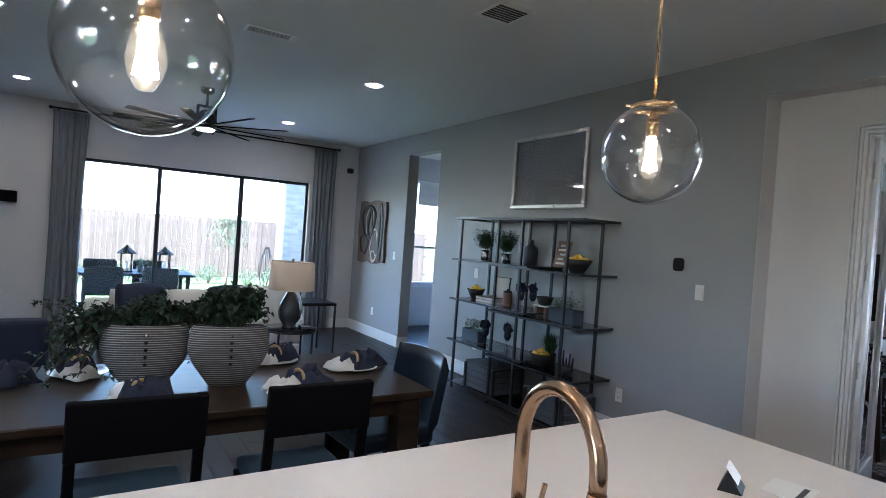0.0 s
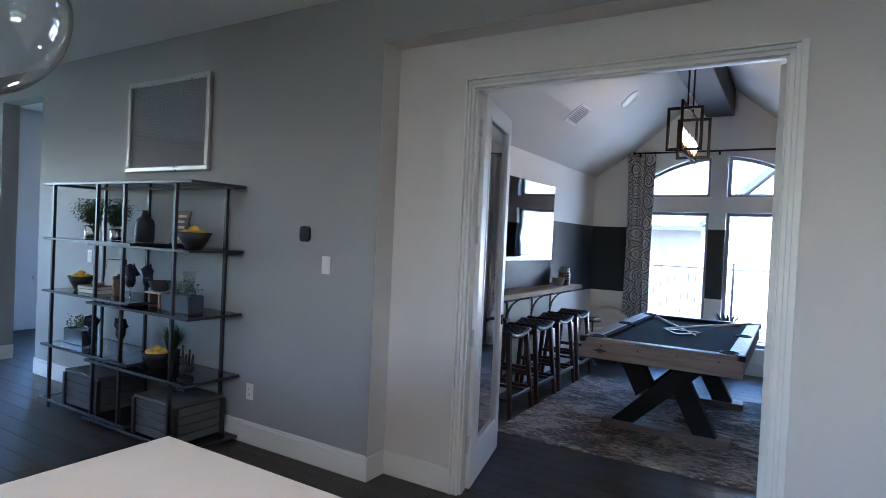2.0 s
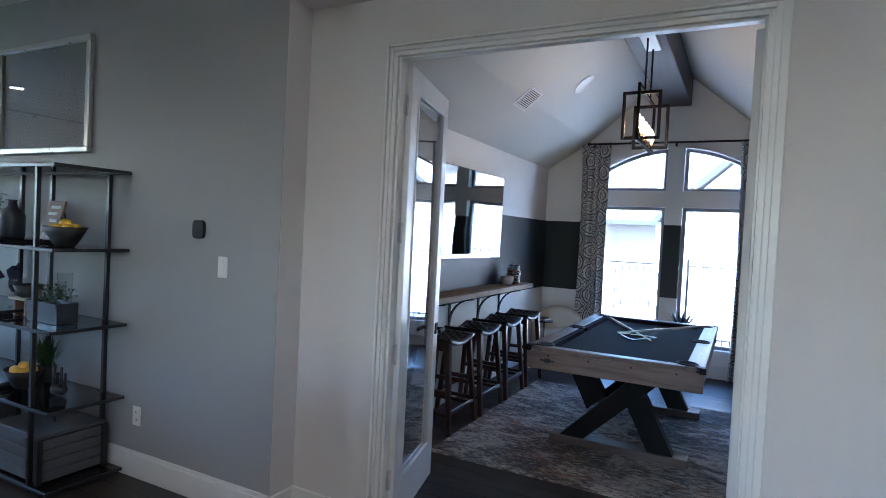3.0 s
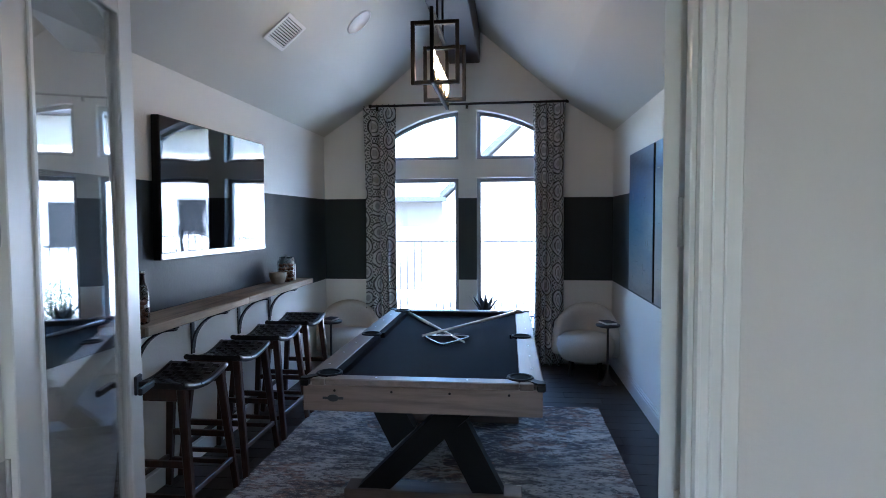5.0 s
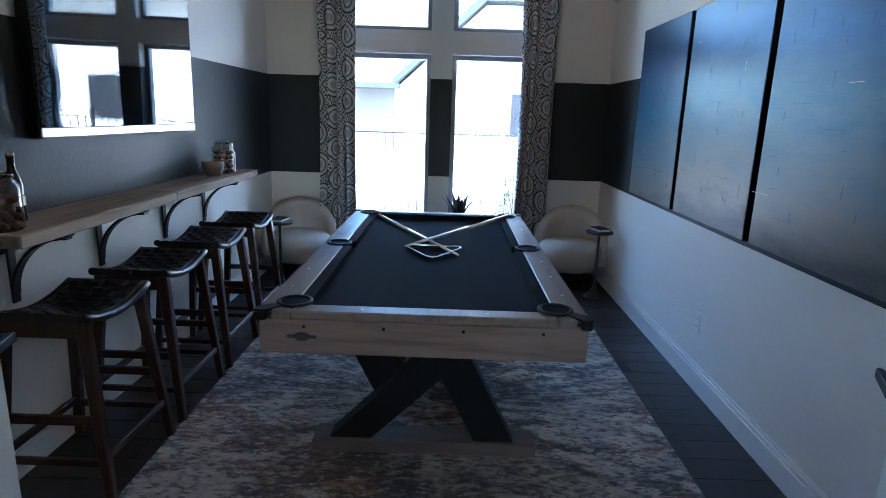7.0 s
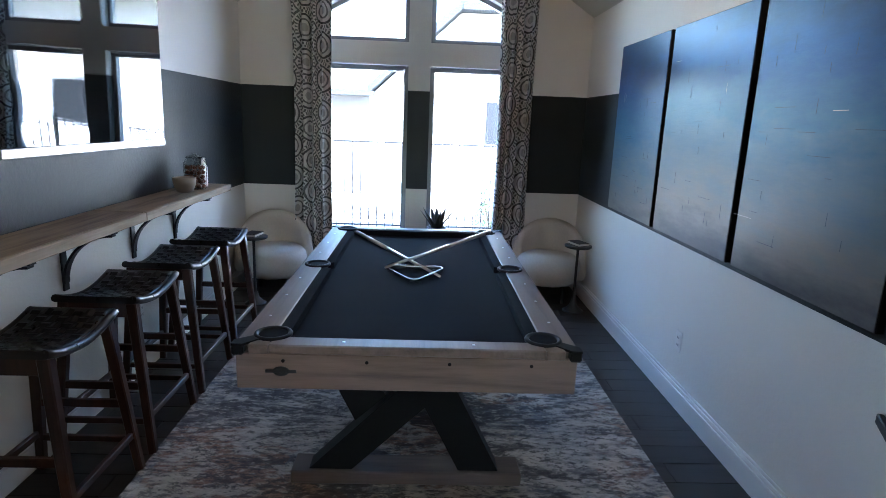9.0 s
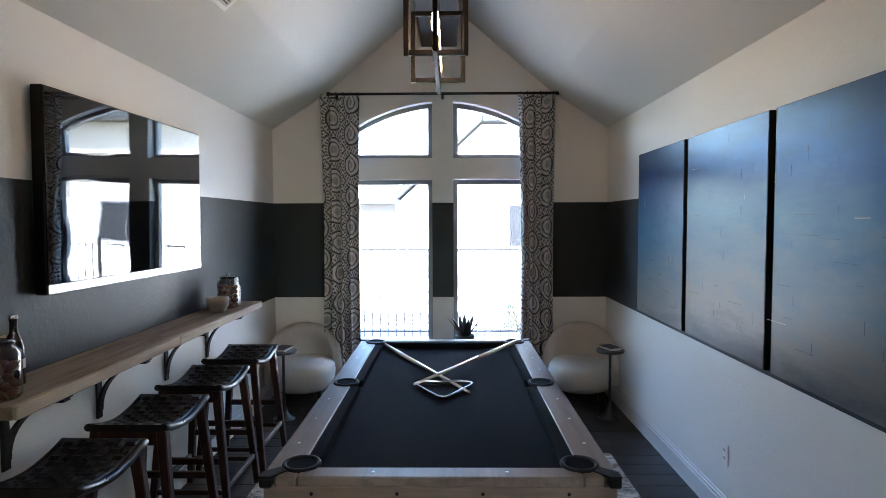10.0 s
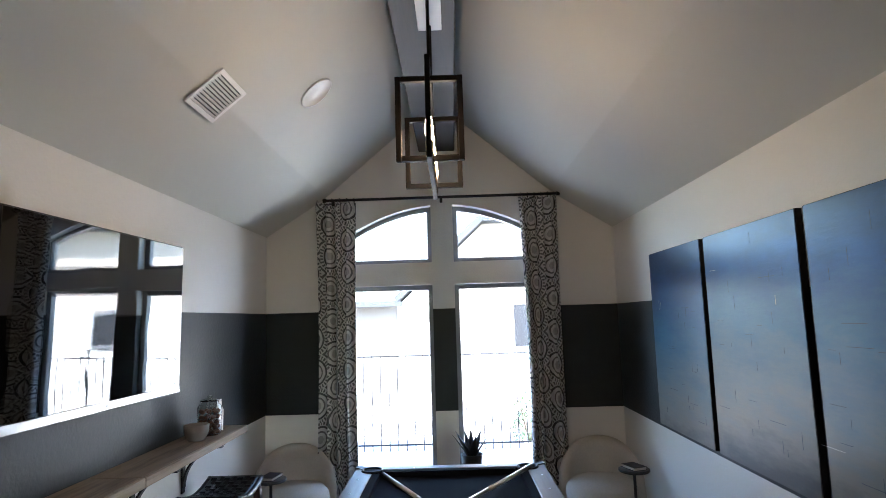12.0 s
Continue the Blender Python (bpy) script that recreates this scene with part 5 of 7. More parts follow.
# boucle chairs
def tub_chair(m):
    c = thing("boucle_chair", m, "round cream boucle tub chair with a curved back", "armchair", "boucle chairs by the window")
    bm = bmesh.new()
    lathe(bm, [(0.13, 0.155), (0.21, 0.16), (0.25, 0.185), (0.272, 0.24), (0.282, 0.31), (0.272, 0.365), (0.235, 0.4), (0.12, 0.418), (0.001, 0.42)], 40, sx=1.05)
    part("seat", bm, BOUCLE, c)
    # back: a thick shell rising from the rear half, rounded at the top
    bm = bmesh.new()
    n, rows = 24, 10
    outer, inner = [], []
    for i in range(n + 1):
        a = math.radians(-92 + 184 * i / n)
        k = max(0.0, math.cos(a * 0.98))
        top = 0.25 + 0.44 * k ** 0.42
        o, q = [], []
        for j in range(rows + 1):
            f = j / rows
            z = 0.185 + (top - 0.185) * f
            th = 0.085 * math.sqrt(max(0.0, 1 - (2 * f - 1) ** 6))
            mid = 0.275 + 0.025 * f
            o.append(bm.verts.new(((mid + th / 2) * math.cos(a), (mid + th / 2) * math.sin(a), z)))
            q.append(bm.verts.new(((mid - th / 2) * math.cos(a), (mid - th / 2) * math.sin(a), z)))
        outer.append(o)
        inner.append(q)
    for g, flip in ((outer, False), (inner, True)):
        for c0, c1 in zip(g, g[1:]):
            for j in range(rows):
                f = bm.faces.new((c0[j], c1[j], c1[j + 1], c0[j + 1]))
                f.smooth = True
    for i in (0, n):
        for j in range(rows):
            bm.faces.new((outer[i][j], outer[i][j + 1], inner[i][j + 1], inner[i][j]))
    bmesh.ops.remove_doubles(bm, verts=bm.verts, dist=0.0004)
    bmesh.ops.recalc_face_normals(bm, faces=bm.faces)
    part("back", bm, BOUCLE, c)
    for a in (45, 135, 225, 315):
        bm = bmesh.new()
        x, y = 0.2 * math.cos(math.radians(a)), 0.2 * math.sin(math.radians(a))
        tube(bm, [(x, y, 0.0), (x * 0.97, y * 0.97, 0.165)], 0.011, 10, r_end=0.016)
        part("leg", bm, BLACK_METAL, c)
    return c


t0 = tub_chair(pose(9.0, 2.43, 0.0, 0, 0, 12))
copy_thing(t0, pose(9.0, -0.015, 0.0, 0, 0, -12))


def drink_table(m, tray):
    t = thing("drink_table", m, "slim dark metal pedestal drink table", "side table", "drink tables")
    bm = bmesh.new()
    lathe(bm, [(0.085, 0.0), (0.088, 0.006), (0.07, 0.016), (0.035, 0.05), (0.016, 0.11), (0.011, 0.2), (0.011, 0.52), (0.02, 0.548)], 28)
    part("pedestal", bm, GUNMETAL, t)
    bm = bmesh.new()
    lathe(bm, [(0.03, 0.547), (0.105, 0.552), (0.112, 0.558), (0.112, 0.572), (0.105, 0.574), (0.001, 0.574)], 32)
    part("top", bm, GUNMETAL, t)
    return t


d0 = drink_table(pose(8.645, -0.173, 0), True)
copy_thing(d0, pose(8.62, 2.495, 0))
for x, y, r in ((8.645, -0.173, 20), (8.62, 2.495, -10)):
    k = thing("book", pose(x, y, 0.575, 0, 0, r), "small dark and cream notebook on the drink table", "book", "drink table books")
    bx("pages", (-0.075, 0.075, -0.05, 0.05, 0.003, 0.021), PAPER, k, 0.001)
    bx("cover", (-0.078, 0.078, -0.053, 0.053, 0.0, 0.003), INK, k, 0)
    bx("cover", (-0.078, 0.078, -0.053, 0.053, 0.021, 0.024), INK, k, 0)

# spiky plant by the window
k = thing("potted_agave", pose(9.12, 1.0, 0), "dark spiky agave in a tall black planter", "plant")
bm = bmesh.new()
lathe(bm, [(0.11, 0.0), (0.12, 0.01), (0.075, 0.5), (0.09, 0.6), (0.082, 0.6), (0.07, 0.56), (0.001, 0.555)], 20)
part("planter", bm, DARK_CLAY, k)
bm = bmesh.new()
for i in range(9):
    a = i * 2.4
    d = Vector((math.cos(a) * 0.55, math.sin(a) * 0.55, 1.0)).normalized()
    side = Vector((-math.sin(a), math.cos(a), 0))
    b0 = Vector((0.02 * math.cos(a), 0.02 * math.sin(a), 0.56))
    pts = [(b0, 0.02), (b0 + d * 0.09, 0.028), (b0 + d * 0.17 + Vector((math.cos(a), math.sin(a), 0)) * 0.015, 0.017), (b0 + d * 0.235 + Vector((math.cos(a), math.sin(a), 0)) * 0.03, 0.001)]
    thick = Vector((-d.z * math.cos(a), -d.z * math.sin(a), d.x * math.cos(a) + d.y * math.sin(a))) * 0.3
    rows = [[bm.verts.new(q + side * w), bm.verts.new(q - thick * w), bm.verts.new(q - side * w), bm.verts.new(q + thick * w * 0.6)] for q, w in pts]
    for r0, r1 in zip(rows, rows[1:]):
        for e in range(4):
            bm.faces.new((r0[e], r0[(e + 1) % 4], r1[(e + 1) % 4], r1[e]))
part("leaves", bm, foliage("dark agave leaf", (0.02, 0.024, 0.022)), k)


def wall_plate(m, kind, label):
    """An outlet or switch plate facing +x at its origin."""
    w = thing("wall_" + kind, m, label, kind)
    bx("plate", (0.001, 0.007, -0.036, 0.036, -0.058, 0.058), WHITE_PLASTIC, w, 0.002)
    if kind == "switch":
        bx("rocker", (0.0072, 0.011, -0.017, 0.017, -0.034, 0.034), WHITE_PLASTIC, w, 0.002)
    else:
        for z in (-0.021, 0.021):
            s = bx("socket", (0.0072, 0.009, -0.017, 0.017, z - 0.014, z + 0.014), WHITE_PLASTIC, w, 0.002)
            bm = bmesh.new()
            box(bm, 0.0092, 0.0095, -0.008, -0.005, z - 0.006, z + 0.006)
            box(bm, 0.0092, 0.0095, 0.005, 0.008, z - 0.006, z + 0.006)
            part("slots", bm, INK, s)
    return w


wall_plate(pose(7.01, GR, 0.378, 0, 0, 90), "outlet", "white duplex outlet plate on the off-white wall")
wall_plate(pose(7.3, GL, 0.37, 0, 0, -90), "outlet", "white duplex outlet plate under the ledge")


# ---- kitchen and dining ----
wall_plate(pose(WA, 3.60, 0.371, 0, 0, 180), "outlet", "white duplex outlet plate on the grey wall")
wall_plate(pose(WA, 2.925, 1.317, 0, 0, 180), "switch", "white rocker switch plate on the grey wall")
wall_plate(pose(WA, 7.86, 1.30, 0, 0, 180), "switch", "white rocker switch plate beside the opening")
wall_plate(pose(WA, 8.48, 0.40, 0, 0, 180), "outlet", "white duplex outlet plate on the grey wall")
wall_plate(pose(WA, 5.78, 1.22, 0, 0, 180), "switch", "white rocker switch plate behind the shelving")
wall_plate(pose(WA, 5.72, 0.40, 0, 0, 180), "outlet", "white duplex outlet plate behind the shelving")
t = thing("thermostat", pose(WA, 3.115, 1.515), "round-cornered black wall thermostat", "thermostat")
bm = bmesh.new()
prism(bm, [(0.043 * abs(math.cos(q)) ** 0.55 * (1 if math.cos(q) > 0 else -1), 0.052 * abs(math.sin(q)) ** 0.55 * (1 if math.sin(q) > 0 else -1)) for q in (2 * math.pi * (i + 0.5) / 36 for i in range(36))], 0, -0.02, -0.001)
part("body", bm, PLASTIC, t)
t = thing("sensor", pose(3.95, END, 2.62), "small black wall sensor high on the end wall", "sensor")
bx("body", (-0.05, 0.05, -0.06, -0.001, -0.04, 0.04), PLASTIC, t, 0.008)

t = thing("picture_frame", pose(WA, 4.665, 1.96), "silver framed dark mirrored print on the grey wall", "picture")
for y0, y1, z0, z1 in ((-0.535, 0.535, 0, 0.04), (-0.535, 0.535, 0.706, 0.746), (-0.535, -0.495, 0.04, 0.706), (0.495, 0.535, 0.04, 0.706)):
    bx("moulding", (-0.038, -0.002, y0, y1, z0, z1), SILVER, t, 0.006)
bx("print", (-0.012, -0.004, -0.495, 0.495, 0.04, 0.706), MAT_PRINT, t, 0)
g = bx("glazing", (-0.018, -0.015, -0.495, 0.495, 0.04, 0.706), PANE, t, 0)
g.visible_shadow = False

# island
i0 = thing("kitchen_island", pose(0, 0, 0), "painted kitchen island base", "island")
bx("body", (-1.7, 2.02, 0.80, 1.52, 0.09, 0.885), CABINET, i0, 0.004)
bx("toe_kick", (-1.66, 1.98, 0.86, 1.46, 0.0, 0.09), INK, i0, 0)
for k in range(4):
    a = -1.68 + 0.925 * k
    bx("panel", (a + 0.03, a + 0.895, 1.521, 1.535, 0.13, 0.85), CABINET, i0, 0.004)
bm = bmesh.new()
SX0, SX1, SY0, SY1 = 0.5, 1.35, 0.82, 1.10
for a, b, c, d in ((-1.8, SX0, 0.74, 1.848), (SX1, 2.30, 0.74, 1.848), (SX0, SX1, 0.74, SY0), (SX0, SX1, SY1, 1.848)):
    box(bm, a, b, c, d, 0.885, 0.92)
bmesh.ops.remove_doubles(bm, verts=bm.verts, dist=0.0004)
wt = tagged(new("worktop", data_of(bm, "worktop", QUARTZ)), "polished white quartz island worktop", "worktop")
s = thing("sink", pose(0, 0, 0), "undermount stainless sink in the island", "sink")
bm = bmesh.new()
box(bm, SX0 - 0.012, SX0, SY0, SY1, 0.70, 0.884)
box(bm, SX1, SX1 + 0.012, SY0, SY1, 0.70, 0.884)
box(bm, SX0 - 0.012, SX1 + 0.012, SY0 - 0.012, SY0, 0.70, 0.884)
box(bm, SX0 - 0.012, SX1 + 0.012, SY1, SY1 + 0.012, 0.70, 0.884)
box(bm, SX0, SX1, SY0, SY1, 0.70, 0.712)
part("basin", bm, STEEL, s)

FX, FY = 0.945, 1.20
f = thing("faucet", pose(FX, FY, 0.92), "champagne bronze pull-down gooseneck faucet", "faucet")
bm = bmesh.new()
lathe(bm, [(0.029, 0.0), (0.029, 0.01), (0.02, 0.02), (0.019, 0.13)], 24)
part("base", bm, BRONZE, f)
ang = math.radians(-96)
R = 0.113
pts = [Vector((0, 0, 0.12)), Vector((0, 0, 0.24))]
for i in range(15):
    a = math.pi * i / 14
    k = R * (1 - math.cos(a))
    pts.append(Vector((k * math.cos(ang), k * math.sin(ang), 0.272 + R * math.sin(a) * 1.05)))
pts.append(pts[-1] + Vector((0, 0, -0.03)))
bm = bmesh.new()
tube(bm, pts, 0.0155, 16)
part("gooseneck", bm, BRONZE, f)
e = pts[-1]
bm = bmesh.new()
lathe(bm, [(0.0165, e.z), (0.018, e.z - 0.01), (0.019, e.z - 0.09), (0.016, e.z - 0.10)], 18, e.x, e.y)
part("spray_head", bm, BRONZE, f)
bx("spray_button", (e.x - 0.008, e.x + 0.008, e.y - 0.022, e.y - 0.015, e.z - 0.06, e.z - 0.025), PLASTIC, f, 0.002)
bm = bmesh.new()
tube(bm, [(0.015, 0.0, 0.07), (0.05, 0.0, 0.075), (0.062, -0.01, 0.16)], 0.006, 10)
part("lever", bm, BRONZE, f)

k = thing("business_cards", pose(1.78, 1.235, 0.9205, 0, 0, 25), "small tilted dark and white card stand on the worktop", "card stand")
bm = bmesh.new()
prism(bm, [(-0.03, 0.0), (0.035, 0.0), (0.012, 0.055)], 0, -0.045, 0.045)
part("stand", bm, PLASTIC, k)
bx("card", (-0.04, 0.04, -0.0345, -0.033, 0.006, 0.062), CHINA, k, 0, m=pose(0, 0.006, 0, -37, 0, 0))
k = thing("leaflet", pose(1.93, 1.15, 0.9205, 0, 0, 12), "folded white leaflet lying on the worktop", "leaflet")
bx("page", (-0.07, 0.07, -0.06, 0.06, 0.0, 0.003), CHINA, k, 0)
bx("printed_band", (-0.05, 0.05, -0.04, -0.025, 0.0032, 0.0036), INK, k, 0)


def globe_pendant(m):
    """A blown glass globe on a brass rod with a filament bulb."""
    g = thing("globe_pendant", m, "clear glass globe pendant on a brass rod, bulb lit", "pendant light", "island pendants")
    R = 0.159
    bm = bmesh.new()
    n = 40
    lathe(bm, [(max(0.001, R * math.sin(a)), -R * math.cos(a)) for a in (math.radians(2 + 155 * i / n) for i in range(n + 1))], 56, sx=0.975, sy=0.975, cap=False)
    part("globe", bm, GLOBE, g)
    zt = R * math.cos(math.radians(23))
    bm = bmesh.new()
    lathe(bm, [(0.068, zt - 0.006), (0.071, zt - 0.002), (0.071, zt + 0.008), (0.066, zt + 0.010), (0.064, zt + 0.004), (0.066, zt - 0.004)], 28, cap=False)
    box(bm, -0.066, 0.066, -0.005, 0.005, zt + 0.003, zt + 0.008)
    lathe(bm, [(0.014, zt + 0.001), (0.014, zt + 0.02), (0.007, zt + 0.03)], 16)
    c = part("collar", bm, BRASS, g)
    for a in range(3):
        bm = bmesh.new()
        q = math.radians(120 * a + 20)
        tube(bm, [(0.068 * math.cos(q), 0.068 * math.sin(q), zt + 0.006), (0.086 * math.cos(q), 0.086 * math.sin(q), zt + 0.006)], 0.0045, 8)
        part("thumb_screw", bm, BRASS, c)
    bm = bmesh.new()
    tube(bm, [(0, 0, zt + 0.02), (0, 0, HIGH - 1.890 + 0.0)], 0.0055, 10)
    part("rod", bm, BRASS, g)
    bm = bmesh.new()
    lathe(bm, [(0.0175, 0.055), (0.02, 0.06), (0.02, 0.115), (0.012, 0.125), (0.008, zt + 0.0)], 18)
    part("socket", bm, BRASS, g)
    bm = bmesh.new()
    lathe(bm, [(0.001, -0.078), (0.016, -0.074), (0.031, -0.048), (0.037, -0.02), (0.031, 0.014), (0.019, 0.045), (0.015, 0.056)], 20, cap=False)
    b = part("bulb", bm, BULB_GLASS, g, "clear teardrop bulb")
    bm = bmesh.new()
    for i in range(6):
        a = math.pi * 2 * i / 6
        tube(bm, [(0.005 * math.cos(a), 0.005 * math.sin(a), 0.035), (0.018 * math.cos(a), 0.018 * math.sin(a), -0.05)], 0.0055, 6)
    part("filament", bm, FILAMENT_HOT, b, "glowing filaments")
    bm = bmesh.new()
    lathe(bm, [(0.06, HIGH - 1.890 - 0.022), (0.06, HIGH - 1.890 - 0.002)], 24)
    part("canopy", bm, BRASS, g)
    return g


BULB_GLASS = thin_glass("bulb glass", (1.0, 0.97, 0.92), 0.0, 1.4, 0.8)
# weak emission put into the clear glass imitates the filament's warm bloom
bulb_nt = BULB_GLASS.node_tree
bulb_haze = node(bulb_nt, "ShaderNodeEmission", Color=(1.0, 0.78, 0.52, 1), Strength=0.012)
bulb_sum = bulb_nt.nodes.new("ShaderNodeAddShader")
bulb_nt.links.new(bulb_nt.nodes["Mix Shader"].outputs[0], bulb_sum.inputs[0])
bulb_nt.links.new(bulb_haze.outputs[0], bulb_sum.inputs[1])
bulb_nt.links.new(bulb_sum.outputs[0], bulb_nt.nodes["Material Output"].inputs["Surface"])
FILAMENT_HOT = glow("hot filament", (1.0, 0.70, 0.40), 15.0)
g0 = globe_pendant(pose(1.68, 1.525, 1.890))
copy_thing(g0, pose(0.249, 1.54, 1.890))


def dining_chair(m, seat_m):
    c = thing("dining_chair", m, "black wooden dining chair with blue-grey seat", "chair", "chairs round the dining table")
    W = 0.225
    for x in (-1, 1):
        bm = bmesh.new()
        beam(bm, (x * (W - 0.02), -0.235, 0), (x * (W - 0.02), -0.205, 0.46), 0.038, 0.04, 0.004)
        beam(bm, (x * (W - 0.02), -0.205, 0.45), (x * (W - 0.02), -0.27, 0.945), 0.036, 0.032, 0.004)
        part("back_leg", bm, CHAIR_BLACK, c)
        bm = bmesh.new()
        beam(bm, (x * (W - 0.02), 0.2, 0), (x * (W - 0.02), 0.2, 0.44), 0.034, 0.034, 0.004, 0.04, 0.04)
        part("front_leg", bm, CHAIR_BLACK, c)
    bm = bmesh.new()
    box(bm, -W, W, -0.018, 0.018, 0.0, 0.21, 0.005, m=pose(0, -0.246, 0.735, 7, 0, 0))
    part("backrest", bm, CHAIR_BLACK, c)
    bm = bmesh.new()
    box(bm, -W + 0.01, W - 0.01, -0.20, 0.225, 0.44, 0.50, 0.02, 3)
    part("seat", bm, seat_m, c, "blue-grey upholstered seat")
    bx("seat_frame", (-W + 0.005, W - 0.005, -0.215, 0.215, 0.395, 0.438), CHAIR_BLACK, c)
    return c


c0 = dining_chair(pose(0.378, 2.845, 0), BLUE_SEAT)
copy_thing(c0, pose(1.055, 2.85, 0))
copy_thing(c0, pose(-0.31, 2.845, 0))
# head chair in navy leather
h = thing("dining_chair", pose(1.70, 3.33, 0, 0, 0, 93), "navy leather dining chair with a curved padded back", "chair", "chairs round the dining table")
for x in (-1, 1):
    for y in (-1, 1):
        bm = bmesh.new()
        beam(bm, (x * 0.22, y * 0.21, 0), (x * 0.21, y * 0.2, 0.43), 0.032, 0.034, 0.004, 0.042, 0.042)
        part("leg", bm, CHAIR_BLACK, h)
bm = bmesh.new()
box(bm, -0.25, 0.25, -0.24, 0.26, 0.40, 0.50, 0.03, 3)
part("seat", bm, NAVY_LEATHER, h)
bm = bmesh.new()
n, rows = 14, 6
vs = []
for side in (0, 1):
    g = []
    for j in range(rows + 1):
        f = j / rows
        g.append([bm.verts.new((-0.25 + 0.50 * i / n, -0.235 - 0.085 * f + 0.05 * ((i / n - 0.5) * 2) ** 2 - 0.055 * side * math.sqrt(max(0.05, 1 - (2 * f - 1) ** 8)), 0.44 + 0.455 * f + 0.012 * math.cos((i / n - 0.5) * 2.6) * f)) for i in range(n + 1)])
    vs.append(g)
for g in vs:
    for r0, r1 in zip(g, g[1:]):
        for i in range(n):
            bm.faces.new((r0[i], r0[i + 1], r1[i + 1], r1[i])).smooth = True
for i in range(n):
    for j in (0, rows):
        bm.faces.new((vs[0][j][i], vs[0][j][i + 1], vs[1][j][i + 1], vs[1][j][i]))
for j in range(rows):
    for i in (0, n):
        bm.faces.new((vs[0][j][i], vs[0][j + 1][i], vs[1][j + 1][i], vs[1][j][i]))
bmesh.ops.recalc_face_normals(bm, faces=bm.faces)
part("backrest", bm, NAVY_LEATHER, h)

d = thing("dining_table", pose(0, 0, 0), "brown oak dining table with thick square legs", "dining table")
bx("tabletop", (-1.05, 1.83, 2.935, 3.99, 0.722, 0.76), TABLE_WOOD, d, 0.006)
bx("apron", (-0.96, 1.74, 3.0, 3.025, 0.63, 0.722), TABLE_WOOD, d, 0.003)
bx("apron", (-0.96, 1.74, 3.90, 3.925, 0.63, 0.722), TABLE_WOOD, d, 0.003)
bx("end_apron", (1.735, 1.76, 3.025, 3.90, 0.63, 0.722), TABLE_WOOD, d, 0.003)
bx("end_apron", (-1.0, -0.975, 3.025, 3.90, 0.63, 0.722), TABLE_WOOD, d, 0.003)
for x in (-0.98, 1.64):
    for y in (2.97, 3.84):
        bx("leg", (x, x + 0.13, y, y + 0.12, 0.0, 0.721), TABLE_WOOD, d, 0.006)


def flat_vase(x, y, rot):
    """A wide flattened barrel vase, ribbed across, with trailing greenery standing in it."""
    v = thing("vase", pose(x, y, 0.76, 0, 0, rot), "flattened barrel vase of ribbed black and cream stoneware", "vase", "vases on the dining table")
    bm = bmesh.new()
    prof = [(0.088, 0.0), (0.094, 0.005), (0.135, 0.06), (0.176, 0.12), (0.196, 0.17), (0.199, 0.205), (0.195, 0.245), (0.185, 0.29), (0.178, 0.304), (0.171, 0.304), (0.176, 0.285), (0.185, 0.21), (0.125, 0.06), (0.001, 0.04)]
    lathe(bm, prof, 40, sy=0.34)
    part("body", bm, CERAMIC_STRIPE, v)
    for z in (0.12, 0.155, 0.19, 0.225, 0.26):
        bm = bmesh.new()
        ball(bm, (0.0, -0.073 - 0.0015 * (1 - abs(z - 0.2)), z), 0.009, sub=2)
        part("bead", bm, CHROME if z > 0.24 else PLASTIC, v)


def greenery(x, y, z, n, spread, height, material, label, seed, trail=0.0):
    """A loose mass of stems and small leaves with an uneven outline."""
    rng = random.Random(seed)
    g = thing("greenery", pose(x, y, z), label, "plant", "table greenery")
    st, lf = bmesh.new(), bmesh.new()
    for i in range(n):
        a = rng.uniform(0, 6.283)
        out = spread * rng.uniform(0.35, 1.0)
        hh = height * rng.uniform(0.35, 1.0)
        dr = trail * rng.uniform(0, 1)
        p0 = Vector((rng.uniform(-0.06, 0.06), rng.uniform(-0.02, 0.02), -0.03))
        end = Vector((math.cos(a) * out, math.sin(a) * out * (0.5 if math.sin(a) > 0 else 0.25), hh - dr))
        mid = Vector((end.x * 0.45, end.y * 0.45, hh * 1.05))
        pts = [p0.lerp(mid, t).lerp(mid.lerp(end, t), t) for t in (k / 7 for k in range(8))]
        tube(st, pts, 0.0025, 4)
        for k in range(2, 8):
            for s in range(4):
                q = pts[k] + Vector((rng.uniform(-0.022, 0.022), rng.uniform(-0.022, 0.022), rng.uniform(-0.022, 0.022)))
                dv = Vector((rng.uniform(-1, 1), rng.uniform(-1, 1), rng.uniform(-0.5, 0.9)))
                leaf(lf, q, dv, rng.uniform(0.032, 0.056), rng.uniform(0.026, 0.042))
    part("stem_cluster", st, BARK, g)
    part("leaves", lf, material, g)
    return g


flat_vase(0.47, 3.45, -6)
flat_vase(0.845, 3.37, -4)
greenery(0.36, 3.50, 1.05, 64, 0.44, 0.15, LEAF_DARK, "dark trailing greenery spilling from the ribbed vase", 11, 0.34)
greenery(0.86, 3.39, 1.055, 90, 0.175, 0.215, LEAF_DARK, "dense dark greenery standing in the ribbed vase", 12, 0.05)
greenery(0.64, 3.45, 1.07, 24, 0.3, 0.12, LEAF_DARK, "dark trailing greenery between the two vases", 13, 0.12)


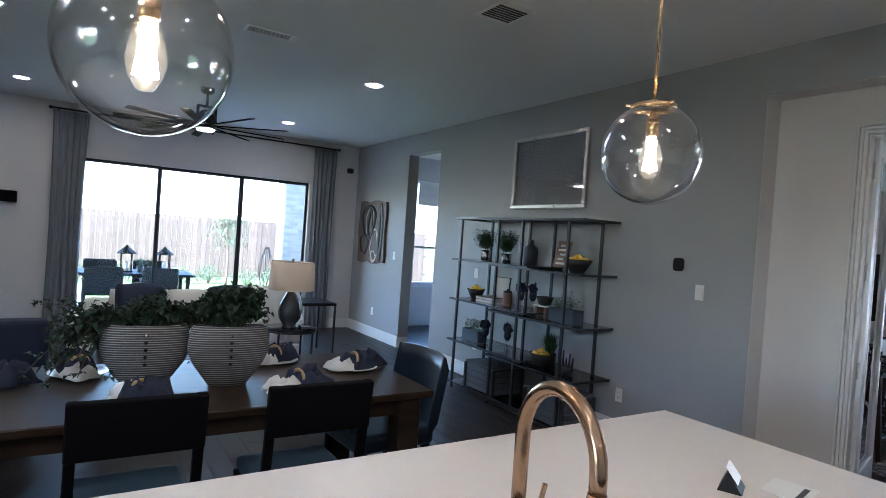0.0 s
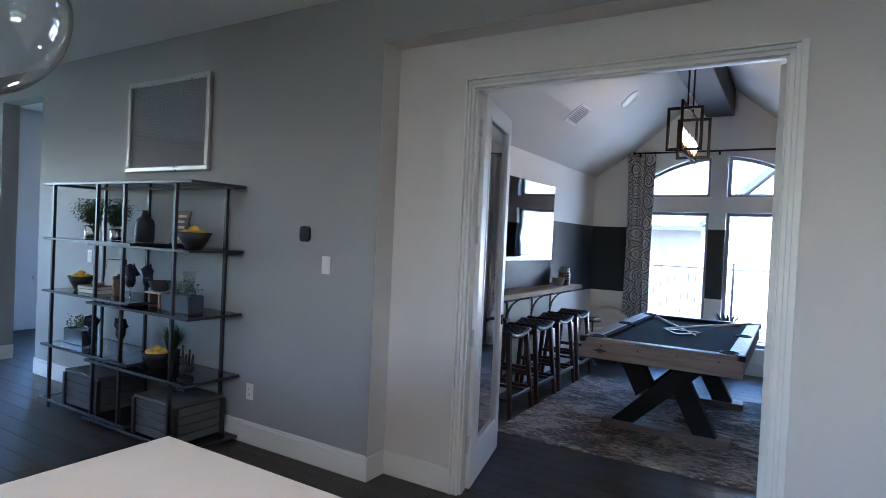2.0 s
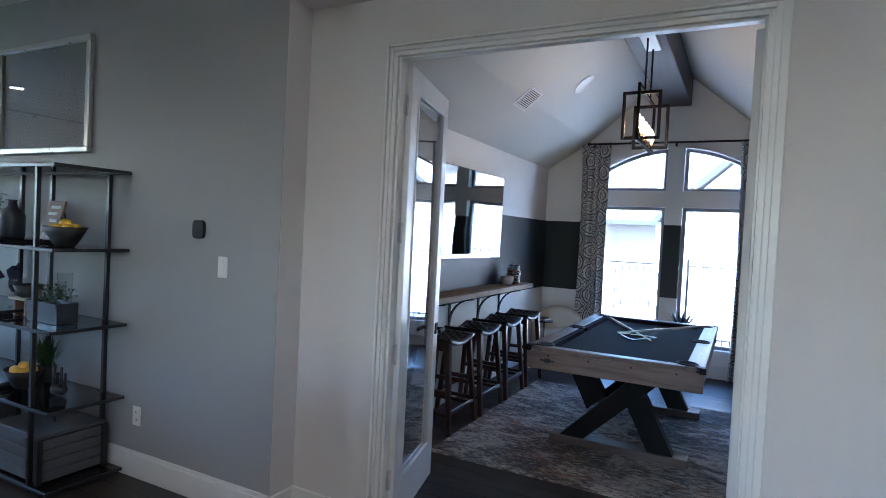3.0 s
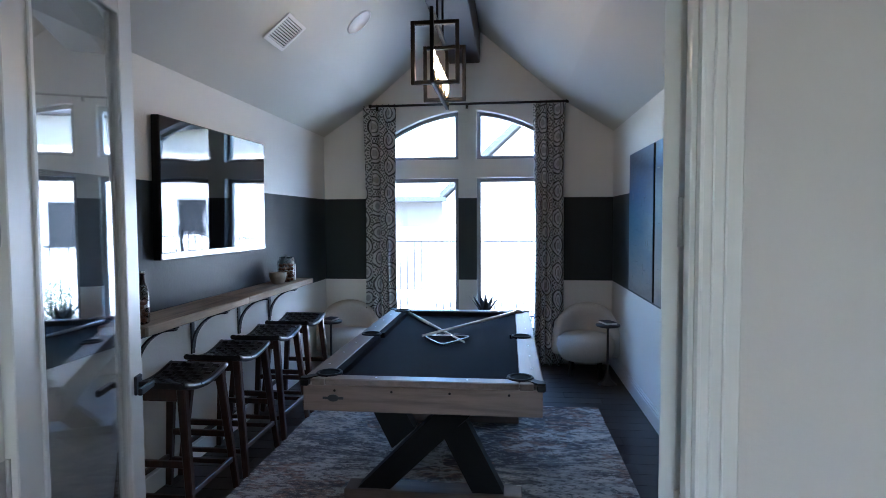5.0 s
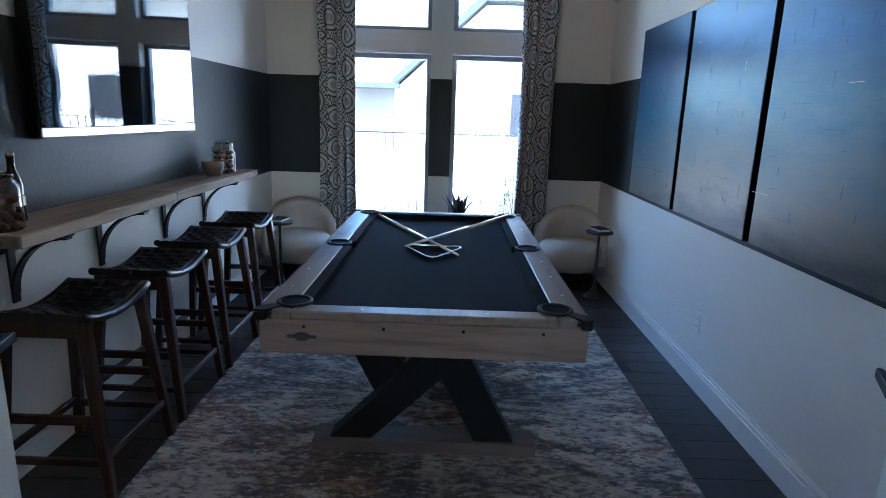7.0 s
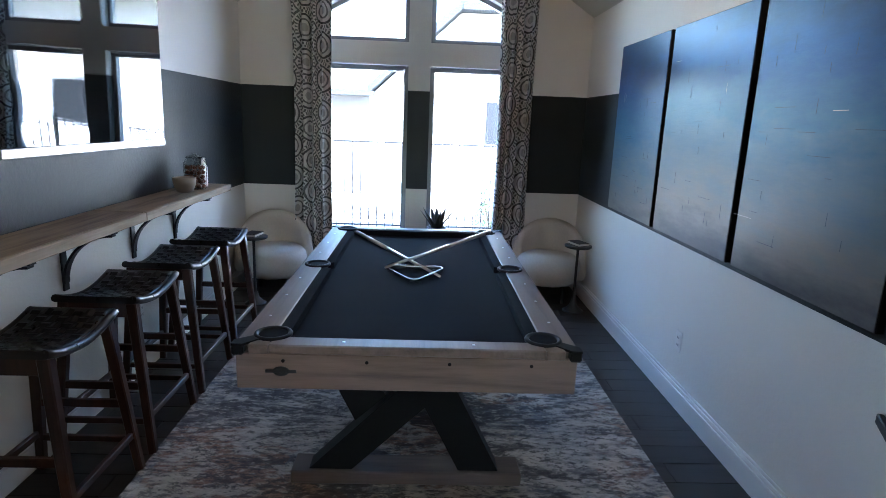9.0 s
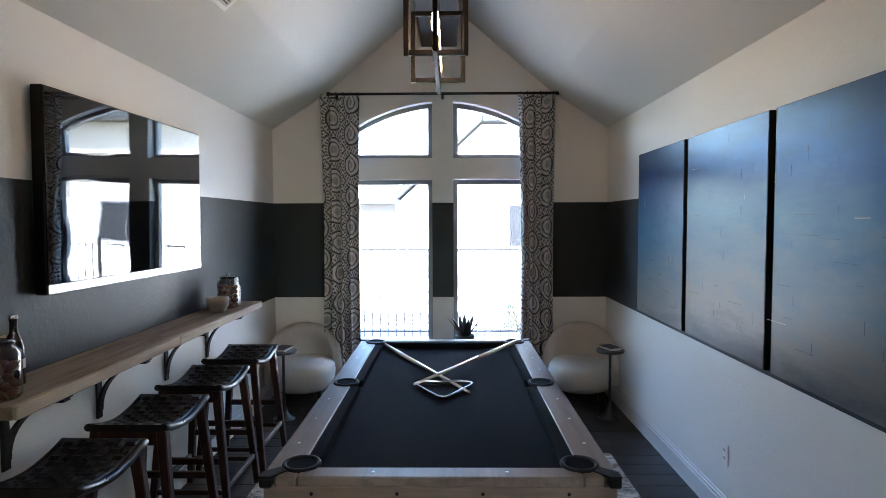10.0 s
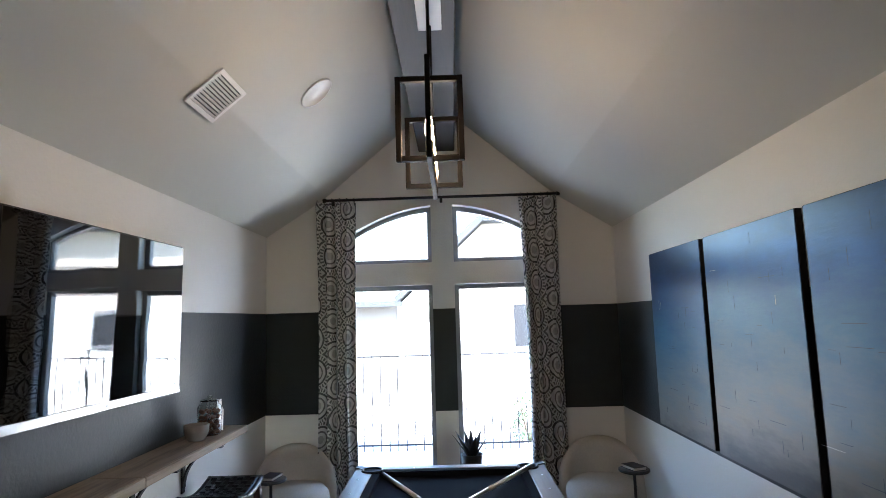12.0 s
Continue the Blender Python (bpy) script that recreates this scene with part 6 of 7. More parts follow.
def cloth_fold(bm, c, r, h, seed, spread=1.0):
    """A crumpled fan of folded cloth."""
    rng = random.Random(seed)
    n = 18
    rings = []
    for f, zz in ((0.05, 0.45), (0.4, 0.9), (0.75, 0.75), (1.0, 0.12)):
        rings.append([bm.verts.new((c[0] + r * f * spread * math.cos(2 * math.pi * k / n) * (1 + 0.25 * math.sin(5 * k + seed) + rng.uniform(-0.18, 0.18)), c[1] + r * f * math.sin(2 * math.pi * k / n) * (1 + 0.2 * math.cos(7 * k + seed)), c[2] + h * zz * (0.45 + 0.85 * rng.random()))) for k in range(n)])
    bm.faces.new(rings[0])
    for a, b in zip(rings, rings[1:]):
        for k in range(n):
            bm.faces.new((a[k], a[(k + 1) % n], b[(k + 1) % n], b[k])).smooth = True
    lo = [bm.verts.new((v.co.x, v.co.y, c[2])) for v in rings[-1]]
    for k in range(n):
        bm.faces.new((rings[-1][k], rings[-1][(k + 1) % n], lo[(k + 1) % n], lo[k]))


def place_setting(x, y, rot, seed):
    p = thing("plate", pose(x, y, 0.7605, 0, 0, rot), "white china dinner plate on the dining table", "plate", "place settings")
    bm = bmesh.new()
    lathe(bm, [(0.08, 0.0), (0.085, 0.004), (0.135, 0.016), (0.137, 0.019), (0.13, 0.019), (0.085, 0.009), (0.001, 0.008)], 36)
    part("plate_body", bm, CHINA, p)
    q = thing("napkin", pose(x, y, 0.7705, 0, 0, rot), "navy and white linen napkin in a gold ring", "napkin", "place settings")
    bm = bmesh.new()
    cloth_fold(bm, (0.055, 0, 0), 0.105, 0.095, seed, 1.25)
    part("navy_cloth", bm, NAVY_CLOTH, q)
    bm = bmesh.new()
    cloth_fold(bm, (-0.085, 0.01, 0), 0.08, 0.06, seed + 5, 1.3)
    part("white_cloth", bm, WHITE_CLOTH, q, "white linen end")
    bm = bmesh.new()
    tube(bm, [(-0.005, 0.042 * math.cos(a), 0.046 + 0.042 * math.sin(a)) for a in (2 * math.pi * i / 20 for i in range(20))], 0.009, 8, True)
    part("ring", bm, WICKER_RING, q, "gold napkin ring")


for i, (x, y, r) in enumerate(((0.43, 3.17, -60), (1.16, 3.19, 20), (1.62, 3.53, 8), (0.20, 3.76, 100), (1.22, 3.82, 40), (-0.17, 3.66, -15))):
    place_setting(x, y, r, 3 + i)

# ---- open shelving with its things ----
e = thing("etagere", pose(0, 0, 0), "gunmetal open shelving unit with smoked glass shelves", "shelving unit")
EX0, EX1 = 3.645, 4.075
for y in (5.48, 4.835, 4.475, 3.875):
    for x in (EX0 + 0.012, EX1 - 0.012):
        bx("post", (x - 0.012, x + 0.012, y - 0.012, y + 0.012, 0.0, 1.815), GUNMETAL, e, 0.002)
SH = {"left": (4.36, 5.61, (1.392, 0.962, 0.52, 0.075)), "right": (3.69, 4.93, (1.375, 0.925, 0.484, 0.045))}
for k, (y0, y1, zs) in SH.items():
    for z in zs:
        bm = bmesh.new()
        for x in (EX0 - 0.006, EX1 - 0.012):
            box(bm, x, x + 0.018, y0, y1, z - 0.02, z - 0.002, 0.002)
        for y in (y0, y1 - 0.018):
            box(bm, EX0 + 0.012, EX1 - 0.012, y, y + 0.018, z - 0.02, z - 0.002, 0.002)
        fr = part("shelf_frame", bm, GUNMETAL, e)
        bx("shelf_glass", (EX0 + 0.012, EX1 - 0.012, y0 + 0.018, y1 - 0.018, z - 0.010, z - 0.002), SHELF_GLASS, fr, 0)
bm = bmesh.new()
for x in (EX0 - 0.006, EX1 - 0.012):
    box(bm, x, x + 0.018, 3.69, 5.61, 1.815, 1.836, 0.002)
for y in (3.69, 5.592):
    box(bm, EX0 + 0.012, EX1 - 0.012, y, y + 0.018, 1.815, 1.836, 0.002)
fr = part("top_frame", bm, GUNMETAL, e)
bx("top_glass", (EX0 + 0.012, EX1 - 0.012, 3.708, 5.592, 1.826, 1.834), SHELF_GLASS, fr, 0)


def fruit_bowl(x, y, z, sx, seed, label):
    """A boat-shaped dark bowl heaped with lemons."""
    b = thing("fruit_bowl", pose(x, y, z), label, "bowl", "lemon bowls")
    bm = bmesh.new()
    lathe(bm, [(0.05, 0.0), (0.06, 0.004), (0.095, 0.06), (0.125, 0.115), (0.118, 0.115), (0.085, 0.06), (0.001, 0.03)], 28, sx=0.8, sy=sx)
    part("bowl_body", bm, DARK_CLAY, b)
    rng = random.Random(seed)
    for i in range(7):
        a = i * 1.05
        k = 0.058 if i < 6 else 0.0
        bm = bmesh.new()
        ball(bm, (k * math.cos(a) * 0.8, k * math.sin(a) * sx, 0.105 + (0.028 if i == 6 else 0.0)), 0.031, 1.0, 1.25, 0.95, 2)
        ball(bm, (k * math.cos(a) * 0.8, k * math.sin(a) * sx + 0.036, 0.105 + (0.028 if i == 6 else 0.0)), 0.009, sub=1)
        part("lemon", bm, LEMON, b, "ripe yellow lemon")


def shelf_plant(x, y, z, pot_m, pot, n, h, spread, leaf_m, label, seed, blade=False):
    """A pot with a tuft: round pot (r, h) or oblong pot (wx, wy, h)."""
    g = thing("potted_plant", pose(x, y, z), label, "plant", "shelf plants")
    bm = bmesh.new()
    if len(pot) == 2:
        r, ph = pot
        lathe(bm, [(r * 0.8, 0), (r * 0.84, 0.004), (r, ph), (r * 0.9, ph), (r * 0.82, ph * 0.85), (0.001, ph * 0.84)], 20)
    else:
        wx, wy, ph = pot
        prism(bm, [(-wx * 0.44, 0), (wx * 0.44, 0), (wx * 0.5, ph), (wx * 0.43, ph), (wx * 0.4, ph * 0.85), (-wx * 0.4, ph * 0.85), (-wx * 0.43, ph), (-wx * 0.5, ph)], 1, -wy / 2, wy / 2)
        box(bm, -wx * 0.46, wx * 0.46, -wy / 2 - 0.006, -wy / 2, 0, ph, 0.001)
        box(bm, -wx * 0.46, wx * 0.46, wy / 2, wy / 2 + 0.006, 0, ph, 0.001)
    part("pot", bm, pot_m, g)
    rng = random.Random(seed)
    bm = bmesh.new()
    for i in range(n):
        a = rng.uniform(0, 6.283)
        if len(pot) == 2:
            q = Vector((rng.uniform(-1, 1) * pot[0] * 0.5, rng.uniform(-1, 1) * pot[0] * 0.5, ph * 0.85))
        else:
            q = Vector((rng.uniform(-0.4, 0.4) * pot[0], rng.uniform(-0.45, 0.45) * pot[1], ph * 0.85))
        lean = Vector((math.cos(a), math.sin(a), 0)) * spread * rng.uniform(0.1, 1)
        top = q + lean + Vector((0, 0, h * rng.uniform(0.5, 1)))
        if blade:
            leaf(bm, q, top - q, (top - q).length, 0.008, 0.12)
        else:
            for k in range(5):
                f = 0.3 + 0.7 * k / 4
                leaf(bm, q.lerp(top, f), Vector((rng.uniform(-1, 1), rng.uniform(-1, 1), rng.uniform(-0.3, 0.8))), rng.uniform(0.02, 0.042), rng.uniform(0.011, 0.02))
    part("leaves", bm, leaf_m, g)


def goblet(x, y, z):
    g = thing("wine_glass", pose(x, y, z), "dark stemmed wine glass with a navy napkin tucked in", "glass", "shelf glasses")
    bm = bmesh.new()
    lathe(bm, [(0.034, 0.0), (0.034, 0.003), (0.006, 0.008), (0.004, 0.08), (0.02, 0.09), (0.036, 0.12), (0.038, 0.15), (0.032, 0.185)], 20, cap=False)
    part("glass_body", bm, JAR_GLASS, g)
    bm = bmesh.new()
    lathe(bm, [(0.018, 0.092), (0.033, 0.12), (0.034, 0.17), (0.05, 0.20), (0.028, 0.235), (0.012, 0.245)], 12)
    rng = random.Random(int(y * 100))
    for v in bm.verts:
        if v.co.z > 0.18:
            v.co += Vector((rng.uniform(-0.02, 0.02), rng.uniform(-0.03, 0.03), rng.uniform(-0.02, 0.03)))
    part("tucked_napkin", bm, NAVY_CLOTH, g, "dark navy napkin")


XM = 3.86
shelf_plant(XM, 5.30, 1.392, CHROME, (0.06, 0.11), 200, 0.22, 0.14, LEAF, "leafy green plant in a silver pot on the shelf", 1)
shelf_plant(XM + 0.03, 4.98, 1.392, CHROME, (0.055, 0.09), 200, 0.24, 0.12, LEAF, "leafy green plant in a silver pot on the shelf", 2)
b = thing("bottle_vase", pose(XM + 0.04, 4.62, 1.392), "slate blue ceramic bottle vase", "vase")
bm = bmesh.new()
lathe(bm, [(0.062, 0.0), (0.07, 0.01), (0.072, 0.14), (0.06, 0.175), (0.028, 0.20), (0.022, 0.235), (0.028, 0.245), (0.018, 0.246)], 24)
part("body", bm, BLUE_CLAY, b)
b = thing("display_plaque", pose(XM + 0.03, 4.21, 1.379), "dark patterned plaque leaning on an easel", "plaque")
bx("board", (-0.008, 0.008, -0.085, 0.085, 0.02, 0.27), BROWN_CLAY, b, 0.004, m=pose(0, 0, 0.0, 0, 14, 0))
for k in range(5):
    bx("carving", (-0.013, -0.009, -0.06 + 0.012 * (k % 2), 0.05 - 0.015 * (k % 3), 0.05 + 0.042 * k, 0.068 + 0.042 * k), PAPER, b, 0.001, m=pose(0, 0, 0.0, 0, 14, 0))
for s in (-1, 1):
    bm = bmesh.new()
    tube(bm, [(-0.05, s * 0.05, 0.004), (0.0, s * 0.05, 0.02), (0.09, s * 0.02, 0.2)], 0.004, 6)
    tube(bm, [(0.09, s * 0.02, 0.2), (0.10, s * 0.05, 0.003)], 0.004, 6)
    part("easel_leg", bm, BLACK_METAL, b)
fruit_bowl(XM - 0.02, 3.93, 1.375, 1.25, 1, "dark boat-shaped bowl heaped with yellow lemons")
fruit_bowl(XM - 0.02, 5.40, 0.962, 0.78, 2, "dark bowl heaped with yellow lemons")
for i, (m, l) in enumerate(((PAPER, "cream covered book"), (BROWN_CLAY, "brown covered book"))):
    k = thing("book", pose(XM - 0.03, 5.14, 0.9625 + 0.028 * i, 0, 0, 4 * i), l + " lying on the glass shelf", "book", "shelf books")
    bx("pages", (-0.075, 0.075, -0.13, 0.13, 0.003, 0.024), PAPER, k, 0.001)
    bx("cover", (-0.08, 0.08, -0.135, 0.135, 0.0, 0.003), m, k, 0)
    bx("cover", (-0.08, 0.08, -0.135, 0.135, 0.024, 0.027), m, k, 0)
b = thing("tablet_frame", pose(XM + 0.05, 5.06, 0.9625), "pale framed print standing on the shelf", "picture")
bx("frame", (-0.008, 0.008, -0.09, 0.09, 0.0, 0.27), INK, b, 0.002, m=pose(0, 0, 0.004, 0, 10, 18))
bx("sheet", (-0.011, -0.0085, -0.082, 0.082, 0.008, 0.262), PHOTO, b, 0, m=pose(0, 0, 0.004, 0, 10, 18))
b = thing("small_dish", pose(XM - 0.06, 5.06, 1.0185), "small pale stone dish on the books", "dish")
bm = bmesh.new()
lathe(bm, [(0.025, 0.0), (0.045, 0.02), (0.048, 0.028), (0.04, 0.026), (0.001, 0.01)], 18)
part("dish", bm, STONE, b)
b = thing("jar", pose(XM, 4.88, 0.9625), "brown stoneware lidded jar", "jar")
bm = bmesh.new()
lathe(bm, [(0.042, 0.0), (0.046, 0.01), (0.046, 0.12), (0.04, 0.13)], 20)
part("body", bm, BROWN_CLAY, b)
bm = bmesh.new()
lathe(bm, [(0.044, 0.13), (0.044, 0.145), (0.01, 0.152), (0.01, 0.165)], 20)
part("lid", bm, DARK_CLAY, b)
goblet(XM - 0.08, 4.58, 0.963)
goblet(XM + 0.02, 4.52, 0.963)
goblet(XM - 0.06, 5.12, 0.521)
goblet(XM + 0.02, 4.86, 0.521)
b = thing("footed_bowl", pose(XM, 4.33, 0.926), "dark bowl on a small white wooden stand", "bowl")
bx("stand_top", (-0.07, 0.07, -0.09, 0.09, 0.10, 0.112), PAPER, b)
for s in (-1, 1):
    bx("stand_leg", (-0.05, 0.05, s * 0.06 - 0.012, s * 0.06 + 0.012, 0.0, 0.10), BROWN_CLAY, b)
bm = bmesh.new()
lathe(bm, [(0.04, 0.112), (0.06, 0.125), (0.082, 0.19), (0.075, 0.19), (0.05, 0.135), (0.001, 0.125)], 22)
part("bowl_body", bm, DARK_CLAY, b)
shelf_plant(XM - 0.03, 4.02, 0.926, BLUE_CLAY, (0.13, 0.30, 0.12), 46, 0.12, 0.06, LEAF_SUCCULENT, "succulents in an oblong slate planter", 5)
shelf_plant(XM - 0.03, 5.36, 0.521, BLUE_CLAY, (0.13, 0.28, 0.12), 46, 0.13, 0.05, LEAF_SUCCULENT, "succulents in an oblong slate planter", 6)
b = thing("hurricane_glass", pose(XM + 0.12, 4.16, 0.926), "tall clear cut-glass tumbler", "glass")
bm = bmesh.new()
lathe(bm, [(0.03, 0.0), (0.034, 0.004), (0.044, 0.27)], 20, cap=False)
part("body", bm, JAR_GLASS, b)
fruit_bowl(XM - 0.03, 4.30, 0.485, 0.95, 3, "dark bowl heaped with yellow lemons")
shelf_plant(XM + 0.12, 4.34, 0.485, DARK_CLAY, (0.06, 0.10), 240, 0.24, 0.11, LEAF, "fine grassy green plant in a dark pot", 8, True)
b = thing("sculpture", pose(XM, 3.98, 0.485), "small dark abstract spiky sculpture", "sculpture")
bm = bmesh.new()
ball(bm, (0, 0, 0.035), 0.04, 1, 1.6, 0.85, 2)
for a, h in ((-0.05, 0.14), (-0.015, 0.17), (0.02, 0.13), (0.055, 0.19)):
    tube(bm, [(0, a, 0.04), (0.004, a * 1.15, h)], 0.011, 8, r_end=0.006)
part("body", bm, DARK_CLAY, b)


def crate(x, y, z):
    """A slatted trunk with a metal-edged lid and a wire handle."""
    c = thing("storage_crate", pose(x, y, z), "grey slatted storage crate with a wire handle", "crate", "crates on the lowest shelf")
    X, Y, H = 0.185, 0.235, 0.265
    bx("liner", (-X + 0.012, X - 0.012, -Y + 0.012, Y - 0.012, 0.004, H - 0.03), CRATE_M, c, 0)
    for k in range(4):
        z0 = 0.006 + 0.062 * k
        for s in (-1, 1):
            bx("slat", (s * X - (0.012 if s > 0 else 0), s * X + (0.012 if s < 0 else 0), -Y, Y, z0, z0 + 0.054), CRATE_M, c, 0.002)
            bx("slat", (-X + 0.0125, X - 0.0125, s * Y - (0.012 if s > 0 else 0), s * Y + (0.012 if s < 0 else 0), z0, z0 + 0.054), CRATE_M, c, 0.002)
    bx("lid", (-X - 0.006, X + 0.006, -Y - 0.006, Y + 0.006, H - 0.012, H + 0.01), CRATE_M, c, 0.003)
    for sx in (-1, 1):
        for sy in (-1, 1):
            bx("corner_strap", (sx * X - 0.016, sx * X + 0.016, sy * Y - 0.016, sy * Y + 0.016, 0.0, H - 0.013), GUNMETAL, c, 0.002)
    bm = bmesh.new()
    tube(bm, [(-0.0, -0.05, H + 0.01), (0, -0.05, H + 0.04), (0, 0.05, H + 0.04), (0, 0.05, H + 0.01)], 0.004, 6)
    part("handle", bm, GUNMETAL, c)
    return c


k0 = crate(XM, 5.02, 0.0755)
copy_thing(k0, pose(XM, 4.06, 0.0455))

# ---- living room ----
a = thing("wall_sculpture", pose(WA, 8.62, 1.13), "carved live-edge burl wood wall panel with swirling inlays", "wall art")
bm = bmesh.new()
pts = []
for i in range(40):
    q = 2 * math.pi * i / 40
    sq = 1 / max(abs(math.cos(q)), abs(math.sin(q)))
    r = min(sq, 1.38)
    pts.append((0.47 * r * math.cos(q) * (1 + 0.03 * math.sin(5 * q + 1)), 0.5 + 0.48 * r * math.sin(q) * (1 + 0.03 * math.cos(7 * q))))
prism(bm, pts, 0, -0.045, -0.003)
part("slab", bm, BURL_MID, a)
rng = random.Random(5)
for k, (y, z, ry, rz, mm, tw) in enumerate(((0.1, 0.66, 0.22, 0.27, BURL_DARK, 0.06), (0.06, 0.64, 0.12, 0.26, BURL_PALE, 0.022), (0.04, 0.62, 0.07, 0.2, BURL_DARK, 0.07), (-0.14, 0.3, 0.13, 0.22, BURL_PALE, 0.024), (-0.12, 0.12, 0.09, 0.08, BURL_PALE, 0.024), (-0.33, 0.5, 0.05, 0.42, BURL_DARK, 0.07), (0.24, 0.3, 0.14, 0.16, BURL_DARK, 0.05))):
    bm = bmesh.new()
    tube(bm, [(-0.047, y + ry * math.cos(q) * (1 + 0.15 * math.sin(3 * q + k)), z + rz * math.sin(q) * (1 + 0.12 * math.cos(2 * q + k))) for q in (2 * math.pi * i / 28 for i in range(28))], tw * 0.55, 8, True)
    for v in bm.verts:
        v.co.x = -0.047 + (v.co.x + 0.047) * 0.5
    part("carved_swirl", bm, mm, a)
curtain_rod((-0.19, END - 0.09, 2.925), (3.70, END - 0.09, 2.925), (0.02, 0.5, 0.98), "black iron curtain rod above the sliding doors", (0, 0.088, 0))
for x0, x1, sd in ((-0.17, 0.22, 4), (3.30, 3.68, 6)):
    t = thing("curtain", pose(0, 0, 0), "pleated blue-grey patterned drape hanging to the floor", "curtain", "living room drapes")
    drape("cloth", x0, x1, END - 0.09, 0.015, 2.905, 5, 0.04, DRAPE_GREY, t, "x", sd)

f = thing("ceiling_fan", pose(1.27, 7.0, HIGH), "black ceiling fan with many slim blades and a light", "ceiling fan")
bm = bmesh.new()
lathe(bm, [(0.075, -0.001), (0.075, -0.03), (0.05, -0.06), (0.014, -0.065), (0.014, -0.2)], 24)
part("canopy", bm, BLACK_METAL, f)
bm = bmesh.new()
for s in (-1, 1):
    box(bm, s * 0.09 - 0.012, s * 0.09 + 0.012, -0.03, 0.03, -0.4, -0.19, 0.003)
box(bm, -0.102, 0.102, -0.03, 0.03, -0.21, -0.19, 0.003)
part("yoke", bm, BLACK_METAL, f)
bm = bmesh.new()
lathe(bm, [(0.05, -0.24), (0.1, -0.3), (0.115, -0.36), (0.115, -0.42), (0.09, -0.44)], 28)
part("motor", bm, BLACK_METAL, f)
bm = bmesh.new()
lathe(bm, [(0.09, -0.44), (0.085, -0.455), (0.001, -0.46)], 24)
part("light", bm, CAN_LENS, f, "lit frosted light")
bm = bmesh.new()
box(bm, 0.10, 0.88, -0.042, 0.042, -0.005, 0.005, 0.003, m=pose(0, 0, 0, 12, 0, 0))
bl = data_of(bm, "blade", CHAIR_BLACK)
for i in range(9):
    o = new("blade", bl)
    o.parent = f
    o.matrix_basis = pose(0, 0, -0.40, 0, 0, 40 * i + 8)

# end table and lamp
t = thing("end_table", pose(2.02, 6.0, 0), "round black end table with a dark glass top", "side table")
for i in range(4):
    q = math.radians(45 + 90 * i)
    bm = bmesh.new()
    tube(bm, [(0.24 * math.cos(q), 0.24 * math.sin(q), 0), (0.24 * math.cos(q), 0.24 * math.sin(q), 0.575)], 0.011, 8)
    part("leg", bm, BLACK_METAL, t)
for z in (0.575, 0.15):
    bm = bmesh.new()
    tube(bm, [(0.25 * math.cos(q), 0.25 * math.sin(q), z) for q in (2 * math.pi * i / 36 for i in range(36))], 0.012, 8, True)
    part("ring_rail", bm, BLACK_METAL, t)
bm = bmesh.new()
lathe(bm, [(0.255, 0.588), (0.255, 0.599), (0.001, 0.6)], 40)
part("top", bm, plain("black glass top", (0.01, 0.011, 0.013), 0.06, var=0.1, relief=0), t)
l = thing("table_lamp", pose(2.0, 6.0, 0.601), "mercury glass table lamp with a cream drum shade", "table lamp")
bm = bmesh.new()
lathe(bm, [(0.07, 0.0), (0.07, 0.01), (0.06, 0.02), (0.105, 0.09), (0.118, 0.16), (0.095, 0.25), (0.05, 0.33), (0.02, 0.38), (0.012, 0.45)], 28)
part("base", bm, LAMP_BASE, l)
bm = bmesh.new()
lathe(bm, [(0.225, 0.375), (0.212, 0.655), (0.208, 0.655), (0.221, 0.375)], 40, cap=False)
part("shade", bm, LAMP_SHADE, l)
bm = bmesh.new()
tube(bm, [(0, 0, 0.45), (0, 0, 0.66)], 0.005, 8)
tube(bm, [(-0.209, 0, 0.645), (0.209, 0, 0.645)], 0.003, 6)
ball(bm, (0, 0, 0.675), 0.014)
part("harp", bm, CHROME, l)
b = thing("decor_box", pose(2.12, 5.86, 0.601), "small reflective tray box on the end table", "box")
bx("body", (-0.06, 0.06, -0.04, 0.04, 0, 0.035), CHROME, b, 0.004)

t = thing("square_side_table", pose(2.68, 7.5, 0), "black square side table with slim metal legs", "side table")
for x in (-0.29, 0.29):
    for y in (-0.29, 0.29):
        bx("leg", (x - 0.012, x + 0.012, y - 0.012, y + 0.012, 0, 0.65), BLACK_METAL, t, 0.002)
bx("top", (-0.305, 0.305, -0.305, 0.305, 0.65, 0.685), plain("black lacquer", (0.012, 0.013, 0.018), 0.25, var=0.1), t, 0.004)
bx("base_rail", (-0.278, 0.278, -0.3, -0.28, 0.0, 0.02), BLACK_METAL, t, 0.002)


def cushion(bm, c, w, h, d, m=None):
    made = bmesh.ops.create_cube(bm, size=1.0)["verts"]
    geom = bmesh.ops.subdivide_edges(bm, edges=list({e for v in made for e in v.link_edges}), cuts=7, use_grid_fill=True)
    vs = {v for f in bm.faces for v in f.verts if max(abs(q) for q in v.co) < 0.51}
    for v in vs:
        u, t, s = v.co.x * 2, v.co.z * 2, v.co.y * 2
        k = (1 - abs(u) ** 3 * 0.55) * (1 - abs(t) ** 3 * 0.55)
        co = Vector((u * w / 2 * (1 - 0.04 * t * t), s * d / 2 * (0.25 + 0.75 * k), t * h / 2 * (1 - 0.04 * u * u)))
        v.co = (m @ co if m is not None else co) + Vector(c) + Vector((50, 0, 0))
    for v in vs:
        for f in v.link_faces:
            f.smooth = True
    for v in vs:
        v.co.x -= 50
    return vs


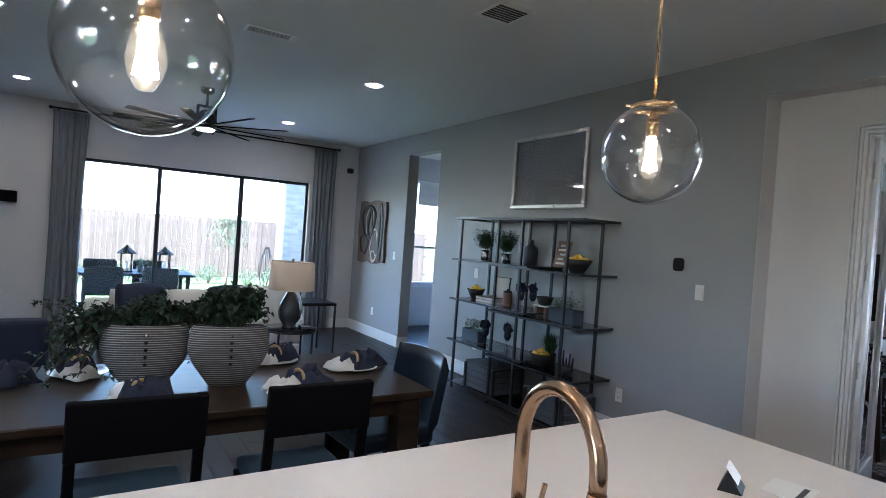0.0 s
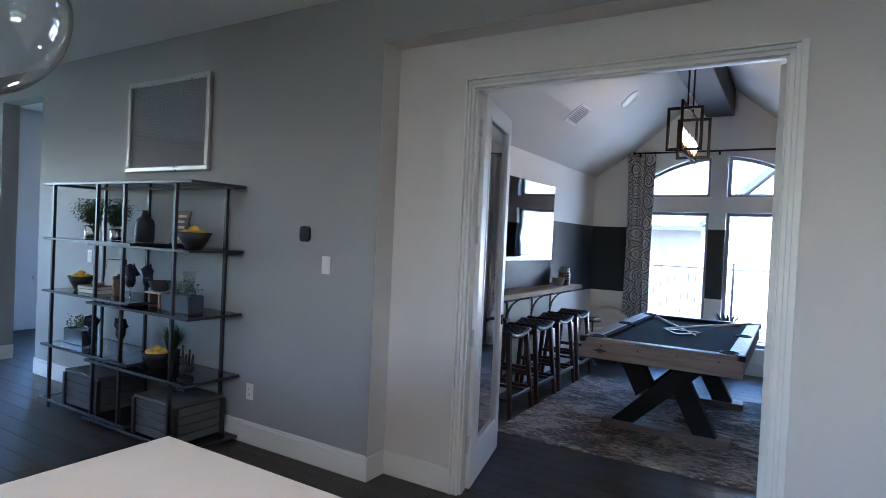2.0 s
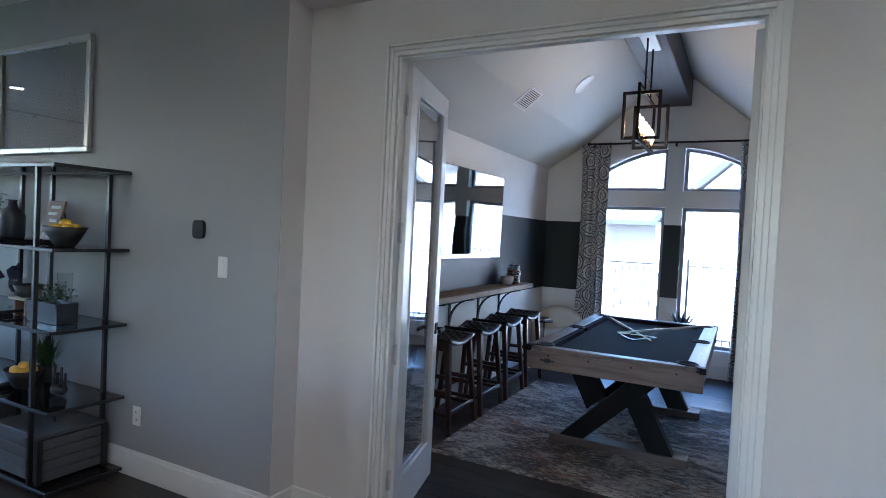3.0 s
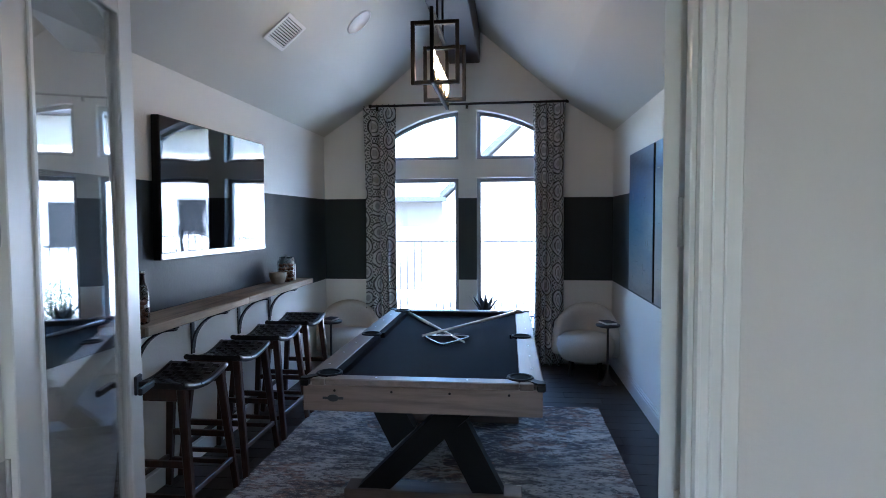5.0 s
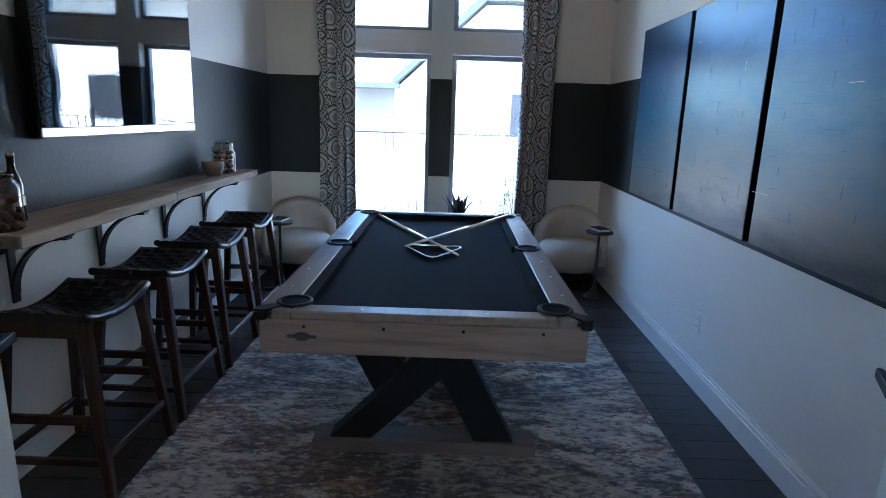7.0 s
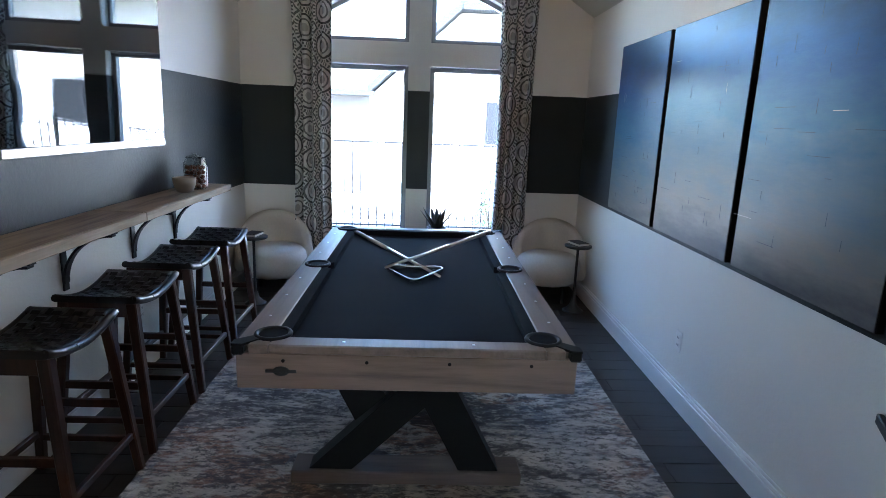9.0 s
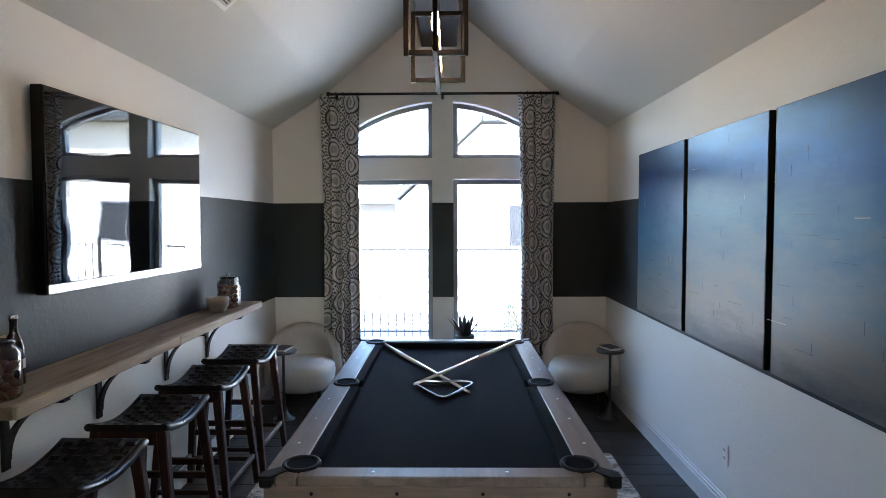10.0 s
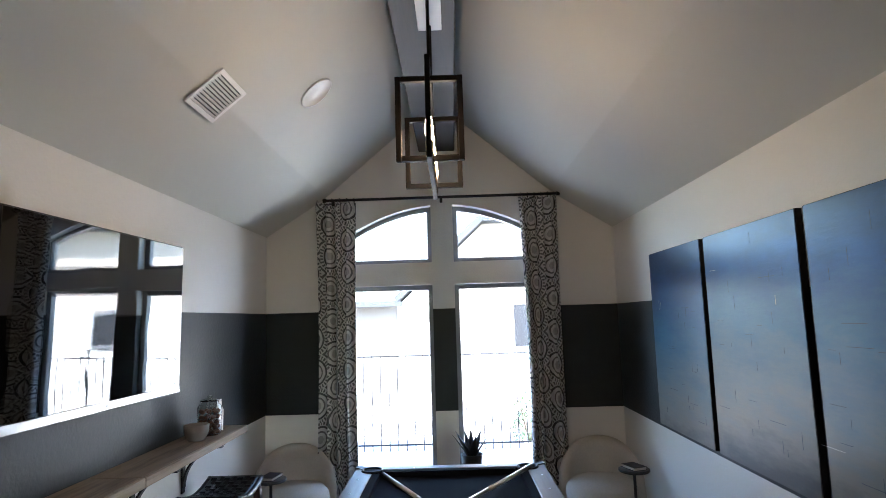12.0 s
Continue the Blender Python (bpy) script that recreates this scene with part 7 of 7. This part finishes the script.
s = thing("sofa", pose(1.25, 7.05, 0), "ivory linen sofa with loose back cushions", "sofa")
bm = bmesh.new()
box(bm, -1.1, 1.1, -0.45, 0.42, 0.08, 0.30, 0.03, 3)
part("base", bm, SOFA_CLOTH, s)
bm = bmesh.new()
box(bm, -0.95, 0.95, -0.42, 0.2, 0.30, 0.46, 0.05, 3)
part("seat_cushion", bm, SOFA_CLOTH, s)
for x in (-1, 1):
    bm = bmesh.new()
    box(bm, x * 1.03 - 0.10, x * 1.03 + 0.10, -0.45, 0.42, 0.30, 0.60, 0.05, 3)
    part("arm", bm, SOFA_CLOTH, s)
bm = bmesh.new()
box(bm, -1.0, 1.0, 0.22, 0.42, 0.30, 0.72, 0.06, 3)
part("backrest", bm, SOFA_CLOTH, s)
for x in (-0.5, 0.05, 0.6):
    bm = bmesh.new()
    cushion(bm, (0, 0, 0), 0.56, 0.36, 0.2)
    o = part("back_cushion", bm, SOFA_CLOTH, s)
    o.matrix_basis = pose(x, 0.10, 0.66, -12, 0, 0)
for x, y, mm, lab, rz in ((1.62, 6.9, NAVY_CLOTH, "navy linen throw pillow on the sofa", 25), (1.92, 6.86, WHITE_CLOTH, "white linen throw pillow on the sofa", -18), (2.2, 6.80, WHITE_CLOTH, "white linen throw pillow on the sofa", 30), (0.75, 6.9, NAVY_CLOTH, "navy linen throw pillow on the sofa", 12)):
    bm = bmesh.new()
    cushion(bm, (0, 0, 0), 0.46, 0.44, 0.17)
    o = tagged(new("throw_pillow", data_of(bm, "throw_pillow", mm)), lab, "pillow", "sofa pillows")
    o.matrix_world = pose(x, y, 0.70, -18, 0, rz)
a = thing("armchair", pose(-0.45, 5.3, 0, 0, 0, 6), "dark navy upholstered armchair", "armchair")
bm = bmesh.new()
box(bm, -0.45, 0.45, -0.4, 0.4, 0.12, 0.42, 0.03, 3)
part("seat", bm, NAVY_CLOTH, a)
bm = bmesh.new()
box(bm, -0.45, 0.45, -0.42, -0.24, 0.25, 0.86, 0.04, 3)
part("backrest", bm, NAVY_CLOTH, a)
for x in (-1, 1):
    bm = bmesh.new()
    box(bm, x * 0.40 - 0.06, x * 0.40 + 0.06, -0.4, 0.4, 0.3, 0.6, 0.03, 3)
    part("arm", bm, NAVY_CLOTH, a)
    for y in (-0.33, 0.33):
        bx("foot", (x * 0.38 - 0.02, x * 0.38 + 0.02, y - 0.02, y + 0.02, 0, 0.12), CHAIR_BLACK, a)
t = thing("coffee_table", pose(0.72, 5.75, 0), "brown wooden coffee table", "coffee table")
bx("top", (-0.4, 0.4, -0.3, 0.3, 0.40, 0.44), TABLE_WOOD, t, 0.005)
for x in (-0.34, 0.34):
    for y in (-0.24, 0.24):
        bx("leg", (x - 0.03, x + 0.03, y - 0.03, y + 0.03, 0, 0.40), TABLE_WOOD, t)
k = thing("potted_agave", pose(0.42, 6.0, 0.441), "dark spiky succulent in a low dark pot", "plant")
bm = bmesh.new()
lathe(bm, [(0.07, 0), (0.1, 0.12), (0.09, 0.12), (0.001, 0.1)], 20)
part("pot", bm, DARK_CLAY, k)
bm = bmesh.new()
for i in range(14):
    q = i * 2.4
    leaf(bm, (0, 0, 0.1), (math.cos(q) * 0.8, math.sin(q) * 0.8, 0.55 + 0.06 * i), 0.30, 0.05, 0.1)
part("leaves", bm, LEAF_DARK, k)
t = thing("wall_shelf", pose(-0.62, END, 1.75), "dark floating mantel shelf on the end wall", "shelf")
bx("board", (-0.5, 0.12, -0.16, -0.001, -0.07, 0.07), CHAIR_BLACK, t, 0.004)

# ---- outside ----
t = thing("patio_table", pose(0.95, 11.7, -0.06), "dark metal patio dining table", "patio table")
bx("top", (-1.0, 1.0, -0.5, 0.5, 0.68, 0.72), PAT_DARK, t, 0.005)
for x in (-0.9, 0.9):
    for y in (-0.42, 0.42):
        bx("leg", (x - 0.03, x + 0.03, y - 0.03, y + 0.03, 0, 0.68), PAT_DARK, t)


def patio_chair():
    c = thing("patio_chair", pose(0.55, 11.0, -0.06), "dark metal patio chair with a sling back", "chair", "patio chairs")
    for x in (-0.25, 0.25):
        for y in (-0.24, 0.24):
            bx("leg", (x - 0.018, x + 0.018, y - 0.018, y + 0.018, 0, 0.42 if y > 0 else 0.84), PAT_DARK, c)
        bx("arm", (x - 0.02, x + 0.02, -0.24, 0.24, 0.62, 0.65), PAT_DARK, c)
    bx("seat", (-0.25, 0.25, -0.24, 0.25, 0.40, 0.44), PAT_DARK, c, 0.008)
    bx("back", (-0.25, 0.25, -0.26, -0.235, 0.44, 0.86), PAT_DARK, c, 0.008)
    return c


p0 = patio_chair()
copy_thing(p0, pose(1.35, 11.0, -0.06))
copy_thing(p0, pose(0.55, 12.4, -0.06, 0, 0, 180))
copy_thing(p0, pose(1.35, 12.4, -0.06, 0, 0, 180))
copy_thing(p0, pose(-0.3, 11.7, -0.06, 0, 0, -90))


def lantern():
    l = thing("lantern", pose(0.9, 11.6, 0.661), "black metal patio lantern with a white candle", "lantern", "patio lanterns")
    for x in (-0.08, 0.08):
        for y in (-0.08, 0.08):
            bx("post", (x - 0.008, x + 0.008, y - 0.008, y + 0.008, 0.0, 0.31), PAT_DARK, l, 0)
    bx("base", (-0.1, 0.1, -0.1, 0.1, 0, 0.02), PAT_DARK, l)
    bm = bmesh.new()
    lathe(bm, [(0.155, 0.31), (0.15, 0.325), (0.04, 0.42), (0.02, 0.44), (0.02, 0.46)], 4)
    part("roof", bm, PAT_DARK, l)
    bm = bmesh.new()
    lathe(bm, [(0.04, 0.02), (0.04, 0.18), (0.01, 0.185)], 16)
    part("candle", bm, CANDLE, l, "thick white candle")
    return l


l0 = lantern()
copy_thing(l0, pose(1.5, 11.65, 0.661))
for x in (1.12, 1.28):
    shelf_plant(x, 11.6, 0.661, BLUE_CLAY, (0.06, 0.1), 60, 0.16, 0.1, LEAF, "small round green plant in a patio pot", int(x * 100))


def brick_pier(x0, x1, y0, y1, z1, label):
    """A pier of coursed bricks standing proud of their mortar."""
    p = thing("brick_column", pose(0, 0, -0.06), label, "column")
    bx("mortar_core", (x0 + 0.008, x1 - 0.008, y0 + 0.008, y1 - 0.008, 0, z1), MORTAR, p, 0)
    L, H = 0.2, 0.075
    for k, (n0, n1) in enumerate(((x0, x1),)):
        cnt = max(2, round((n1 - n0) / L))
        w = (n1 - n0) / cnt
        bm = bmesh.new()
        box(bm, 0.004, w - 0.004, 0, 0.02, 0.004, H - 0.004)
        data = data_of(bm, "brick", BRICK_PALE)
        bm = bmesh.new()
        box(bm, 0, 0.02, 0.004, 0.192, 0.004, H - 0.004)
        side = data_of(bm, "brick", BRICK_PALE)
        for r in range(int(z1 / H)):
            for i in range(cnt):
                o = new("brick", data)
                o.parent, o.location = p, (n0 + i * w + (w / 2 if r % 2 and i < cnt - 1 else 0), y0 - 0.003, r * H)
            for i in range(max(1, int((y1 - y0) / 0.2))):
                o = new("brick", side)
                o.parent, o.location = p, (x0 - 0.003, y0 + 0.02 + i * 0.2, r * H)


brick_pier(3.86, 4.46, 12.5, 13.1, 3.2, "pale limewashed brick patio column")
bm = bmesh.new()
box(bm, -6, 4.6, END + 0.2, 13.3, 3.16, 3.3)
setting("patio_roof", bm, CEIL, "covered patio roof", "roof")
t = thing("wicker_ornament", pose(3.45, 12.2, -0.06), "tall woven wire patio ornament", "ornament")
bm = bmesh.new()
for i in range(8):
    q = 2 * math.pi * i / 8
    tube(bm, [(0.12 * math.sin(math.pi * k / 8) * math.cos(q + k * 0.15) + 0.03 * math.cos(q), 0.12 * math.sin(math.pi * k / 8) * math.sin(q + k * 0.15) + 0.03 * math.sin(q), 0.9 * k / 8 + 0.35) for k in range(9)], 0.007, 5)
lathe(bm, [(0.1, 0.0), (0.1, 0.02), (0.02, 0.05), (0.02, 0.36)], 16)
part("frame", bm, GUNMETAL, t)

# board fence along the back of the garden
f = thing("wooden_fence", pose(0, 20, -0.17), "tall sunlit cedar board fence", "fence")
bm = bmesh.new()
box(bm, -0.069, 0.069, -0.01, 0.01, 0.04, 1.95)
board = data_of(bm, "fence_board", FENCE_WOOD)
for i in range(130):
    o = new("fence_board", board)
    o.parent, o.location = f, (-7 + i * 0.145, 0.004 * (i % 3), 0.015 * ((i * 7) % 5) / 5)
for z in (0.3, 1.0, 1.7):
    bx("fence_rail", (-7.1, 11.9, 0.02, 0.06, z, z + 0.09), FENCE_WOOD, f)


def young_tree(x, y, h, seed):
    t = thing("young_tree", pose(x, y, -0.17), "slender young tree with sparse airy foliage", "tree")
    rng = random.Random(seed)
    wood_bm, lf = bmesh.new(), bmesh.new()
    tube(wood_bm, [(0.02 * math.sin(k), 0.02 * math.cos(k), h * k / 8) for k in range(9)], 0.035, 8, r_end=0.006)
    for i in range(34):
        z = h * (0.34 + 0.62 * i / 34)
        q = i * 2.4
        ln = 0.62 * (1.1 - z / h) + 0.12
        e0, e1 = Vector((0, 0, z)), Vector((math.cos(q) * ln, math.sin(q) * ln, z + ln * 0.8))
        tube(wood_bm, [e0, e0.lerp(e1, 0.5) + Vector((0, 0, -0.03)), e1], 0.009, 5, r_end=0.003)
        for k in range(26):
            p = e0.lerp(e1, rng.uniform(0.2, 1.05)) + Vector((rng.gauss(0, 0.06), rng.gauss(0, 0.06), rng.gauss(0, 0.06)))
            leaf(lf, p, (rng.uniform(-1, 1), rng.uniform(-1, 1), rng.uniform(-0.6, 0.6)), 0.09, 0.045)
    part("trunk", wood_bm, BARK, t)
    part("crown", lf, TREE_LEAF, t)


young_tree(3.7, 17, 2.65, 3)


def shrub(x, y, r, h, seed, ground_z=-0.17):
    s = thing("shrub", pose(x, y, ground_z), "low leafy garden shrub", "shrub", "garden shrubs")
    rng = random.Random(seed)
    bm, st = bmesh.new(), bmesh.new()
    for i in range(12):
        q = rng.uniform(0, 6.28)
        e = Vector((math.cos(q) * r * 0.7, math.sin(q) * r * 0.7, h * 0.8))
        tube(st, [(0, 0, 0), e * 0.5, e], 0.008, 5, r_end=0.003)
    for i in range(420):
        q, u, v = rng.uniform(0, 6.28), rng.random() ** 0.5, rng.random()
        p = (math.cos(q) * r * u, math.sin(q) * r * u, 0.05 + h * v * (1.1 - 0.6 * u * u))
        leaf(bm, p, (rng.uniform(-1, 1), rng.uniform(-1, 1), rng.uniform(-0.3, 1)), 0.08, 0.04)
    part("twigs", st, BARK, s)
    part("leaves", bm, TREE_LEAF, s)


for i, (x, y) in enumerate(((2.7, 18.2), (3.5, 18.4), (4.5, 18.1), (5.4, 18.5), (0.2, 18.3), (-0.9, 18.6), (1.2, 18.6))):
    shrub(x, y, 0.33 + 0.06 * (i % 3), 0.42 + 0.08 * (i % 2), i + 30)

# side yard: rock bed, railing, neighbour's house
rng = random.Random(8)
bm = bmesh.new()
for i in range(900):
    x, y = rng.uniform(13.75, 14.9), rng.uniform(-4.5, 7)
    r = rng.uniform(0.05, 0.11)
    made = bmesh.ops.create_icosphere(bm, subdivisions=1, radius=r)["verts"]
    k = rng.uniform(0.5, 0.8)
    for v in made:
        v.co = Vector((x + v.co.x, y + v.co.y * rng.uniform(0.9, 1.1), -0.15 + v.co.z * k))
tagged(new("river_rocks", data_of(bm, "river_rocks", ROCK)), "bed of pale rounded river rocks", "rocks", "", "stuff")
bm = bmesh.new()
box(bm, GFAR + 0.2, 13.6, -6, 9.3, -0.168, -0.12, 0.01)
box(bm, 15.0, 17.0, -15, 12, -0.168, -0.13, 0.01)
box(bm, 13.6, 15.0, -9, 12, -0.1685, -0.155, 0.0)
setting("side_path", bm, PAVING, "pale concrete side path", "path")
r = thing("metal_railing", pose(12.2, 0, -0.12), "black metal picket railing", "railing")
bm = bmesh.new()
box(bm, -0.006, 0.006, -0.006, 0.006, 0.08, 1.36)
pk = data_of(bm, "picket", BLACK_METAL)
for i in range(100):
    o = new("picket", pk)
    o.parent, o.location = r, (0, -5 + 0.115 * i, 0)
for z in (0.15, 1.32):
    bx("rail", (-0.012, 0.012, -5.7, 6.6, z, z + 0.022), BLACK_METAL, r)
for i in range(6):
    bx("post", (-0.02, 0.02, -5.72 + 2.3 * i, -5.68 + 2.3 * i, 0, 1.45), BLACK_METAL, r)
h = thing("neighbour_house", pose(17, 0, -0.17), "pale brick neighbouring house with shingle roof", "house")
bx("wall", (0, 9, -15, 2.35, 0, 2.2), BRICK_PALE, h, 0)
bm = bmesh.new()
prism(bm, [(-0.028, 0.0), (0.0, 0.0), (0.0, 0.176), (-0.012, 0.176)], 1, -15, 2.34)
lap = data_of(bm, "siding_board", SIDING)
for i in range(12):
    o = new("siding_board", lap)
    o.parent, o.location = h, (-0.001, 0, 0.02 + 0.18 * i)
bx("far_wall", (0.0, 9, 2.35, 12, 0, 2.2), FAR_BRICK, h, 0)
bm = bmesh.new()
prism(bm, [(2.36, 2.20), (2.36, 2.36), (0.47, 4.11), (-15.4, 4.11), (-15.4, 3.96), (0.42, 3.95)], 0, -0.45, 5)
part("roof", bm, EAVE, h)
bm = bmesh.new()
prism(bm, [(-15, 2.2), (2.3, 2.2), (0.41, 3.94), (-15, 3.94)], 0, 0.0, 9)
part("gable", bm, BRICK_PALE, h)
bm = bmesh.new()
prism(bm, [(2.37, 2.16), (12.4, 2.16), (12.4, 2.28), (2.37, 2.28)], 0, -0.42, 9)
part("rear_roof", bm, EAVE, h)
bx("gutter", (-0.55, -0.45, 2.2, 12.4, 2.15, 2.25), EAVE, h)
bx("gutter", (-0.55, -0.45, -9.4, 0.42, 3.92, 4.05), EAVE, h)
for y in (-0.58, -3.95, -7.0):
    w = bx("window", (-0.06, 0.02, y - 0.45, y + 0.45, 1.15, 2.2), SILL_PAINT, h, 0.004)
    bx("window_pane", (-0.066, -0.0605, y - 0.38, y + 0.38, 1.22, 2.13), DARK_PANE, w, 0)
for i, (x, y, s) in enumerate(((13.0, 0.05, 0.9), (13.3, 3.1, 0.7))):
    shrub(x, y, 0.25, s, 60 + i)

# ---- floor planks ----
PW, PL, GAP = 0.151, 0.922, 0.002


def plank_mesh(w, l):
    bm = bmesh.new()
    e = 0.0007
    pts = [(GAP / 2, GAP / 2), (w - GAP / 2, l - GAP / 2)]
    (a, c), (b, d) = pts
    vs = [bm.verts.new(q) for q in ((a, c, -0.004), (b, c, -0.004), (b, d, -0.004), (a, d, -0.004), (a + e, c + e, 0), (b - e, c + e, 0), (b - e, d - e, 0), (a + e, d - e, 0))]
    bm.faces.new(vs[4:])
    for i in range(4):
        j = (i + 1) % 4
        bm.faces.new((vs[i], vs[j], vs[4 + j], vs[4 + i]))
    return data_of(bm, "floor_plank", PLANK)


plank_cache = {}
rest_v, rest_f = [], []
AREAS = [(-4.6, WA, -3.2, END), (WA, GNEAR, -3.2, 2.53), (GNEAR, GFAR, GR, GL), (WA, WA + 0.16, 6.745, 7.60), (WA + 0.16, 7.4, 2.95, END)]
X0, Y0 = 3.22, 4.875
count = 0
for ax0, ax1, ay0, ay1 in AREAS:
    for i in range(math.floor((ax0 - X0) / PW), math.ceil((ax1 - X0) / PW)):
        x0, x1 = max(ax0, X0 + i * PW), min(ax1, X0 + (i + 1) * PW)
        if x1 - x0 < 0.004:
            continue
        off = Y0 + (i % 3) * PL / 3
        for j in range(math.floor((ay0 - off) / PL), math.ceil((ay1 - off) / PL)):
            y0, y1 = max(ay0, off + j * PL), min(ay1, off + (j + 1) * PL)
            if y1 - y0 < 0.01:
                continue
            near = (ax0 == GNEAR and (y0 < 0.3 or y1 > 2.0 or x0 < 5.7)) or (x0 > 2.25 and x1 < 4.3 and 2.2 < y0 < 8.6) or (x0 > 2.9 and 1.2 < y0 < 3 and x0 < 4.3)
            if near and count < 300:
                key = (round(x1 - x0, 3), round(y1 - y0, 3))
                if key not in plank_cache:
                    plank_cache[key] = plank_mesh(*key)
                o = new("floor_plank", plank_cache[key])
                o.parent, o.location = floor, (x0, y0, 0)
                count += 1
            else:
                n = len(rest_v)
                g = GAP / 2
                rest_v += [(x0 + g, y0 + g, 0), (x1 - g, y0 + g, 0), (x1 - g, y1 - g, 0), (x0 + g, y1 - g, 0), (x0 + g, y0 + g, -0.004), (x1 - g, y0 + g, -0.004), (x1 - g, y1 - g, -0.004), (x0 + g, y1 - g, -0.004)]
                rest_f += [(n, n + 1, n + 2, n + 3)] + [(n + 4 + k, n + 4 + (k + 1) % 4, n + (k + 1) % 4, n + k) for k in range(4)]
me = bpy.data.meshes.new("floor_planks")
me.from_pydata(rest_v, [], rest_f)
me.materials.append(PLANK)
o = new("floor_planks", me)
o.parent = floor
tagged(o, "", "", "", "stuff")
